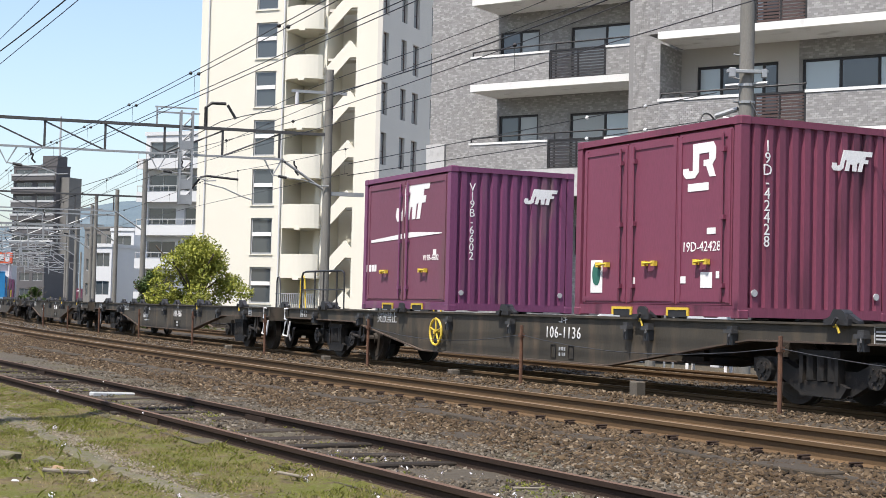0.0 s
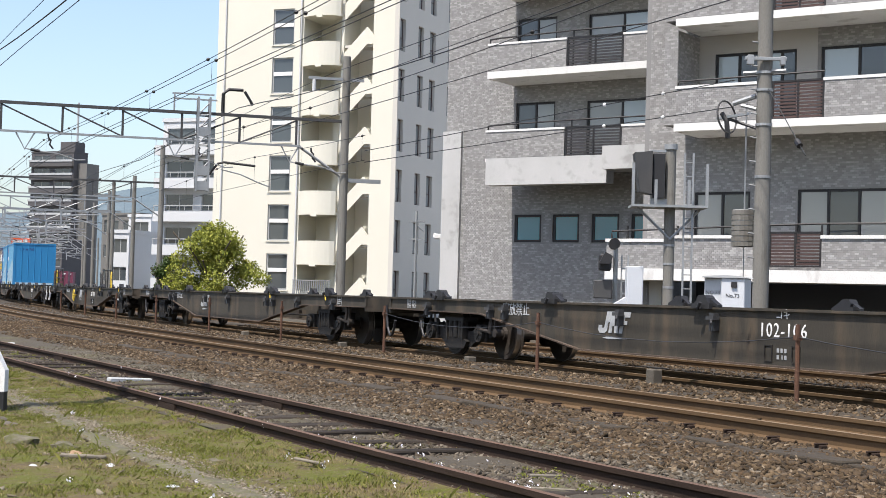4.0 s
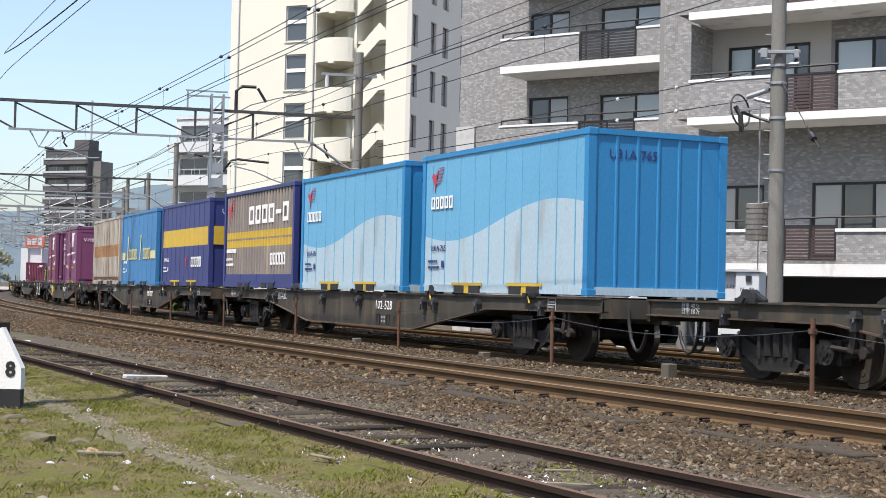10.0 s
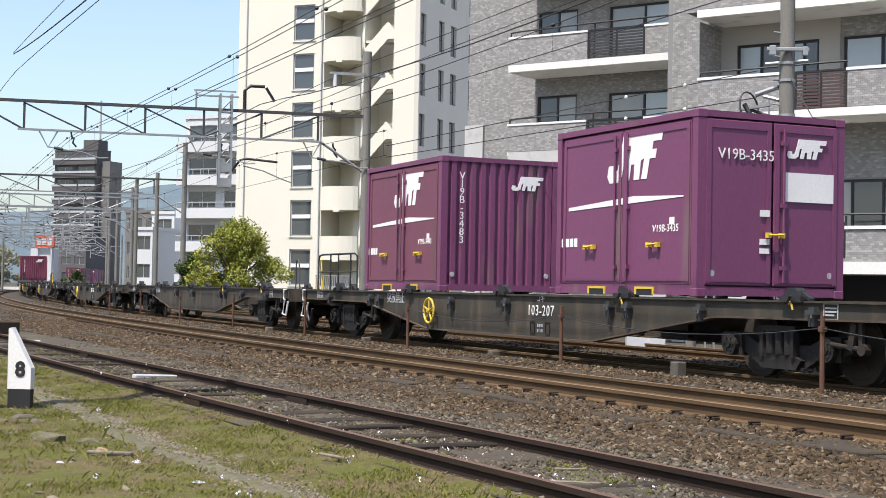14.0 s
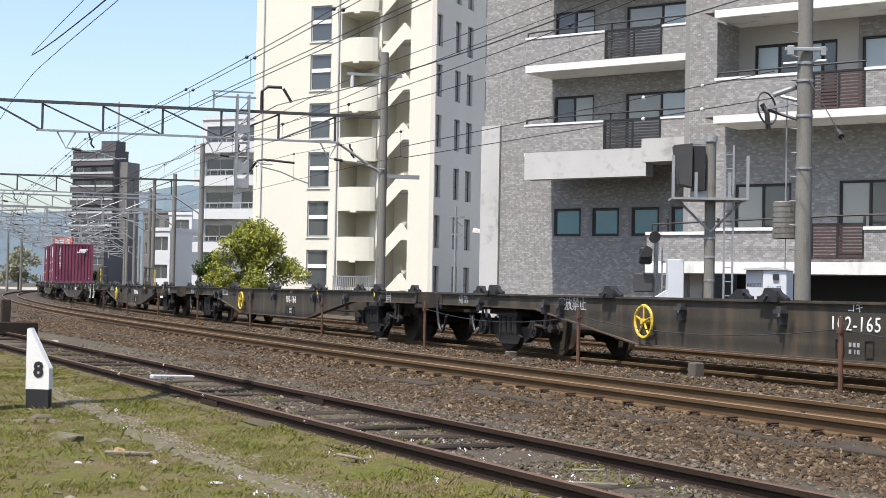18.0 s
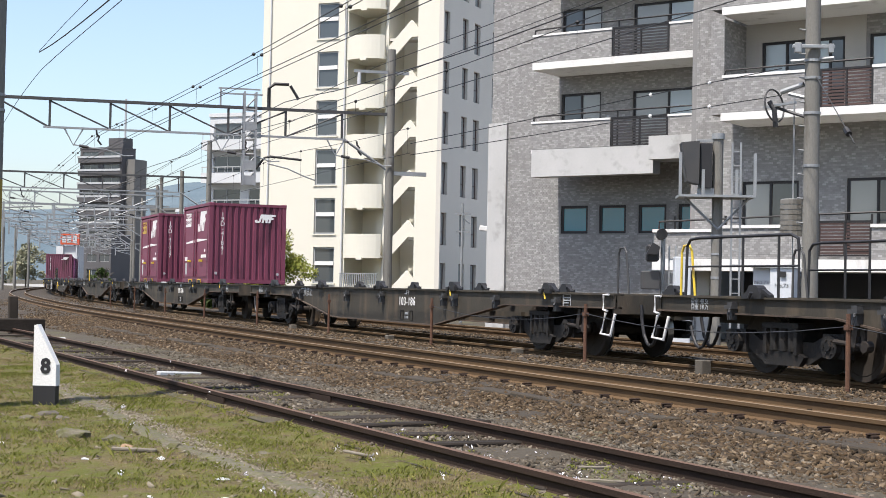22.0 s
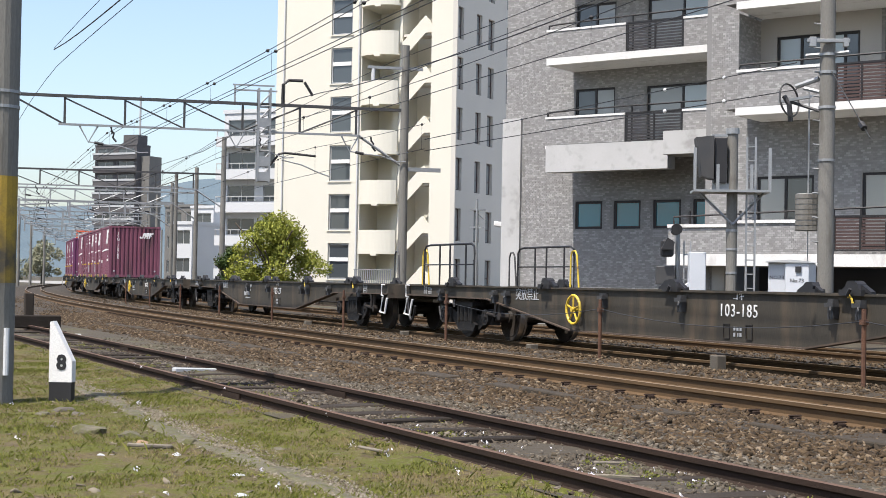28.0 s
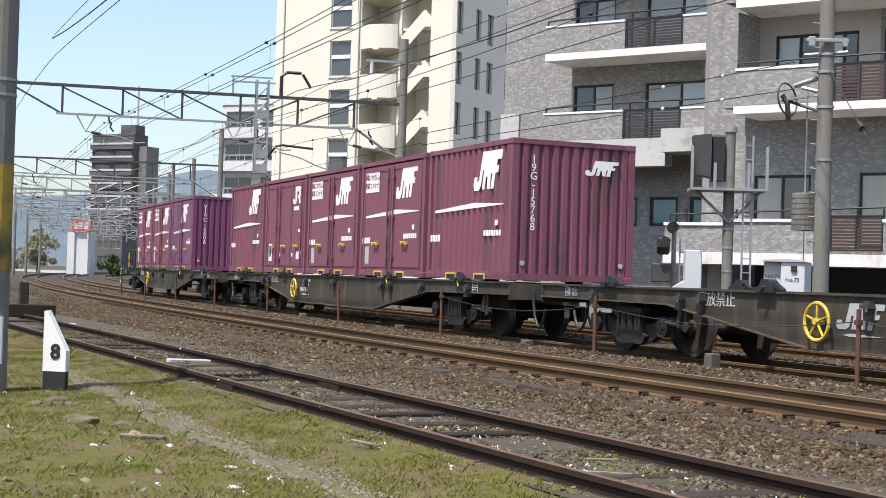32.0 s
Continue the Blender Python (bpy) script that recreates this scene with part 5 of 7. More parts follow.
def motions():
    times = [0.5 * i for i in range(65)]
    for i, w in enumerate(TRAIN):
        at = run_pose(i, 0.0, 0.0)
        walk(w, [(t, at(t)) for t in times])
    for c, i, slot in CARGO:
        at = run_pose(i, slot, DECK + 0.02)
        walk(c, [(t, at(t)) for t in times])
    for ws, i, along, ax in WHEELSETS:
        rows, last = [(0.0, Matrix.Translation((ax, 0, 0.43)))], 0.0
        start = None
        for f in range(1, 960):
            t = f / FPS
            s = pull(t) - (FIRST + PITCH * i) + along
            if -38 < s < -8:
                start = pull(t - 1 / FPS) if start is None else start
                last = (pull(t) - start) / 0.43
                rows.append((t, Matrix.Translation((ax, 0, 0.43)) @ Matrix.Rotation(last, 4, "Y")))
        rows.append((32.0, rows[-1][1]))
        walk(ws, rows)


# ---- buildings ----
def holed_wall(x0, x1, z0, z1, y0, y1, holes):
    """A wall in the xz plane, from y0 to y1 thick, with holes (x0, x1, z0, z1)."""
    bm = bmesh.new()
    xs = sorted({x0, x1, *[min(max(h[i], x0), x1) for h in holes for i in (0, 1)]})
    zs = sorted({z0, z1, *[min(max(h[i], z0), z1) for h in holes for i in (2, 3)]})
    for a, b in zip(xs, xs[1:]):
        lo = None
        for c, d in zip(zs, zs[1:]):
            solid = not any(h[0] < (a + b) / 2 < h[1] and h[2] < (c + d) / 2 < h[3] for h in holes)
            if solid and lo is None:
                lo = c
            if not solid and lo is not None:
                box(bm, a, b, y0, y1, lo, c)
                lo = None
        if lo is not None:
            box(bm, a, b, y0, y1, lo, z1)
    return bm


def clear_of(x, z, holes):
    return not any(h[0] - 0.1 < x < h[1] + 0.1 and h[2] - 0.03 < z < h[3] + 0.03 for h in holes)


TILES = island_surface("grey_mixed_tiles", [(0.222, 0.216, 0.208), (0.26, 0.254, 0.245), (0.23, 0.224, 0.216), (0.34, 0.333, 0.32), (0.242, 0.236, 0.228), (0.275, 0.268, 0.26), (0.38, 0.372, 0.357), (0.226, 0.22, 0.213)], 0.75)


def tile_sheet(name, x0, x1, z0, z1, y, parent, holes=(), tw=0.118, th=0.059, axis="x"):
    """Rows of small thin tiles, staggered, on a wall that looks to -y (or, with axis y, to +x)."""
    verts, faces = [], []
    row, z = 0, z0
    while z < z1 - 0.02:
        x = x0 - (tw / 2 if row % 2 else 0)
        while x < x1:
            a, b = max(x, x0) + 0.003, min(x + tw, x1) - 0.003
            c, d = z + 0.003, min(z + th, z1) - 0.003
            if b - a > 0.02 and clear_of((a + b) / 2, (c + d) / 2, holes):
                k = len(verts)
                for yy in (y, y - 0.006):
                    for p, q in ((a, c), (b, c), (b, d), (a, d)):
                        verts.append((p, yy, q) if axis == "x" else (-yy, p, q))
                faces += [(k + 4, k + 5, k + 6, k + 7), (k, k + 1, k + 5, k + 4), (k + 1, k + 2, k + 6, k + 5), (k + 2, k + 3, k + 7, k + 6), (k + 3, k, k + 4, k + 7)]
            x += tw
        z += th
        row += 1
    me = bpy.data.meshes.new(name)
    me.from_pydata(verts, [], faces)
    me.materials.append(TILES)
    ob = part(name, me, None, parent, "staggered grey tiles with scattered pale ones")
    return tagged(ob, kind="stuff")


def sash(parent, x0, x1, z0, z1, y, panes=2, glass=None, frame=None, bar=0.05, curtain=None, name="window", stacked=False):
    """A window in a hole of a wall that looks to -y: frame, panes."""
    frame = frame or FRAME
    if stacked:
        zm = z0 + (z1 - z0) * 0.42
        w = part(name, boxes((x0, x1, y - 0.04, y + 0.04, z0, z0 + bar), (x0, x1, y - 0.04, y + 0.04, z1 - bar, z1), (x0, x0 + bar, y - 0.04, y + 0.04, z0 + bar, z1 - bar), (x1 - bar, x1, y - 0.04, y + 0.04, z0 + bar, z1 - bar), (x0 + bar, x1 - bar, y - 0.04, y + 0.04, zm - 0.03, zm + 0.03)), frame, parent)
        for a, b, g in ((z0 + bar, zm - 0.03, glass or GLASS), (zm + 0.03, z1 - bar, curtain or glass or GLASS)):
            part("pane", boxes((x0 + bar, x1 - bar, y - 0.008, y + 0.008, a, b)), g, w)
        return w
    w = part(name, boxes((x0, x1, y - 0.04, y + 0.04, z0, z0 + bar), (x0, x1, y - 0.04, y + 0.04, z1 - bar, z1), (x0, x0 + bar, y - 0.04, y + 0.04, z0 + bar, z1 - bar), (x1 - bar, x1, y - 0.04, y + 0.04, z0 + bar, z1 - bar),
                         *[(x0 + (x1 - x0) * i / panes - bar / 2, x0 + (x1 - x0) * i / panes + bar / 2, y - 0.035, y + 0.035, z0 + bar, z1 - bar) for i in range(1, panes)]), frame, parent)
    for i in range(panes):
        a, b = x0 + (x1 - x0) * i / panes, x0 + (x1 - x0) * (i + 1) / panes
        part("pane", boxes((a + bar * 0.6, b - bar * 0.6, y - 0.008, y + 0.008, z0 + bar, z1 - bar)), (curtain if curtain and i % 2 == 1 else None) or glass or GLASS, w)
    return w


def slats(parent, x0, x1, z0, z1, y, name="slat_screen", colour=None):
    """A brown slatted balcony screen in a dark frame."""
    s = part(name, boxes((x0, x1, y - 0.03, y + 0.03, z1, z1 + 0.05), (x0, x1, y - 0.03, y + 0.03, z0 - 0.04, z0), *[(x - 0.025, x + 0.025, y - 0.03, y + 0.03, z0, z1) for x in (x0 + 0.025, (x0 + x1) / 2, x1 - 0.025)]), FRAME, parent, "dark screen frame")
    n = max(3, int((z1 - z0) / 0.085))
    me = finish(boxes((x0 + 0.05, x1 - 0.05, -0.018, 0.018, 0.0, 0.056)), "slat")
    me.materials.append(colour or BROWNSLAT)
    for i in range(n):
        part("slat", me, None, s, at=pose(0, y, z0 + 0.01 + (z1 - z0 - 0.07) * i / (n - 1)))
    return s


grey = thing("apartment_building", "grey-tiled apartment building with white balconies and brown screens", "building", pose(-43.88, 23.39, 0, 0, 0, 30))
left_holes = [(0.06, 1.14, 3.0, 3.97), (1.59, 2.63, 3.0, 3.97), (3.11, 4.15, 3.0, 3.97), (4.6, 5.6, 3.0, 3.97)]
for z in (5.75, 8.72, 11.7):
    left_holes += [(0.0, 1.58, z + 0.15, z + 2.15), (2.82, 5.46, z + 0.15, z + 2.1)]
part("wall", holed_wall(-2.9, 7.5, -0.36, 15.5, 1.8, 2.1, left_holes), GROUT, grey, "grey tiled wall")
tile_sheet("wall_tiles", -2.19, 7.5, -0.3, 15.4, 1.797, grey, left_holes)
tile_sheet("wall_tiles", -2.9, -2.19, 7.0, 15.4, 1.797, grey)
part("pilaster", boxes((-2.97, -2.19, 1.68, 2.3, -0.36, 7.0)), CONCRETE, grey, "white concrete pilaster")
part("back_wall", boxes((-2.9, 20, 10.5, 10.8, -0.36, 15.5), (-2.9, -2.6, 2.1, 10.5, -0.36, 15.5), (-2.6, 20, 2.4, 2.45, -0.36, 15.5)), PALEGREY, grey)
part("roof", boxes((-2.9, 7.4, 1.8, 10.8, 15.5, 15.9), (7.4, 20, -2.8, 10.8, 15.5, 15.9)), CONCRETE, grey)
for x0, x1, z0, z1 in left_holes[:4]:
    sash(grey, x0, x1, z0, z1, 1.88, 1, GLASS_TEAL, bar=0.09)
for x0, x1, z0, z1 in left_holes[4:]:
    sash(grey, x0, x1, z0, z1, 1.9, 2, GLASS if x0 < 1 else CURTAIN_SHEEN, curtain=CURTAIN_SHEEN if x0 < 1 else SKY_CURTAIN, bar=0.075)
part("side_return", boxes((7.25, 7.5, -2.8, 1.8, -0.36, 15.5)), GROUT, grey)
for k, z in enumerate((5.78, 8.76, 11.74)):
    b = part("balcony", boxes((-0.1, 7.25, 0.0, 1.79, z - (0.24 if k else 0.12), z)), SLABWHITE, grey, "white balcony slab")
    if k == 0:
        part("balcony_beam", boxes((-0.06, 4.56, -0.02, 0.5, z - 0.92, z - 0.0), (4.56, 7.1, -0.35, 0.8, z - 0.5, z + 0.25)), CONCRETE, grey, "stained bare concrete balcony beam")
    for x0, x1 in ((-0.1, 2.95), (5.06, 6.35)):
        part("parapet", boxes((x0, x1, 0.03, 0.2, z, z + 0.90)), GROUT, b)
        tile_sheet("parapet_tiles", x0, x1, z + 0.02, z + 0.9, 0.027, b)
        part("parapet_cap", boxes((x0 - 0.02, x1 + 0.01, 0.0, 0.24, z + 0.90, z + 0.97)), SLABWHITE, b)
    slats(b, 2.97, 5.04, z + 0.0, z + 0.93, 0.08, colour=DARKSLAT)
    for gx in (3.15, 4.95):
        part("screen_post", boxes((gx - 0.02, gx + 0.02, 0.12, 0.16, z, z + 1.22)), FRAME, b)
    part("hand_rail", tube(boxes((-0.1, -0.06, 0.1, 0.14, z + 0.95, z + 1.12)), [(-0.1, 0.12, z + 1.12), (0.3, 0.12, z + 1.15), (2.95, 0.12, z + 1.2), (6.35, 0.12, z + 1.22)], 0.028, 6), FRAME, b)

right_holes = [(8.89, 10.6, 2.2, 4.27), (12.0, 14.6, 2.2, 4.3)]
for z in (6.07, 9.04, 12.0):
    right_holes += [(9.45, 10.9, z + 0.1, z + 2.2), (11.0, 11.9, z + 0.1, z + 2.2), (12.6, 15.8, z + 0.1, z + 2.2)]
part("wall", holed_wall(7.4, 20, 1.7, 15.5, -2.8, -2.5, right_holes), GROUT, grey, "grey tiled wall")
plaster = [(8.97, 12.4, z, z + 2.72) for z in (6.07, 9.04, 12.0)]
tile_sheet("wall_tiles", 7.4, 18.5, 1.75, 15.4, -2.803, grey, right_holes + plaster)
for x0, x1, z0, z1 in plaster:
    part("plaster_panel", holed_wall(x0 - 0.1, x1 + 0.1, z0 - 0.03, z1 + 0.03, -2.815, -2.801, right_holes), PLASTER, grey, "beige plastered balcony wall")
# Dark panel paints in the shade of the recess under the band.
part("garage_back", boxes((6.5, 20, 0.6, 0.8, -0.36, 1.7)), DARKCLAD, grey, "car port back wall, its shade put into the dark colour")
part("garage_post", boxes((7.4, 7.9, -2.8, -2.3, -0.36, 1.7), (10.7, 10.95, -4.5, -4.2, -0.36, 1.7), (17.5, 18, -2.8, -2.3, -0.36, 1.7)), CONCRETE, grey)
for i, (x0, x1, z0, z1) in enumerate(right_holes):
    sash(grey, x0, x1, z0, z1, -2.72, 3 if x1 - x0 > 2 else 2, CURTAIN_SHEEN if z0 < 4 else SKY_CURTAIN, curtain=GLASS, bar=0.075)
for k, z in enumerate((6.07, 9.04, 12.0)):
    b = part("balcony", boxes((9.0, 18.5, -4.6, -2.81, z - 0.22, z)), SLABWHITE, grey, "white balcony slab")
    for x0, x1 in ((9.05, 11.83), (13.32, 18.4)):
        part("parapet", boxes((x0, x1, -4.57, -4.4, z, z + 0.98)), GROUT, b)
        tile_sheet("parapet_tiles", x0, x1, z + 0.02, z + 0.98, -4.573, b)
        part("parapet_cap", boxes((x0 - 0.03, x1, -4.6, -4.36, z + 0.98, z + 1.06)), SLABWHITE, b)
    slats(b, 11.85, 13.3, z + 0.02, z + 1.0, -4.5)
    part("hand_rail", tube(bmesh.new(), [(9.05, -4.5, z + 1.05), (9.1, -4.5, z + 1.2), (13.3, -4.5, z + 1.24)], 0.028), FRAME, b)
    part("partition", boxes((8.55, 8.95, -4.3, -2.81, z, z + 2.7)), GROUT, b)
    tile_sheet("partition_tiles", 8.55, 8.95, z, z + 2.7, -4.303, b)
    tile_sheet("partition_tiles", -4.3, -2.82, z, z + 2.7, -8.953, b, axis="y")
b = part("balcony", boxes((6.95, 18.5, -4.62, -2.81, 1.66, 1.99)), SLABWHITE, grey, "white first-floor band")
for x0, x1, top in ((6.97, 9.1, 2.74), (9.1, 11.83, 2.84), (13.32, 18.4, 2.84)):
    part("parapet", boxes((x0, x1, -4.57, -4.4, 1.99, top)), GROUT, b)
    tile_sheet("parapet_tiles", x0, x1, 2.0, top, -4.573, b)
    part("parapet_cap", boxes((x0 - 0.02, x1, -4.62, -4.36, top, top + 0.09)), SLABWHITE, b)
slats(b, 11.85, 13.3, 2.12, 2.98, -4.5)
part("hand_rail", tube(bmesh.new(), [(7.1, -4.5, 2.85), (7.1, -4.5, 3.05), (11.8, -4.5, 3.20), (13.3, -4.5, 3.24), (18.3, -4.5, 3.24)], 0.03), FRAME, b)
for x in (7.6, 9.15, 10.5, 11.84, 12.6, 13.3):
    part("rail_post", boxes((x - 0.025, x + 0.025, -4.52, -4.47, 2.7, 3.2)), FRAME, b)

# ---- cream tower ----
tower = thing("apartment_tower", "tall cream apartment tower with rounded balconies", "building", pose(-80.23, 36.16, 0, 0, 0, 41))
FLOOR, TOP = 3.07, 33.0
win, bays = [], []
for k in range(-4, 6):
    z = 13.43 + FLOOR * k
    if z > 0.5:
        win.append((-8.4, -6.9, z, z + 2.25))
    bays.append(12.0 + FLOOR * k)
part("wall", holed_wall(-12.4, -6.35, -0.36, TOP, 0, 0.3, win), CREAM, tower, "sunlit cream rendered wall")
part("stair_fin", boxes((-1.42, 0.0, 0.0, 0.6, -0.36, TOP), (-0.12, 0.02, 0.6, 1.2, -0.36, TOP)), CREAM, tower, "cream wall fin beside the stair")
for dims in ((-6.35, -0.1, 2.4, 2.7, -0.36, TOP), (-6.38, -6.2, 0.0, 2.4, -0.36, TOP), (-3.68, -3.5, 0.2, 2.4, -0.36, TOP)):
    part("core_wall", boxes(dims), CREAM, tower, "cream wall behind the balconies")
part("left_wall", boxes((-12.4, -12.1, 0.3, 14, -0.36, TOP)), CREAM_SHADE, tower)
part("roof", boxes((-12.4, 0, 0, 14, TOP, TOP + 0.4)), CONCRETE, tower)
for x0, x1, z0, z1 in win:
    w = sash(tower, x0, x1, z0, z1, 0.14, 1, GLASS, ALU, 0.09)
    part("transom", boxes((x0 + 0.09, x1 - 0.09, 0.06, 0.2, z0 + 1.12, z0 + 1.36)), WHITE, w, "white transom")
    part("sill", boxes((x0 - 0.08, x1 + 0.08, -0.06, 0.1, z0 - 0.08, z0)), CREAM, w)


def bay_outline():
    pts = [(-6.2, 0.1)]
    for i in range(13):
        f = i / 12
        pts.append((-6.2 + 2.6 * f, -0.15 - 0.55 * math.sin(math.pi * f) ** 0.7))
    return pts + [(-3.6, 0.1)]


for z in bays:
    b = part("balcony", slab(bmesh.new(), bay_outline() + [(-3.6, 2.38), (-6.2, 2.38)], "z", z - 0.05, z + 0.12), CREAM, tower, "rounded cream balcony floor")
    inner = [(x * 0.955 - 0.22, y + 0.12) for x, y in bay_outline()[1:-1]]
    part("balcony_front", slab(bmesh.new(), bay_outline()[1:-1] + inner[::-1], "z", z + 0.12, z + 1.42), CREAM, b, "rounded cream balcony front")
    part("spout", boxes((-5.0, -4.6, -0.72, -0.5, z - 0.16, z - 0.02)), CREAM, b)
    part("bay_post", boxes((-4.5, -4.1, 1.0, 1.3, z + 0.12, z + 3.0)), CREAM, b)
    st = part("stair_flight", slab(bmesh.new(), [(-3.45, z - 0.3), (-1.9, z + 1.25), (-1.45, z + 1.25), (-1.45, z + 1.75), (-1.9, z + 2.3), (-1.95, z + 2.3), (-3.45, z + 0.75)], "y", 0.12, 0.26), CREAM, tower, "cream slanting stair parapet")
    part("landing", boxes((-3.45, -1.42, 0.26, 1.4, z + 1.1, z + 1.25)), CREAM_SHADE, st)
part("down_pipe", rod(rod(bmesh.new(), (-6.35, -0.12, 0), (-6.35, -0.12, TOP), 0.06), (-11.8, -0.08, 0), (-11.8, -0.08, TOP), 0.05), OFFWHITE, tower, "slim rain pipes")
side_win = []
for k in range(-4, 6):
    z = 12.8 + FLOOR * k
    if z > 0.5:
        side_win += [(y0, y1, z, z + 1.98) for y0, y1 in ((0.15, 0.95), (2.9, 3.75), (4.75, 5.7), (7.75, 8.65), (9.8, 10.6))]
side = part("side_wall", holed_wall(0.0, 14, -0.36, TOP, -0.3, 0.0, side_win), CREAM_SHADE, tower, "cream side wall, shade put into its colour", pose(0.0, 0.6, 0, 0, 0, 90) @ Matrix.Translation((-0.6, 0, 0)))
for x0, x1, z0, z1 in side_win:
    # Grey reflection in these side panes is painted into the glass colour.
    w = sash(side, x0, x1, z0, z1, -0.08, 1, CURTAIN_SHEEN, BROWNSLAT, 0.07, CURTAIN_SHEEN, stacked=True)
part("fence_rail", boxes((-6.05, -3.4, -0.9, -0.86, 1.75, 1.80), (-6.05, -3.4, -0.9, -0.86, 0.10, 0.14)), GALV, tower, "grey rail of the bar fence at the tower's foot")
picket = finish(boxes((0, 0.05, -0.9, -0.86, 0.14, 1.75)), "picket")
picket.materials.append(GALV)
for i in range(20):
    part("picket", picket, None, tower, at=pose(-6.0 + 0.13 * i, 0, 0))


# ---- farther buildings ----
def block(label, m, w, d, h, floors, base, band, glass=GLASS, overhang=0.0, cols=4, first=0.8, category="building", rail=False):
    """A plain block with a row of windows on each floor, and balcony fronts where band is given."""
    t = thing("town_building", label, category, m)
    pitch = (h - first) / floors
    holes = []
    for f in range(floors):
        z = first + f * pitch
        for c in range(cols):
            a = w * (c + 0.12) / cols
            holes.append((a, a + w * 0.76 / cols, z + pitch * 0.30, z + pitch * 0.80))
    part("wall", holed_wall(0, w, -0.36, h, 0, 0.3, holes), base, t)
    part("side_wall", boxes((0, 0.3, 0.3, d, -0.36, h), (w - 0.3, w, 0.3, d, -0.36, h), (0.3, w - 0.3, d - 0.3, d, -0.36, h)), base, t)
    part("roof", boxes((-0.1, w + 0.1, -0.1, d, h, h + 0.35)), base, t)
    for x0, x1, z0, z1 in holes:
        sash(t, x0, x1, z0, z1, 0.15, 2, glass, ALU, 0.06)
    if overhang:
        for f in range(floors):
            z = first + f * pitch
            b = part("balcony", boxes((-0.05, w, -overhang, -0.01, z - 0.12, z)), base, t)
            part("balcony_front", boxes((-0.05, w, -overhang - 0.1, -overhang, z - 0.14, z + pitch * (0.26 if rail else 0.42))), band, b)
            if rail:
                part("balcony_rail", boxes((-0.05, w, -overhang - 0.06, -overhang - 0.02, z + pitch * 0.42, z + pitch * 0.45), *[(w * i / 14, w * i / 14 + 0.05, -overhang - 0.06, -overhang - 0.02, z + pitch * 0.26, z + pitch * 0.42) for i in range(15)]), ALU, b)
    return t


white = block("white flats with deep white balcony fronts and grey windows", pose(-136.5, 37.6, 0, 0, 0, 41), 12, 12, 16.9, 5, OFFWHITE, OFFWHITE, overhang=1.2, cols=3, first=1.2, rail=True)
dark = block("dark grey high-rise block with striped open floors", pose(-333.6, 62.0, 0, 0, 0, 41), 11.5, 5, 30.5, 10, DARKCLAD, DARKCLAD, overhang=0.6, cols=2, first=1.0)
for f in range(10):
    part("floor_edge", boxes((-0.2, 11.6, -0.8, -0.61, 1.0 + 2.95 * f + 0.9, 1.0 + 2.95 * f + 1.35)), PALEGREY, dark, "pale floor edge strip")
part("roof_house", boxes((7, 11, 1, 4.5, 30.85, 33)), DARKCLAD, dark)
part("side_wing", boxes((11.6, 13.9, 1.5, 6, -0.36, 28.2)), MIDGREY, dark, "paler side wing")
part("mast", rod(bmesh.new(), (10, 3, 33), (10, 3, 42), 0.25, 6), PALEGREY, dark, "thin rooftop mast")
block("grey concrete block with a green sheet", pose(-196, 46.0, 0, 0, 0, 35), 6.5, 9, 10.6, 3, MIDGREY, OFFWHITE, cols=2)
block("small plain white house front beside the flats", pose(-172, 43.5, 0, 0, 0, 41), 3.2, 8, 9.4, 3, OFFWHITE, OFFWHITE, cols=1)
block("low white house front", pose(-150, 36.2, 0, 0, 0, 41), 2.2, 6, 6.6, 2, OFFWHITE, OFFWHITE, cols=1)
block("grey industrial block with dark windows", pose(-285, 52, 0, 0, 0, 41), 9, 9, 9.5, 3, DARKCLAD, PALEGREY, cols=3)
board = thing("roadside_sign", "orange-red sign board over a white panel on posts", "sign", pose(-192.5, 34.7, 0, 0, 0, 60))
part("post", boxes((-1.0, -0.85, 0, 0.15, -0.36, 7.0), (0.85, 1.0, 0, 0.15, -0.36, 7.0)), OFFWHITE, board)
part("red_board", boxes((-1.2, 1.3, -0.1, 0.25, 5.6, 7.0)), SIGNRED, board, "orange-red board")
part("white_panel", boxes((-1.9, 1.2, 0.3, 2.2, -0.36, 5.4)), OFFWHITE, board, "plain white hoarding")
for x0, x1 in ((-0.95, -0.45), (-0.3, 0.25), (0.45, 1.0)):
    part("lettering_bar", boxes((x0, x1, -0.13, -0.1, 5.85, 6.75)), OFFWHITE, board)

# wooded hills, distance haze put into their blue-green colour
hb = bmesh.new()
rows = []
for j, (dist, gain) in enumerate(((2300, 0.0), (2450, 0.75), (2600, 1.0), (2800, 0.2))):
    row = []
    for i in range(61):
        a = radians(120 + i * 1.2)
        h = 150 + 95 * noise.noise((i * 0.13, 2.2, 0)) + 40 * noise.noise((i * 0.5, 7.1, 0)) - max(0, (a - radians(168))) * 120
        row.append(hb.verts.new((dist * math.cos(a), dist * math.sin(a), -3 + h * gain)))
    rows.append(row)
for a, b in zip(rows, rows[1:]):
    for i in range(60):
        hb.faces.new((a[i], a[i + 1], b[i + 1], b[i]))
tagged(part("hills", hb, HILL), "wooded hills behind the town, painted blue-green for haze", "hills", kind="structure")


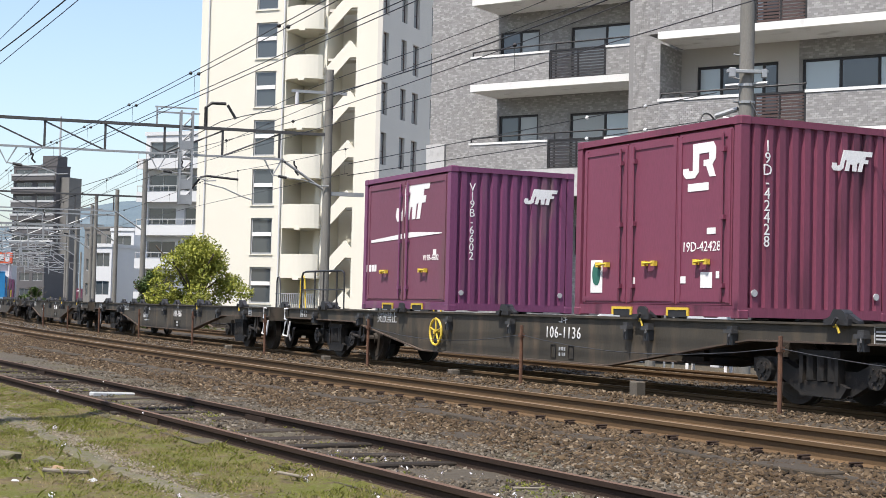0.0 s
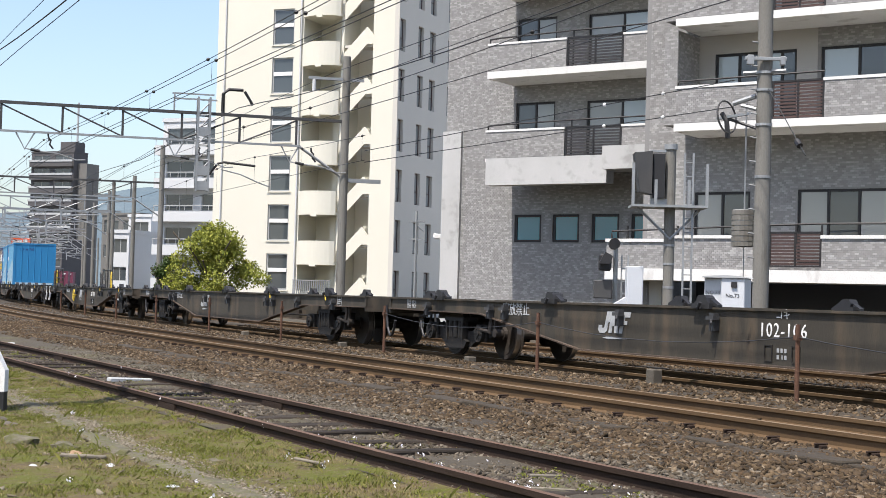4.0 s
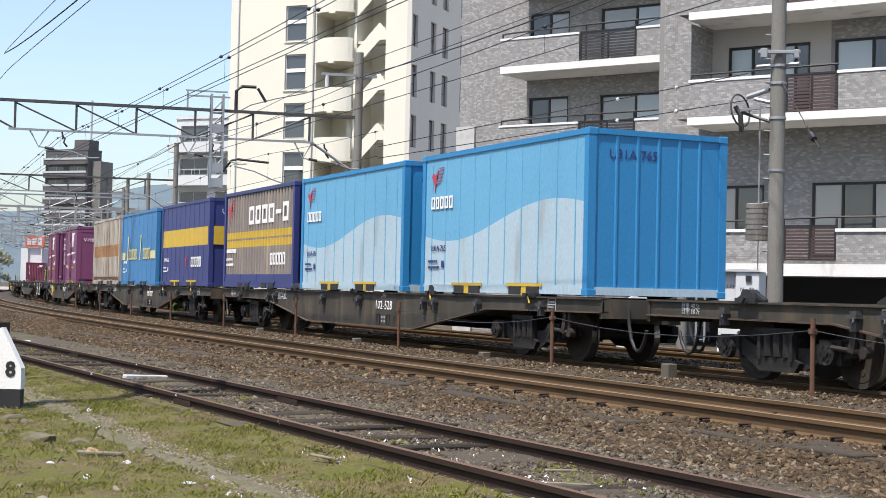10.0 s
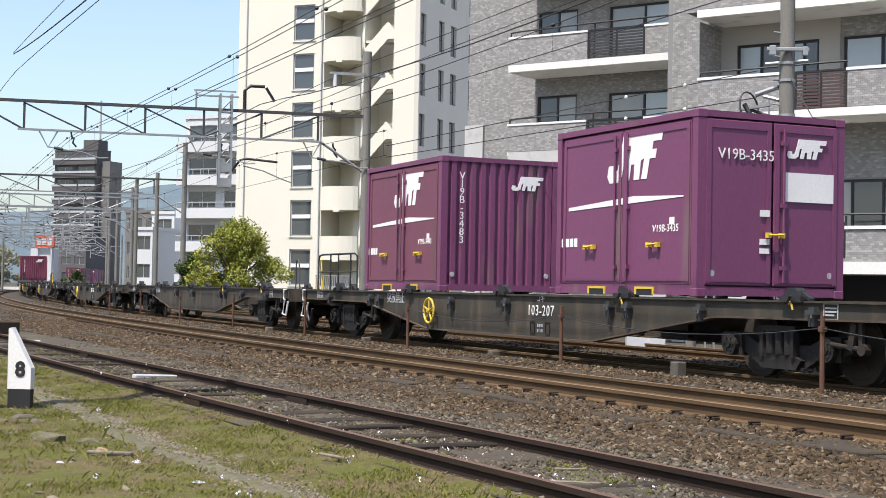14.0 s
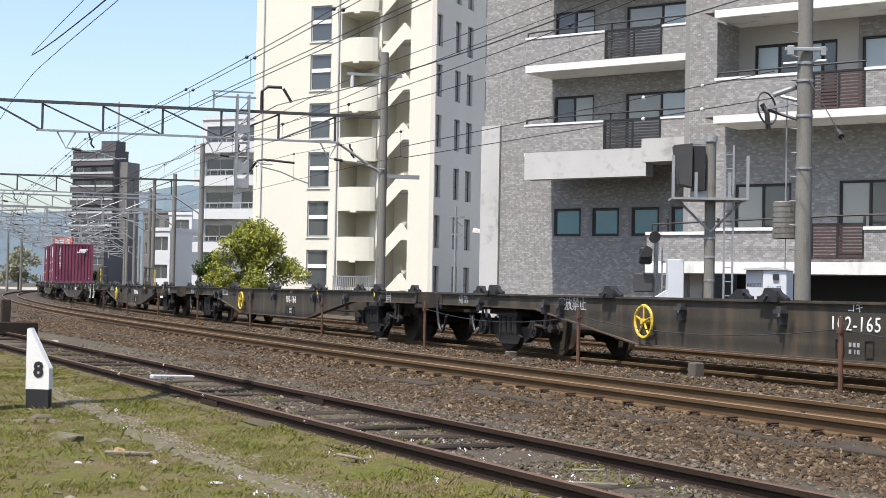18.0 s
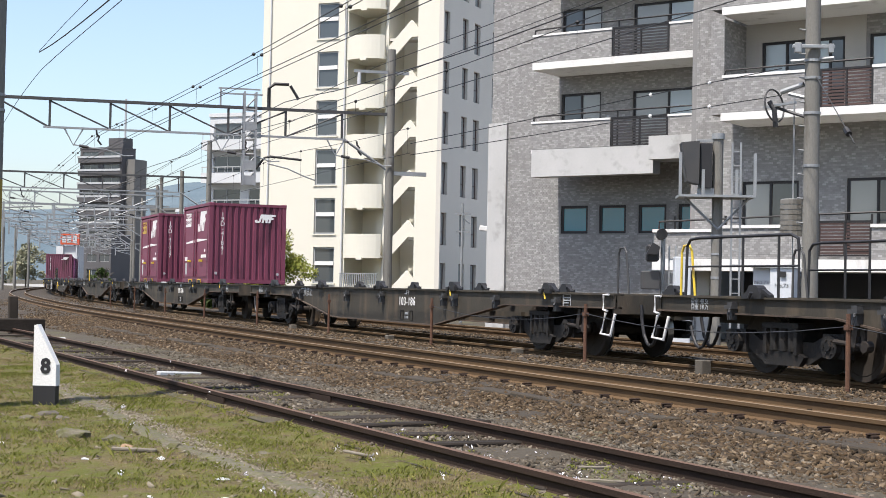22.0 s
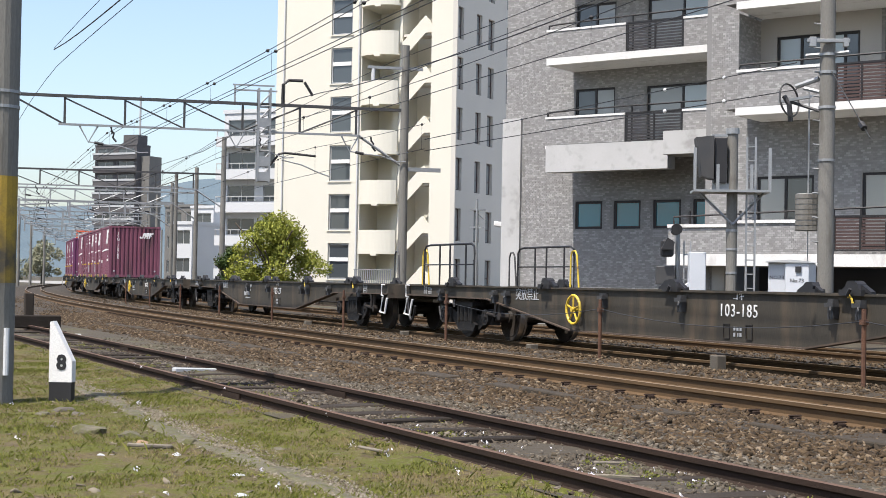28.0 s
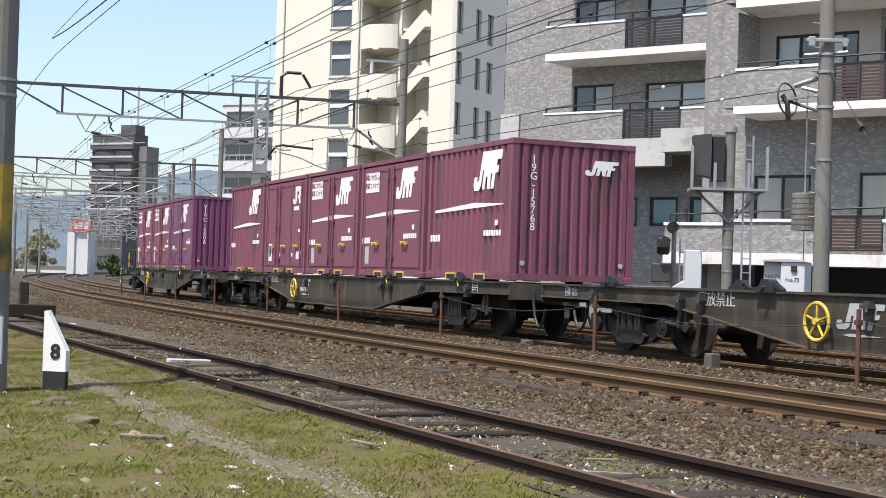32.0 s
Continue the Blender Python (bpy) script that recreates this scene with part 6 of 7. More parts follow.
# ---- greenery ----
def foliage(name, centres, count, leaf, material, parent, seed):
    """Small folded leaves in clumps round the centres (x, y, z, radius)."""
    r = np.random.RandomState(seed)
    verts, faces = [], []
    for i in range(count):
        cx, cy, cz, rad = centres[r.randint(len(centres))]
        d = r.normal(size=3)
        d /= np.linalg.norm(d)
        p = np.array((cx, cy, cz)) + d * rad * r.uniform(0.55, 1.08) * np.array((1, 1, 0.85))
        u = r.normal(size=3)
        u /= np.linalg.norm(u)
        w = np.cross(u, r.normal(size=3))
        w /= np.linalg.norm(w)
        s = leaf * r.uniform(0.6, 1.3)
        k = len(verts)
        verts += [p - u * s, p + w * s * 0.45 + np.cross(u, w) * s * 0.15, p + u * s, p - w * s * 0.45 + np.cross(u, w) * s * 0.15]
        faces.append((k, k + 1, k + 2, k + 3))
    me = bpy.data.meshes.new(name)
    me.from_pydata([tuple(v) for v in verts], [], faces)
    me.materials.append(material)
    return part(name, me, None, parent)


def tree(label, x, y, height, spread, leaves, leaf, material, seed, clumps=26, base=0.25, small=1.0):
    r = random.Random(seed)
    t = thing("tree", label, "tree", pose(x, y, -0.36))
    bm = bmesh.new()
    rod(bm, (0, 0, 0), (0.1, 0.05, height * 0.45), 0.14, 8, 0.09)
    tips = []
    for i in range(9):
        a = i * 2.4 + r.uniform(-0.3, 0.3)
        z0 = height * r.uniform(0.22, 0.45)
        tip = (math.cos(a) * spread * r.uniform(0.4, 0.8), math.sin(a) * spread * r.uniform(0.4, 0.8), height * r.uniform(0.55, 0.95))
        tube(bm, [(0.05, 0.03, z0), (tip[0] * 0.45, tip[1] * 0.45, (z0 + tip[2]) * 0.55), tip], 0.035, 5)
        tips.append(tip)
    part("trunk", bm, BARK, t)
    cs = []
    for i in range(clumps):
        f = r.uniform(base, 0.95)
        a, q = r.uniform(0, 6.28), spread * max(0.12, 1 - abs(f - 0.48) * 1.75) ** 0.6 * r.uniform(0.15, 1.0) * (0.82 + 0.32 * math.sin(a * 3 + seed) * math.cos(f * 7))
        cs.append((math.cos(a) * q, math.sin(a) * q, height * f, spread * r.uniform(0.12, 0.30) * small))
    foliage("crown", cs, leaves, leaf, material, t, seed)
    return t


tree("yellow-green leafy tree behind the train", -61.5, 19.35, 4.15, 2.6, 24000, 0.072, LEAF, 5, 95, 0.12, 0.8)
tree("dark green shrub beside the leafy tree", -64.2, 18.1, 2.75, 1.3, 7000, 0.075, LEAF_DARK, 9, 40, 0.15)
tree("pale spring tree beyond the curve", -235, 29.5, 4.5, 5.0, 3500, 0.25, LEAF_PALE, 12, 30, 0.2)
tree("pale spring tree beyond the curve", -280, 27, 5.5, 7.0, 3500, 0.3, LEAF_PALE, 13, 30, 0.2)
tree("pale spring tree beyond the curve", -250, 38, 7.5, 5.0, 3500, 0.25, LEAF_PALE, 14, 30, 0.2)
tree("small green bush at the foot of the far sign", -180, 36.5, 3.2, 2.0, 1500, 0.2, LEAF_DARK, 15, 14, 0.15)

# grass on the verge, bare along a worn gravel strip
def strip(x, y):
    return abs(y - 3.0 - 0.07 * noise.noise((x * 1.3, 0, 3))) < 0.16 + 0.10 * noise.noise((x * 0.9, 5, 0))


def blades(name, material, count, seed, tall, patch, sign, label):
    """Thin bent blades in patches, one mesh."""
    r = np.random.RandomState(seed)
    verts, faces = [], []
    for i in range(count):
        x = -4.5 - 27 * r.uniform() ** 1.5
        lo, hi = 0.095 * -x - 0.25, 3.60 + (x + 33) * SIDING_ANGLE
        y = r.uniform(lo, hi)
        n = noise.noise((x * patch, y * patch, 2.0)) * sign + 0.5 * noise.noise((x * patch * 4, y * patch * 4, 6.0))
        if n < 0.04 and r.uniform() < 0.93 or x > -18 and strip(x, y) and r.uniform() < 0.7:
            continue
        h, a = r.uniform(0.25, 1.0) * tall * (0.6 + 1.3 * max(0.0, n + 0.2)), r.uniform(0, 6.28)
        lean = r.uniform(0.3, 1.3) * h
        k = len(verts)
        g = -0.30 + 0.1 * (y + 14) / (hi + 14.04)
        g += max(0.0, y - hi + 0.30) * 0.12
        w = r.uniform(0.0013, 0.0034)
        c, s = math.cos(a), math.sin(a)
        verts += [(x - w * s, y + w * c, g - 0.006), (x + w * s, y - w * c, g - 0.006), (x + lean * 0.35 * c + w * 0.7 * s, y + lean * 0.35 * s - w * 0.7 * c, g + h * 0.6), (x + lean * c, y + lean * s, g + h)]
        faces += [(k, k + 1, k + 2), (k, k + 2, k + 3)]
    me = bpy.data.meshes.new(name)
    me.from_pydata(verts, [], faces)
    me.materials.append(material)
    return tagged(new(name, me), label, "grass", kind="stuff")


blades("grass_blades", GRASS, 170000, 3, 0.022, 1.3, 1.0, "short green grass blades on the verge")
blades("dry_grass", GRASS_DRY, 120000, 7, 0.018, 1.7, -1.0, "short dry straw-coloured grass on the verge")
blades("tall_weeds", GRASS, 3500, 12, 0.065, 1.6, 1.0, "scattered taller weed stalks on the verge")
r_ = np.random.RandomState(3)
weeds = []
for i in range(2600):
    u, side = 33 - 30 * r_.uniform(), r_.uniform(-0.95, 0.9)
    if noise.noise((u * 1.1, side * 2.0, 8)) > 0.12:
        weeds.append((*on_siding(u, side), -0.165))
foliage("siding_weeds", [(x, y, z, 0.035) for x, y, z in weeds], 16000, 0.011, GRASS, None, 31)
tagged(bpy.data.objects["siding_weeds"], "low green weeds growing between the siding rails", "weeds", kind="stuff")
verge_places = []
for _ in range(420):
    x = -5 - 22 * r_.uniform() ** 1.2
    verge_places.append((x, r_.uniform(0.3, 3.5), -0.215))
scatter("verge_stones", verge_places, GRAVEL, "pale stones lying in the grass", "stones", 0.028, 0.5, 6)
edge_places = []
while len(edge_places) < 8500:
    x, y = -6.6 - 11.4 * r_.uniform(), 3.0 + r_.normal(0, 0.17)
    if strip(x, y) and noise.noise((x * 1.7, y * 3.0, 9)) > -0.22 or r_.uniform() < 0.25:
        edge_places.append((x, y, -0.204))
scatter("gravel_edge", edge_places, GRAVEL, "worn strip of pale fine gravel along the verge", "gravel", 0.011, 0.6, 16)


# kerb-like ribbon of worn gravel along the verge
KERB_X = [-24.0, -20.0, -17.5, -15.9, -14.2, -12.75, -11.6, -10.8, -10.0, -9.1, -8.2, -6.5, -4.5]
KERB_Y = [2.70, 2.86, 2.98, 3.04, 3.03, 2.93, 2.91, 2.92, 2.97, 3.01, 3.04, 3.08, 3.12]
kerb_x = [-17.4 + 0.1 * i for i in range(129)]
for name, lo, hi in (("kerb_top", -0.10, 0.07), ("kerb_side", -0.17, -0.10)):
    a = [(x, float(np.interp(x, KERB_X, KERB_Y)) + lo + 0.04 * noise.noise((x * 2.1, 4, 0)), -0.216 + (0.0 if name == "kerb_side" else 0.028) + 0.01 * noise.noise((x * 3, 1, 0))) for x in kerb_x]
    b = [(x, float(np.interp(x, KERB_X, KERB_Y)) + hi + 0.04 * noise.noise((x * (2.1 if name == "kerb_side" else 1.7), 4 if name == "kerb_side" else 9, 0)), -0.216 + (0.028 if name == "kerb_side" else 0.008) + 0.01 * noise.noise((x * 3, 1, 0))) for x in kerb_x]
    sheet(name, KERB, a, b, 4, "worn flush ribbon of pale concrete and gravel in the grass", "kerb", 0.012, 3)

# single stones and litter lying in the grass
rng = random.Random(77)
for x, y, size, tone in ((-13.57, 2.10, 0.08, KERB), (-13.85, 2.34, 0.13, SLEEPER), (-13.4, 2.38, 0.09, SLEEPER), (-11.94, 2.21, 0.17, KERB), (-11.5, 2.46, 0.12, KERB), (-11.03, 2.45, 0.08, BRICKBIT), (-10.26, 2.53, 0.05, PALEGREY), (-9.06, 2.64, 0.06, PALEGREY),
                         (-10.35, 3.31, 0.07, KERB), (-9.67, 4.13, 0.06, BRICKBIT), (-10.94, 2.78, 0.11, KERB), (-10.4, 2.02, 0.04, PALEGREY), (-8.22, 2.41, 0.05, PALEGREY), (-9.95, 3.63, 0.05, KERB), (-11.21, 3.3, 0.05, KERB), (-12.4, 2.0, 0.06, SLEEPER)):
    st = thing("stone", "rough broken stone lying in the verge grass", "stone", pose(x, y, -0.215, 0, 0, rng.uniform(0, 360)), "stones in the grass")
    bm = bmesh.new()
    bmesh.ops.create_icosphere(bm, subdivisions=2, radius=1.0)
    q = rng.uniform(0, 50)
    for v in bm.verts:
        k = 1 + 0.45 * noise.noise((v.co.x * 1.4 + q, v.co.y * 1.4, v.co.z * 1.4))
        v.co = Vector((v.co.x * size * k, v.co.y * size * 0.7 * k, v.co.z * size * 0.42 * k))
    part("lump", bm, tone, st)
stick = thing("timber_scrap", "weathered splinter of timber lying in the grass", "timber scrap", pose(-10.7, 2.43, -0.20, 0, 2, 70))
part("splinter", rounded(boxes((-0.16, 0.17, -0.025, 0.02, 0.0, 0.025)), 0.006), TIMBERPALE, stick)
for u, side, turn, length in ((25.0, -0.05, 65, 0.20), (24.4, 0.30, 84, 0.12), (23.2, -0.95, 20, 0.15)):
    stick = thing("timber_scrap", "pale split piece of rotten sleeper timber", "timber scrap", pose(*on_siding(u, side), -0.165, 0, 2, turn))
    part("splinter", rounded(boxes((-length, length, -0.014, 0.016, 0.0, 0.018)), 0.005), TIMBERPALE, stick)

# low broad weeds and petals
weed_spots = []
while len(weed_spots) < 1500:
    x = -5.5 - 15 * r_.uniform() ** 1.3
    y = r_.uniform(0.4, 3.6 + (x + 33) * SIDING_ANGLE)
    if noise.noise((x * 0.9, y * 1.4, 21)) > -0.05:
        weed_spots.append((x, y, -0.205, 0.022 + 0.02 * r_.uniform()))
foliage("verge_weeds", weed_spots, 30000, 0.010, GRASS, None, 41)
tagged(bpy.data.objects["verge_weeds"], "low broad-leaved weeds in the verge", "weeds", kind="stuff")
petal_spots = []
while len(petal_spots) < 46:
    u, side = r_.normal(25.2, 1.5), r_.uniform(-0.95, 0.55)
    petal_spots.append((*on_siding(u, side), -0.165 + (0.10 if abs(side + 0.566) < 0.08 else 0.0), 0.035))
for k in range(26):
    petal_spots.append((*on_siding(r_.uniform(12, 28), -0.566 + r_.choice((0.0, 1.132)) + r_.uniform(-0.06, 0.06)), -0.07, 0.02))
for k in range(14):
    petal_spots.append((-6 - 9 * r_.uniform(), r_.uniform(1.2, 3.4), -0.18, 0.02))
foliage("fallen_petals", petal_spots, 620, 0.011, PETAL, None, 43)
tagged(bpy.data.objects["fallen_petals"], "small white and lilac flower heads and petals", "petals", kind="stuff")


# ---- trackside things ----
def concrete_pole(label, x, y, z0, h, r0, r1, group=""):
    t = thing("utility_pole", label, "pole", pose(x, y, z0), group)
    part("shaft", rod(bmesh.new(), (0, 0, 0), (0, 0, h), r0, 20, r1), POLE, t)
    return t


near_pole = concrete_pole("weathered concrete pole with a yellow and black band", -14.93, 1.84, -0.36, 9.5, 0.185, 0.165)
part("warning_band", rod(bmesh.new(), (0, 0, 1.33), (0, 0, 2.38), 0.184, 20, 0.182), surface("worn_yellow_black_band", (0.36, 0.24, 0.035), (0.09, 0.075, 0.05), 2.2, 0.8, bump=0.1, spread=0.15), near_pole, "worn yellow and black warning band")
for z in (3.05, 3.20):
    part("steel_band", rod(bmesh.new(), (0, 0, z), (0, 0, z + 0.03), 0.186, 20), GALV, near_pole)
part("name_plate", boxes((-0.06, 0.06, -0.20, -0.18, 3.12, 3.3)), PALEGREY, near_pole, "small pale number plate on the pole", pose(0, 0, 0, 0, 0, 55))
part("conduit", rod(bmesh.new(), (0, -0.205, 0.43), (0, -0.205, 0.89), 0.028, 8), OFFWHITE, near_pole, "short white cable guard", pose(0, 0, 0, 0, 0, 114))

marker = thing("track_marker", "white wedge-topped marker post with a black 8", "marker post", pose(-14.95, 2.51, -0.275, 0, 0, 58))
part("post", slab(bmesh.new(), [(-0.13, 0.26), (0.11, 0.26), (0.11, 0.47), (-0.10, 0.87), (-0.13, 0.86)], "y", -0.05, 0.05), WHITE, marker, "white painted wedge")
part("foot", boxes((-0.125, 0.105, -0.048, 0.048, -0.1, 0.26)), BLACK, marker, "black painted foot")
part("number", lettering("8", 0.15, 1, 1, 0.008), BLACK, marker, "black figure 8", near_face(0.0, -0.053, 0.45))

stop = thing("buffer_stop", "low dark timber buffer beam ending the siding", "buffer stop", pose(-33.35, 4.5, -0.3, 0, 0, math.degrees(SIDING_ANGLE)))
part("beam", rounded(boxes((-0.15, 0.15, -1.0, 1.0, 0.18, 0.46)), 0.02), TIMBER, stop, "dark timber beam")
part("stub_post", rounded(boxes((-0.9, -0.72, 0.35, 0.55, 0.0, 0.95)), 0.02), TIMBER, stop, "weathered stub post")
for y in (-0.566, 0.566):
    part("bracket", boxes((-0.25, 0.35, y - 0.06, y + 0.06, 0.0, 0.22)), OLDRAIL, stop)
flag = thing("concrete_strip", "pale broken concrete strip lying across the siding", "debris", pose(*on_siding(14.2, 0.35), -0.16, 0, 2, 100))
part("strip", rounded(boxes((-0.38, 0.38, -0.06, 0.07, -0.03, 0.03)), 0.012), PALEGREY, flag)
rag = thing("white_stone", "white painted stone beside the siding rail", "stone", pose(*on_siding(3.4, 0.9), -0.2))
part("lump", slab(bmesh.new(), [(-0.11, 0), (0.09, 0), (0.12, 0.05), (0.03, 0.10), (-0.07, 0.08)], "y", -0.06, 0.06), PALEGREY, rag)

# rope posts between the tracks
bm = bmesh.new()
rod(bm, (0, 0, -0.15), (0, 0, 0.84), 0.028, 8)
box(bm, -0.035, 0.035, -0.035, 0.035, 0.66, 0.72)
post_mesh = finish(bm, "post")
post_mesh.materials.append(RUST)
POSTS = [-1.2, -7.05, -12.9, -18.8, -24.6, -30.5, -36.4, -42.4, -48.4, -54.6, -61.0]
tops = []
for s in POSTS:
    x, y, a = on_line(s, -1.64)
    p = thing("rope_post", "thin rusty post with a sagging rope between tracks", "post", pose(x, y, 0), "rope posts")
    part("post_shaft", post_mesh, None, p)
    tops.append((x, y, 0.70))
bm = bmesh.new()
for a, b in zip(tops, tops[1:]):
    if tops.index(a) in (1, 2, 3):
        tube(bm, [tuple(a[i] * (1 - f) + b[i] * f - (0.16 * 4 * f * (1 - f) if i == 2 else 0) for i in range(3)) for f in (0, 0.15, 0.3, 0.45, 0.6, 0.75, 0.9, 1)], 0.006, 5)
tagged(part("sagging_rope", bm, WIRE), "thin grey rope sagging between rusty posts", "rope")
for s in (-3.2, -10.45, -16.0, -21.4, -27.2, -33.8):
    x, y, a = on_line(s, -1.45)
    k = thing("concrete_stub", "short square concrete stub in the ballast", "stub", pose(x, y, -0.1, 0, 0, math.degrees(a)), "concrete stubs")
    part("stub", rounded(boxes((-0.085, 0.085, -0.075, 0.075, -0.1, 0.26 if s in (-16.0, -10.45) else 0.16)), 0.012), SLEEPER, k)


# ---- overhead line ----
def truss(label, x0, y0, x1, y1, top, depth, pole_h, bays, left_pole=True, colour=DARKSTEEL):
    """A lattice beam across the tracks from (x0, y0) to the pole at (x1, y1)."""
    L = math.hypot(x1 - x0, y1 - y0)
    t = thing("overhead_gantry", label, "gantry", pose(x0, y0, 0, 0, 0, math.degrees(math.atan2(y1 - y0, x1 - x0))))
    part("far_pole", rod(bmesh.new(), (L, 0, -0.36), (L, 0, pole_h), 0.17, 14, 0.14), POLE, t, "round concrete mast")
    if left_pole:
        part("near_pole", rod(bmesh.new(), (0, 0, -0.36), (0, 0, top + 0.4), 0.17, 14, 0.14), POLE, t, "round concrete mast")
    part("top_chord", boxes((0, L, -0.06, 0.06, top - 0.10, top)), colour, t, "dark top chord")
    part("bottom_chord", boxes((1.6, L - 1.6, -0.04, 0.04, top - depth, top - depth + 0.07)), GALV, t)
    n = bays
    p = (L - 3.55) / n
    for i in range(n + 1):
        x = 1.8 + i * p
        part("upright", boxes((x - 0.04, x + 0.04, -0.03, 0.03, top - depth + 0.07, top - 0.1)), colour, t)
    for i in range(n):
        x = 1.8 + i * p
        up = i < n / 2 - 0.4
        part("diagonal", rod(bmesh.new(), (x if up else x + p, 0, top - 0.12), (x + p if up else x, 0, top - depth + 0.05), 0.03, 5), colour, t)
    part("diagonal", rod(bmesh.new(), (0.05, 0, top - 0.1), (1.8, 0, top - depth + 0.03), 0.035, 5), colour, t)
    part("strut", rod(bmesh.new(), (L - 1.65, 0, top - depth + 0.03), (L, 0, top - depth - 1.05), 0.05, 6), GALV, t, "slanting pale strut")
    return t


def hanger(gantry, x, top, depth):
    """A cantilever that carries a contact line under the beam."""
    low = top - depth
    for dx in (0.75,):
        part("hanging_insulator", tube(bmesh.new(), [(x + dx, 0, low), (x + dx + 0.02, 0, low - 0.14), (x + dx + 0.10, 0, low - 0.22), (x + dx + 0.06, 0, low - 0.36), (x + dx + 0.18, 0, low - 0.5)], 0.035, 6), BLACK, gantry, "dark hanging insulator")
    h = part("line_hanger", tube(bmesh.new(), [(x - 0.3, 0, top - depth), (x, 0, top - depth - 0.55), (x + 0.3, 0, top - depth)], 0.03, 5), GALV, gantry)
    part("registration_arm", tube(bmesh.new(), [(x, 0, top - depth - 0.53), (x + 0.6, -0.05, top - depth - 0.62), (x + 1.1, -0.1, top - depth - 0.66), (x + 1.7, -0.15, top - depth - 0.86), (x + 2.0, -0.2, top - depth - 0.84)], 0.022, 5), GALV, h)
    part("insulator", rod(bmesh.new(), (x + 0.2, -0.02, top - depth - 0.56), (x + 0.5, -0.05, top - depth - 0.61), 0.05, 8), BLACK, h)


g1 = truss("steel lattice gantry over the tracks on concrete masts", -50.8, 6.55, -48.09, 19.84, 7.22, 1.05, 9.5, 5)
for x in (2.6, 7.6, 11.6):
    hanger(g1, x, 7.22, 1.05)
part("top_bracket", tube(bmesh.new(), [(9.2, 0, 7.2), (9.2, 0, 7.9), (9.4, 0, 8.06), (9.9, 0, 8.06)], 0.06, 6), BLACK, g1, "hooked bracket on the beam")
part("bracket_insulator", rod(bmesh.new(), (9.95, 0, 8.02), (10.25, 0, 7.55), 0.05, 8), BLACK, g1)
part("cross_arm", boxes((12.2, 14.2, -0.05, 0.05, 8.62, 8.72)), GALV, g1)
for x in (12.4, 13.6):
    part("arm_insulator", rod(bmesh.new(), (x, 0, 8.2), (x, 0, 8.62), 0.07, 8), OFFWHITE, g1)
part("arm", boxes((13.6, 14.9, -0.06, 0.06, 5.0, 5.14)), GALV, g1, "pale steel arm at the strut")
g2 = truss("farther steel lattice gantry over the tracks", -87.0, 9.0, -83.86, 23.1, 7.25, 1.0, 9.4, 5)
for x in (3, 8):
    hanger(g2, x, 7.25, 1.0)
for s in (-104, -122, -141, -160, -180, -200, -245):
    xa, ya, a = on_line(s, -6.0)
    xb, yb, a = on_line(s, 7.6)
    far = truss("distant steel gantry over the curving tracks", xa, ya, xb, yb, 7.2, 0.9, 9.0, 6, True, GALV)
    for x in (2.6, 6.0, 9.8):
        hanger(far, x, 7.2, 0.9)
        part("pipe_arm", rod(rod(bmesh.new(), (x - 1.2, 0, 5.95), (x + 1.4, -0.3, 6.1), 0.05, 5), (x - 1.2, 0, 5.95), (x + 1.3, -0.3, 5.35), 0.045, 5), GALV, far, "pale steel pipe arm holding the wires")
        part("arm_drop", boxes((x - 1.27, x - 1.13, -0.07, 0.07, 5.2, 6.4)), GALV, far)
mid = concrete_pole("slim concrete mast behind the train", -108.7, 26.3, -0.36, 9.4, 0.16, 0.13)
part("arm", boxes((-0.06, 0.06, -1.6, 0.6, 7.0, 7.12), (-0.05, 0.05, -1.2, 0.5, 8.2, 8.3)), GALV, mid)
bm = bmesh.new()
for sx in (-0.20, 0.20):
    for sy in (-0.20, 0.20):
        box(bm, 8.55 + sx - 0.035, 8.55 + sx + 0.035, sy - 0.035, sy + 0.035, 4.45, 7.72)
for i in range(6):
    z = 4.5 + i * 0.52
    for a, b in (((8.35, -0.2), (8.75, -0.2)), ((8.75, -0.2), (8.75, 0.2)), ((8.35, 0.2), (8.75, 0.2))):
        rod(bm, (*a, z), (*b, z + 0.45), 0.022, 4)
        rod(bm, (*a, z), (*b, z), 0.022, 4)
for z in (4.47, 5.0, 6.35):
    box(bm, 8.33, 8.77, -0.22, -0.2, z, z + 0.32)
part("drop_frame", bm, GALV, g1, "pale lattice drop frame hung from the beam")
part("drop_crossbar", boxes((7.5, 9.0, -0.04, 0.04, 7.62, 7.67), (7.45, 8.9, -0.03, 0.03, 7.80, 7.85), (7.5, 7.56, -0.03, 0.03, 7.22, 7.80)), GALV, g1, "thin frame over the beam")
part("drop_arm", tube(bmesh.new(), [(8.75, 0, 5.0), (9.1, 0, 5.45), (9.3, 0, 5.5), (10.4, 0, 5.42)], 0.045, 6), BLACK, g1, "black registration arm")
part("drop_arm", tube(bmesh.new(), [(9.2, 0, 5.25), (9.9, 0, 5.1), (10.5, 0, 4.85), (10.9, 0, 4.72)], 0.025, 6), GALV, g1)


def line_wire(side, height, s0, s1, r, label="thin dark overhead wire along the tracks"):
    """A wire beside or over the line; height gives z by the way along it."""
    pts = []
    n = max(4, int(abs(s1 - s0) / 3))
    for i in range(n + 1):
        s = s0 + (s1 - s0) * i / n
        x, y, a = on_line(s, side)
        pts.append((x, y, height(s)))
    return tagged(part("overhead_wire", tube(bmesh.new(), pts, r, 5), WIRE), label, "wire", "overhead wires")


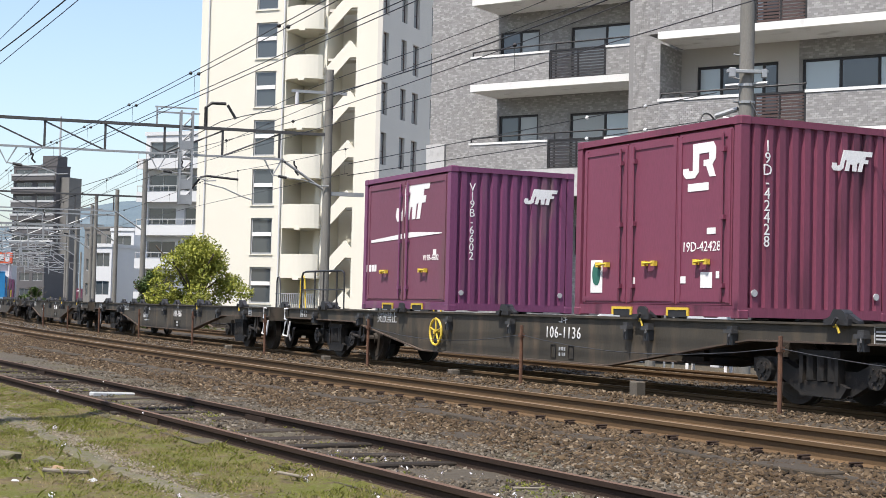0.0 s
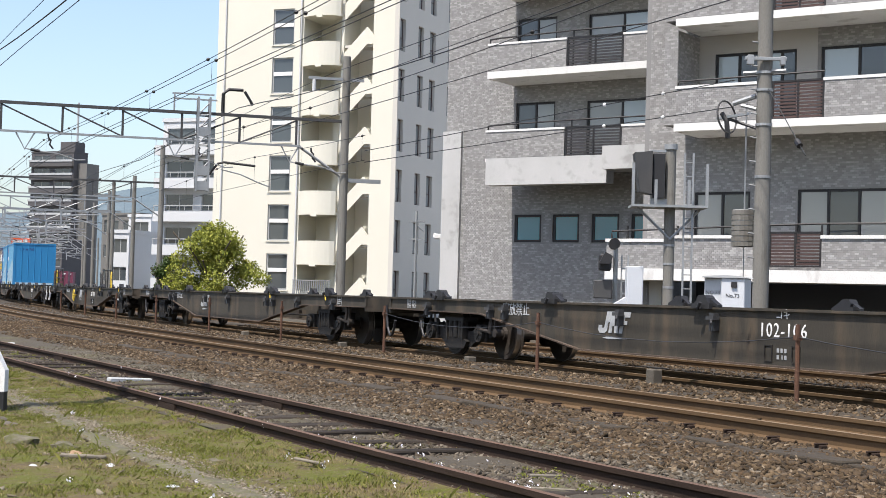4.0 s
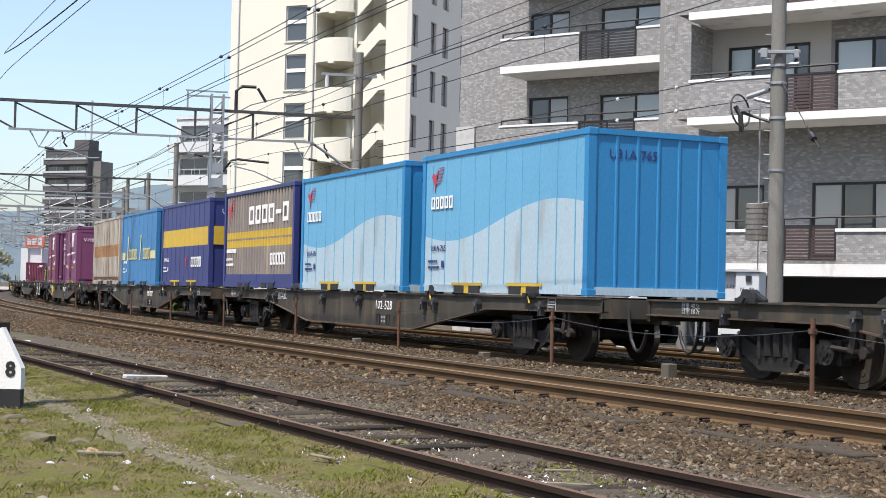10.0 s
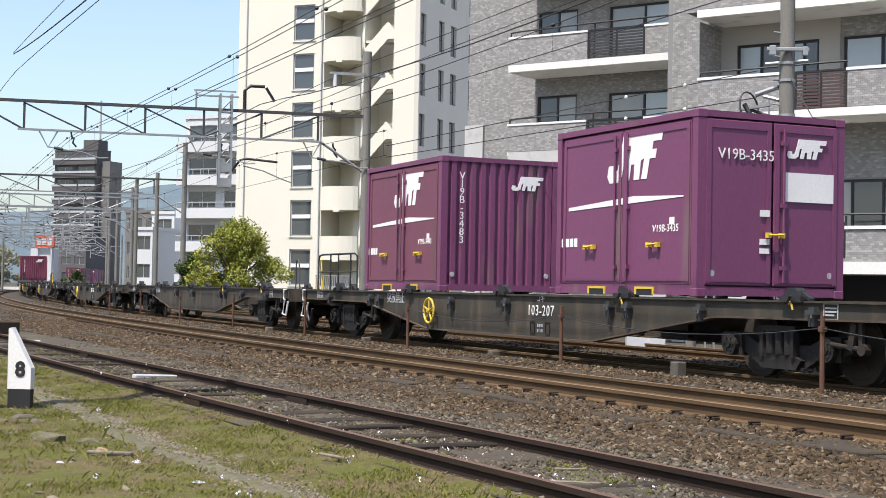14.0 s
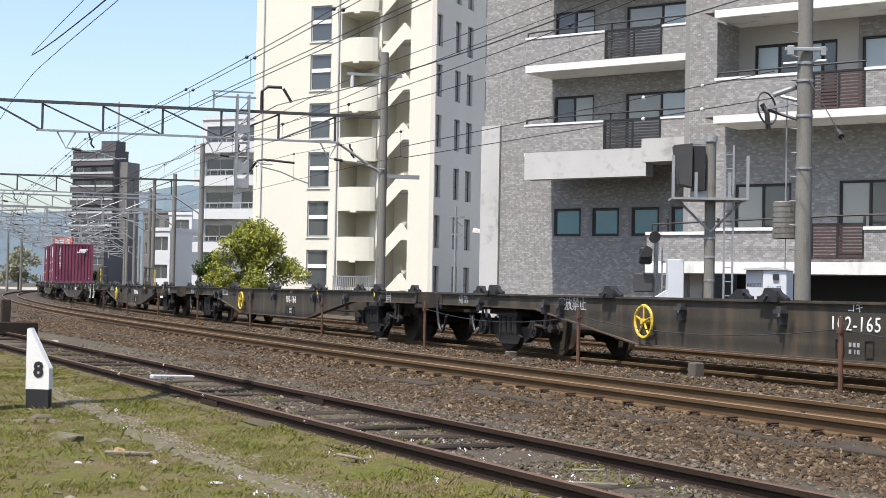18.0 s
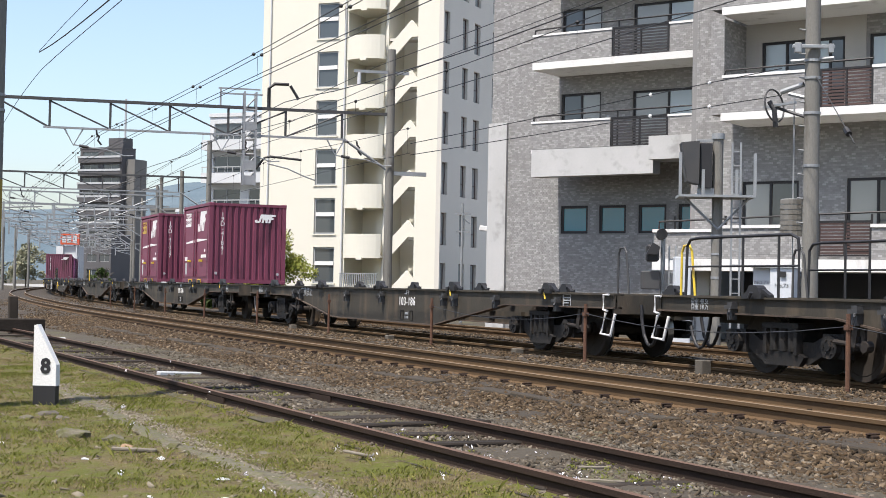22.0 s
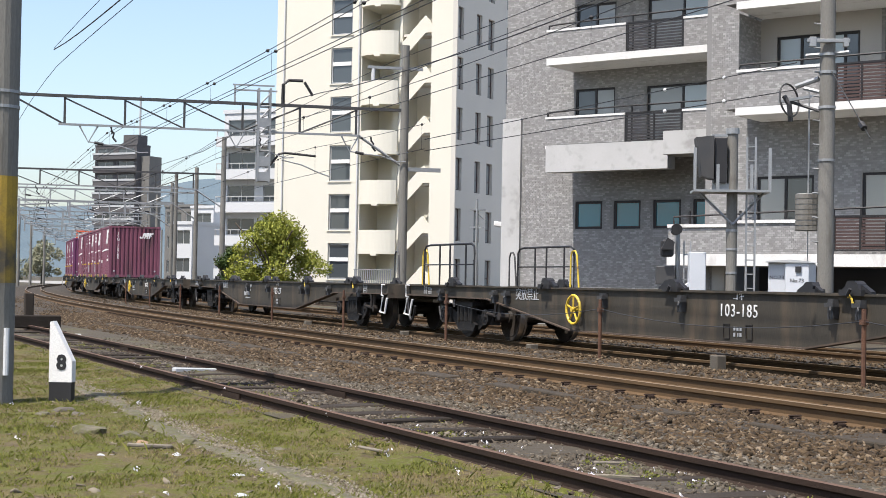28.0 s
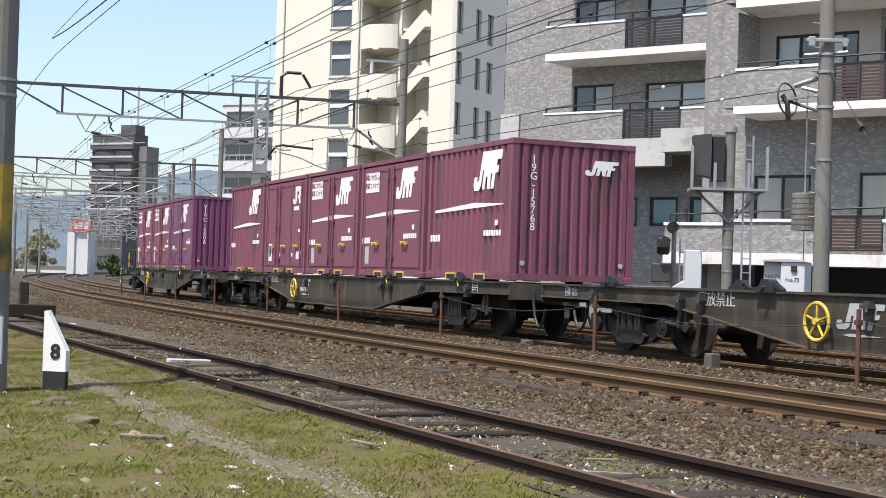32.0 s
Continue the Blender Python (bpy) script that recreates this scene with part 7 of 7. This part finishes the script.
def hung(low, middle, bow, span=36.0):
    """Height of a sagging wire: lowest at middle, rising towards the supports of each span."""
    return lambda s: low + bow * (((s - middle + span / 2) % span) - span / 2) ** 2


def through_points(*rows):
    ss, zs = zip(*sorted(rows))
    return lambda s: float(np.interp(s, ss, zs))


for side, twin, messenger, contact, drop in ((-3.42, 0.09, hung(6.02, -35.0, 0.0009), hung(5.54, -35.0, 0.0002), -24.7), (0.0, 0.0, hung(5.60, -32.0, 0.0014), hung(5.24, -32.0, 0.0003), -22.2), (3.9, 0.0, hung(5.75, -36.0, 0.0010), hung(5.02, -36.0, 0.0), -23.0)):
    for off in ((-twin, twin) if twin else (0.0,)):
        line_wire(side + off, messenger, 6 if side < 3 else -40, -240, 0.009, "messenger wire over a track")
        line_wire(side + off, contact, 6 if side < 3 else -40, -240, 0.009, "contact wire over a track")
    for k in range(-4, 30):
        s = drop - k * 5.75
        if side > 3 and s > -40:
            continue
        x, y, a = on_line(s, side)
        w = tagged(part("dropper_wire", rod(bmesh.new(), (x, y, contact(s)), (x, y, messenger(s)), 0.004, 4), WIRE), "thin dropper with a dark clamp between overhead wires", "wire", "overhead wires")
        if k > 12:
            continue
        for off in ((-twin, twin) if twin else (0.0,)):
            x, y, a = on_line(s, side + off)
            z = messenger(s)
            part("clamp", rod(rod(bmesh.new(), (x, y, z - 0.035), (x, y, z), 0.025, 8, 0.045), (x, y, z), (x, y, z + 0.035), 0.045, 8, 0.025), BLACK, w, "dark bead clamp")
line_wire(2.6, through_points((8, 8.2), (-10, 7.35), (-25, 7.0), (-30.5, 6.92), (-35, 6.97), (-42.4, 7.12), (-48.9, 7.5), (-67, 7.0), (-85, 7.5), (-103, 7.0), (-121, 7.5), (-240, 7.2)), 8, -240, 0.016, "thick feeder wire hung from brackets")
line_wire(6.0, through_points((8, 9.6), (-34, 8.92), (-40, 8.9), (-49, 9.0), (-66, 8.7), (-85, 9.0), (-240, 8.8)), 8, -240, 0.012, "feeder wire beside the line")
line_wire(6.4, through_points((8, 9.2), (-34, 8.65), (-49, 8.55), (-66, 8.3), (-85, 8.55), (-240, 8.4)), 8, -240, 0.012, "feeder wire beside the line")
for rows, r in ((((-20, 8.1), (-37, 8.21), (-48, 8.43)), 0.010), (((-20, 7.35), (-34, 7.64), (-40, 7.87), (-44, 8.08), (-48, 8.39)), 0.018), (((-20, 7.2), (-32.4, 7.36), (-36.3, 7.44), (-47.8, 7.74), (-85, 7.3), (-240, 7.4)), 0.011)):
    line_wire(-6.0, through_points(*rows), -20, min(q[0] for q in rows), r, "feeder wire over the tracks")

# ---- right-hand pole, signal and cabinets ----
rp = concrete_pole("tall concrete pole with rungs and hanging tension weights", -26.62, 21.34, -0.36, 12.5, 0.19, 0.155)
for i in range(11):
    z = 1.9 + i * 0.55
    part("rung", rod(bmesh.new(), (0.02, 0.10, z), (-0.10, -0.31, z + 0.04), 0.02, 5), GALV, rp)
for z in (5.5, 6.3, 6.7, 4.3):
    part("pole_band", rod(bmesh.new(), (0, 0, z), (0, 0, z + 0.06), 0.195, 16, 0.195), GALV, rp)
part("pulley", ring(rod(bmesh.new(), (-0.75, -0.48, 5.72), (-0.1, -0.12, 5.45), 0.04, 6), (-0.75, -0.48, 5.75), (1, 0.35, 0.15), 0.38, 0.022, 28, 6), DARKSTEEL, rp, "large tensioning pulley wheel")
part("pulley_fork", tube(bmesh.new(), [(-0.85, -0.55, 5.85), (-0.75, -0.48, 5.65), (-0.72, -0.46, 5.25)], 0.06, 6), BLACK, rp, "black pulley fork")
part("pulley_hub", rod(rod(bmesh.new(), (-0.62, -0.40, 6.05), (-0.15, -0.12, 6.2), 0.06, 8), (-0.45, -0.3, 6.0), (-0.15, -0.1, 5.9), 0.05, 6), GALV, rp)
part("pole_clamp", rounded(boxes((-0.5, 0.45, -0.26, -0.18, 6.98, 7.06), (-0.45, -0.3, -0.28, -0.16, 6.88, 7.1), (0.3, 0.42, -0.28, -0.16, 6.88, 7.08)), 0.01), GALV, rp, "steel clamp with insulator ends", pose(0, 0, 0, 0, 0, 62))
part("pulley_arm", boxes((-1.15, 0.0, -0.5, -0.42, 5.72, 5.78)), GALV, rp)
part("cross_arm", rod(bmesh.new(), (-0.45, -0.25, 6.75), (0.45, 0.25, 6.75), 0.05, 6), GALV, rp)
part("stay_wire", rod(bmesh.new(), (0.1, 0, 6.4), (2.4, -0.8, 4.6), 0.012, 5), WIRE, rp)
part("stay_insulator", rod(bmesh.new(), (1.95, -0.66, 4.95), (2.1, -0.7, 4.83), 0.07, 8), BLACK, rp)
stack = part("weight_stack", rod(bmesh.new(), (-0.61, -0.02, 2.75), (-0.61, -0.02, 3.6), 0.27, 18), CONCRETE, rp, "hanging stack of round concrete tension weights")
for i in range(7):
    part("weight_disc", rod(bmesh.new(), (-0.61, -0.02, 2.75 + i * 0.122), (-0.61, -0.02, 2.75 + i * 0.122 + 0.1), 0.295, 18), POLE, stack)
part("weight_rod", rod(rod(bmesh.new(), (-0.61, -0.02, 3.5), (-0.61, -0.02, 6.1), 0.02, 6), (-0.61, -0.02, 0.3), (-0.61, -0.02, 2.8), 0.012, 6), GALV, rp)

# tensioned wires that end at the tall pole
for a, b, beads in (((*on_line(-40, 3.9)[:2], 5.30), (-27.2, 20.93, 6.24), (0.70, 0.84)), ((*on_line(-40, 3.9)[:2], 4.96), (-27.2, 20.93, 5.62), (0.70, 0.84))):
    w = tagged(part("tension_wire", rod(bmesh.new(), a, b, 0.012, 5), WIRE), "tensioned wire with round white insulators ending at a pole", "wire", "overhead wires")
    for f in beads:
        p = [a[i] + (b[i] - a[i]) * f for i in range(3)]
        d = [(b[i] - a[i]) * 0.003 for i in range(3)]
        bm = rod(bmesh.new(), p, [p[i] + d[i] for i in range(3)], 0.03, 10, 0.055)
        rod(bm, [p[i] + d[i] for i in range(3)], [p[i] + 2 * d[i] for i in range(3)], 0.055, 10, 0.03)
        part("insulator", bm, WHITE, w, "round white insulator")

sig = thing("railway_signal", "grey signal mast with dark box head, platform and ladder", "railway signal", pose(-25.82, 18.22, -0.36, 0, 0, 62))
part("mast", rod(bmesh.new(), (0, 0, 0), (0, 0, 4.75), 0.115, 14), POLE, sig)
part("mast_cap", rod(bmesh.new(), (0, 0, 4.68), (0, 0, 4.80), 0.14, 14), GALV, sig)
part("signal_head", slab(bmesh.new(), [(-0.80, 4.58), (-0.42, 4.62), (-0.42, 3.70), (-0.68, 3.76)], "y", -0.28, 0.22), DARKSTEEL, sig, "dark tapering signal box")
part("signal_box", rounded(boxes((-0.40, -0.14, -0.20, 0.20, 3.62, 4.58)), 0.012), BLACK, sig, "black equipment box beside the signal head")
part("box_bracket", boxes((-0.42, -0.05, -0.08, 0.08, 3.47, 3.62), (-0.45, 0.05, -0.05, 0.05, 4.62, 4.67)), GALV, sig)
part("platform", boxes((-0.85, 0.75, -0.42, 0.42, 3.42, 3.47)), GALV, sig, "open grey work platform")
for x in (-0.83, -0.35, 0.35, 0.73):
    part("guard_post", boxes((x - 0.03, x + 0.03, -0.42, -0.36, 3.47, 4.35 if abs(x) > 0.5 else 4.0)), GALV, sig)
for x in (-0.7, 0.65):
    part("platform_brace", rod(bmesh.new(), (0, -0.1, 2.75), (x, -0.1, 3.42), 0.03, 6), GALV, sig)
lad = part("ladder", boxes((0.26, 0.30, -0.2, -0.16, 0.0, 4.6), (0.44, 0.48, -0.2, -0.16, 0.0, 4.6)), GALV, sig, "light grey ladder")
for i in range(15):
    part("rung", rod(bmesh.new(), (0.28, -0.18, 0.2 + i * 0.3), (0.46, -0.18, 0.2 + i * 0.3), 0.012, 5), GALV, lad)
for z in (1.2, 1.7, 2.2, 2.6):
    part("mast_band", rod(bmesh.new(), (0, 0, z), (0, 0, z + 0.05), 0.125, 12), GALV, sig)
case = thing("relay_case", "small white relay case at the foot of the signal mast", "relay case", pose(-26.0, 17.6, -0.36, 0, 0, 62))
part("body", rounded(boxes((-0.28, 0.06, -0.25, 0.2, 0.0, 2.15)), 0.015), CABINET, case)
part("foot_slope", slab(bmesh.new(), [(-0.28, 1.5), (-0.75, 1.2), (-0.75, 0), (-0.28, 0)], "y", -0.2, 0.2), CABINET, case)

low = thing("shunt_signal", "black two-headed signal on a pale post", "railway signal", pose(-26.73, 17.41, -0.36, 0, 0, 62))
part("post", rod(bmesh.new(), (0.05, 0, 0), (0.05, 0, 2.75), 0.05, 8), GALV, low)
part("upper_head", rod(bmesh.new(), (0.0, -0.25, 2.62), (0.0, 0.1, 2.62), 0.10, 14), BLACK, low, "round black lamp head")
part("upper_hood", rod(bmesh.new(), (0.0, -0.30, 2.64), (0.0, -0.1, 2.66), 0.12, 12, 0.11), BLACK, low)
part("lower_head", rounded(boxes((-0.32, -0.05, -0.2, 0.15, 2.05, 2.42)), 0.04), BLACK, low, "black boxed lamp head")
part("lower_hood", slab(bmesh.new(), [(-0.34, 2.2), (-0.2, 2.46), (-0.04, 2.36), (-0.1, 2.2)], "y", -0.36, -0.2), BLACK, low)
part("cable_box", rounded(boxes((-0.42, -0.02, -0.15, 0.15, 1.45, 1.85)), 0.02), DARKSTEEL, low, "dark cable box")
part("ladder", boxes((0.16, 0.19, -0.1, -0.07, 0, 2.4), (0.30, 0.33, -0.1, -0.07, 0, 2.4), *[(0.16, 0.33, -0.1, -0.07, 0.2 + 0.27 * i, 0.23 + 0.27 * i) for i in range(8)]), GALV, low)

cab = thing("trackside_cabinet", "joined light grey trackside cabinets lettered No.73", "equipment cabinet", pose(-25.3, 19.35, -0.36, 0, 0, 42))
part("narrow_body", rounded(boxes((-0.42, -0.05, -0.2, 0.5, 0.52, 1.96)), 0.015), CABINET, cab, "light grey cabinet body")
part("wide_body", rounded(boxes((-0.04, 0.46, -0.32, 0.5, 0.52, 1.96)), 0.015), CABINET, cab, "light grey cabinet body")
part("lid", slab(bmesh.new(), [(-0.45, 1.96), (0.50, 1.96), (0.46, 1.99), (0.08, 2.02), (-0.42, 1.99)], "y", -0.36, 0.54), PALEGREY, cab, "shallow pitched lid")
part("lettering", lettering("NO.73", 0.08), DARKSTEEL, cab, "dark lettering NO.73", near_face(-0.235, -0.205, 1.64))
part("lettering", lettering("No.73", 0.085), DARKSTEEL, cab, "dark lettering No.73", near_face(0.21, -0.325, 1.58))
for x in (-0.40, 0.42):
    for y in (-0.2, 0.46):
        part("stand_leg", boxes((x - 0.03, x + 0.03, y - 0.03, y + 0.03, 0.0, 0.52)), WHITE, cab)
part("stand_frame", boxes((-0.43, 0.45, -0.23, -0.17, 0.44, 0.52), (-0.43, 0.45, -0.23, -0.17, 0.12, 0.18)), WHITE, cab, "white steel stand")
part("lock_box", boxes((0.18, 0.30, -0.36, -0.32, 1.76, 1.88)), BLACK, cab)

lamp = thing("street_lamp", "slim grey lamp post with a white horizontal lamp head", "street lamp", pose(-52.4, 24.8, -0.36, 0, 0, 62))
part("post", rod(bmesh.new(), (0, 0, 0), (0, 0, 4.75), 0.06, 8, 0.05), GALV, lamp)
part("lamp_head", rounded(boxes((0.15, 0.85, -0.1, 0.1, 3.75, 3.95)), 0.03), WHITE, lamp, "white lamp head", pose(0, 0, 0, 0, 8, 0))
part("arm", rod(bmesh.new(), (0, 0, 4.2), (0.3, 0, 3.95), 0.03, 6), GALV, lamp)
part("cross_arm", boxes((-0.3, 0.35, -0.04, 0.04, 4.3, 4.36), (-0.25, 0.3, -0.04, 0.04, 3.6, 3.66)), GALV, lamp)
motions()
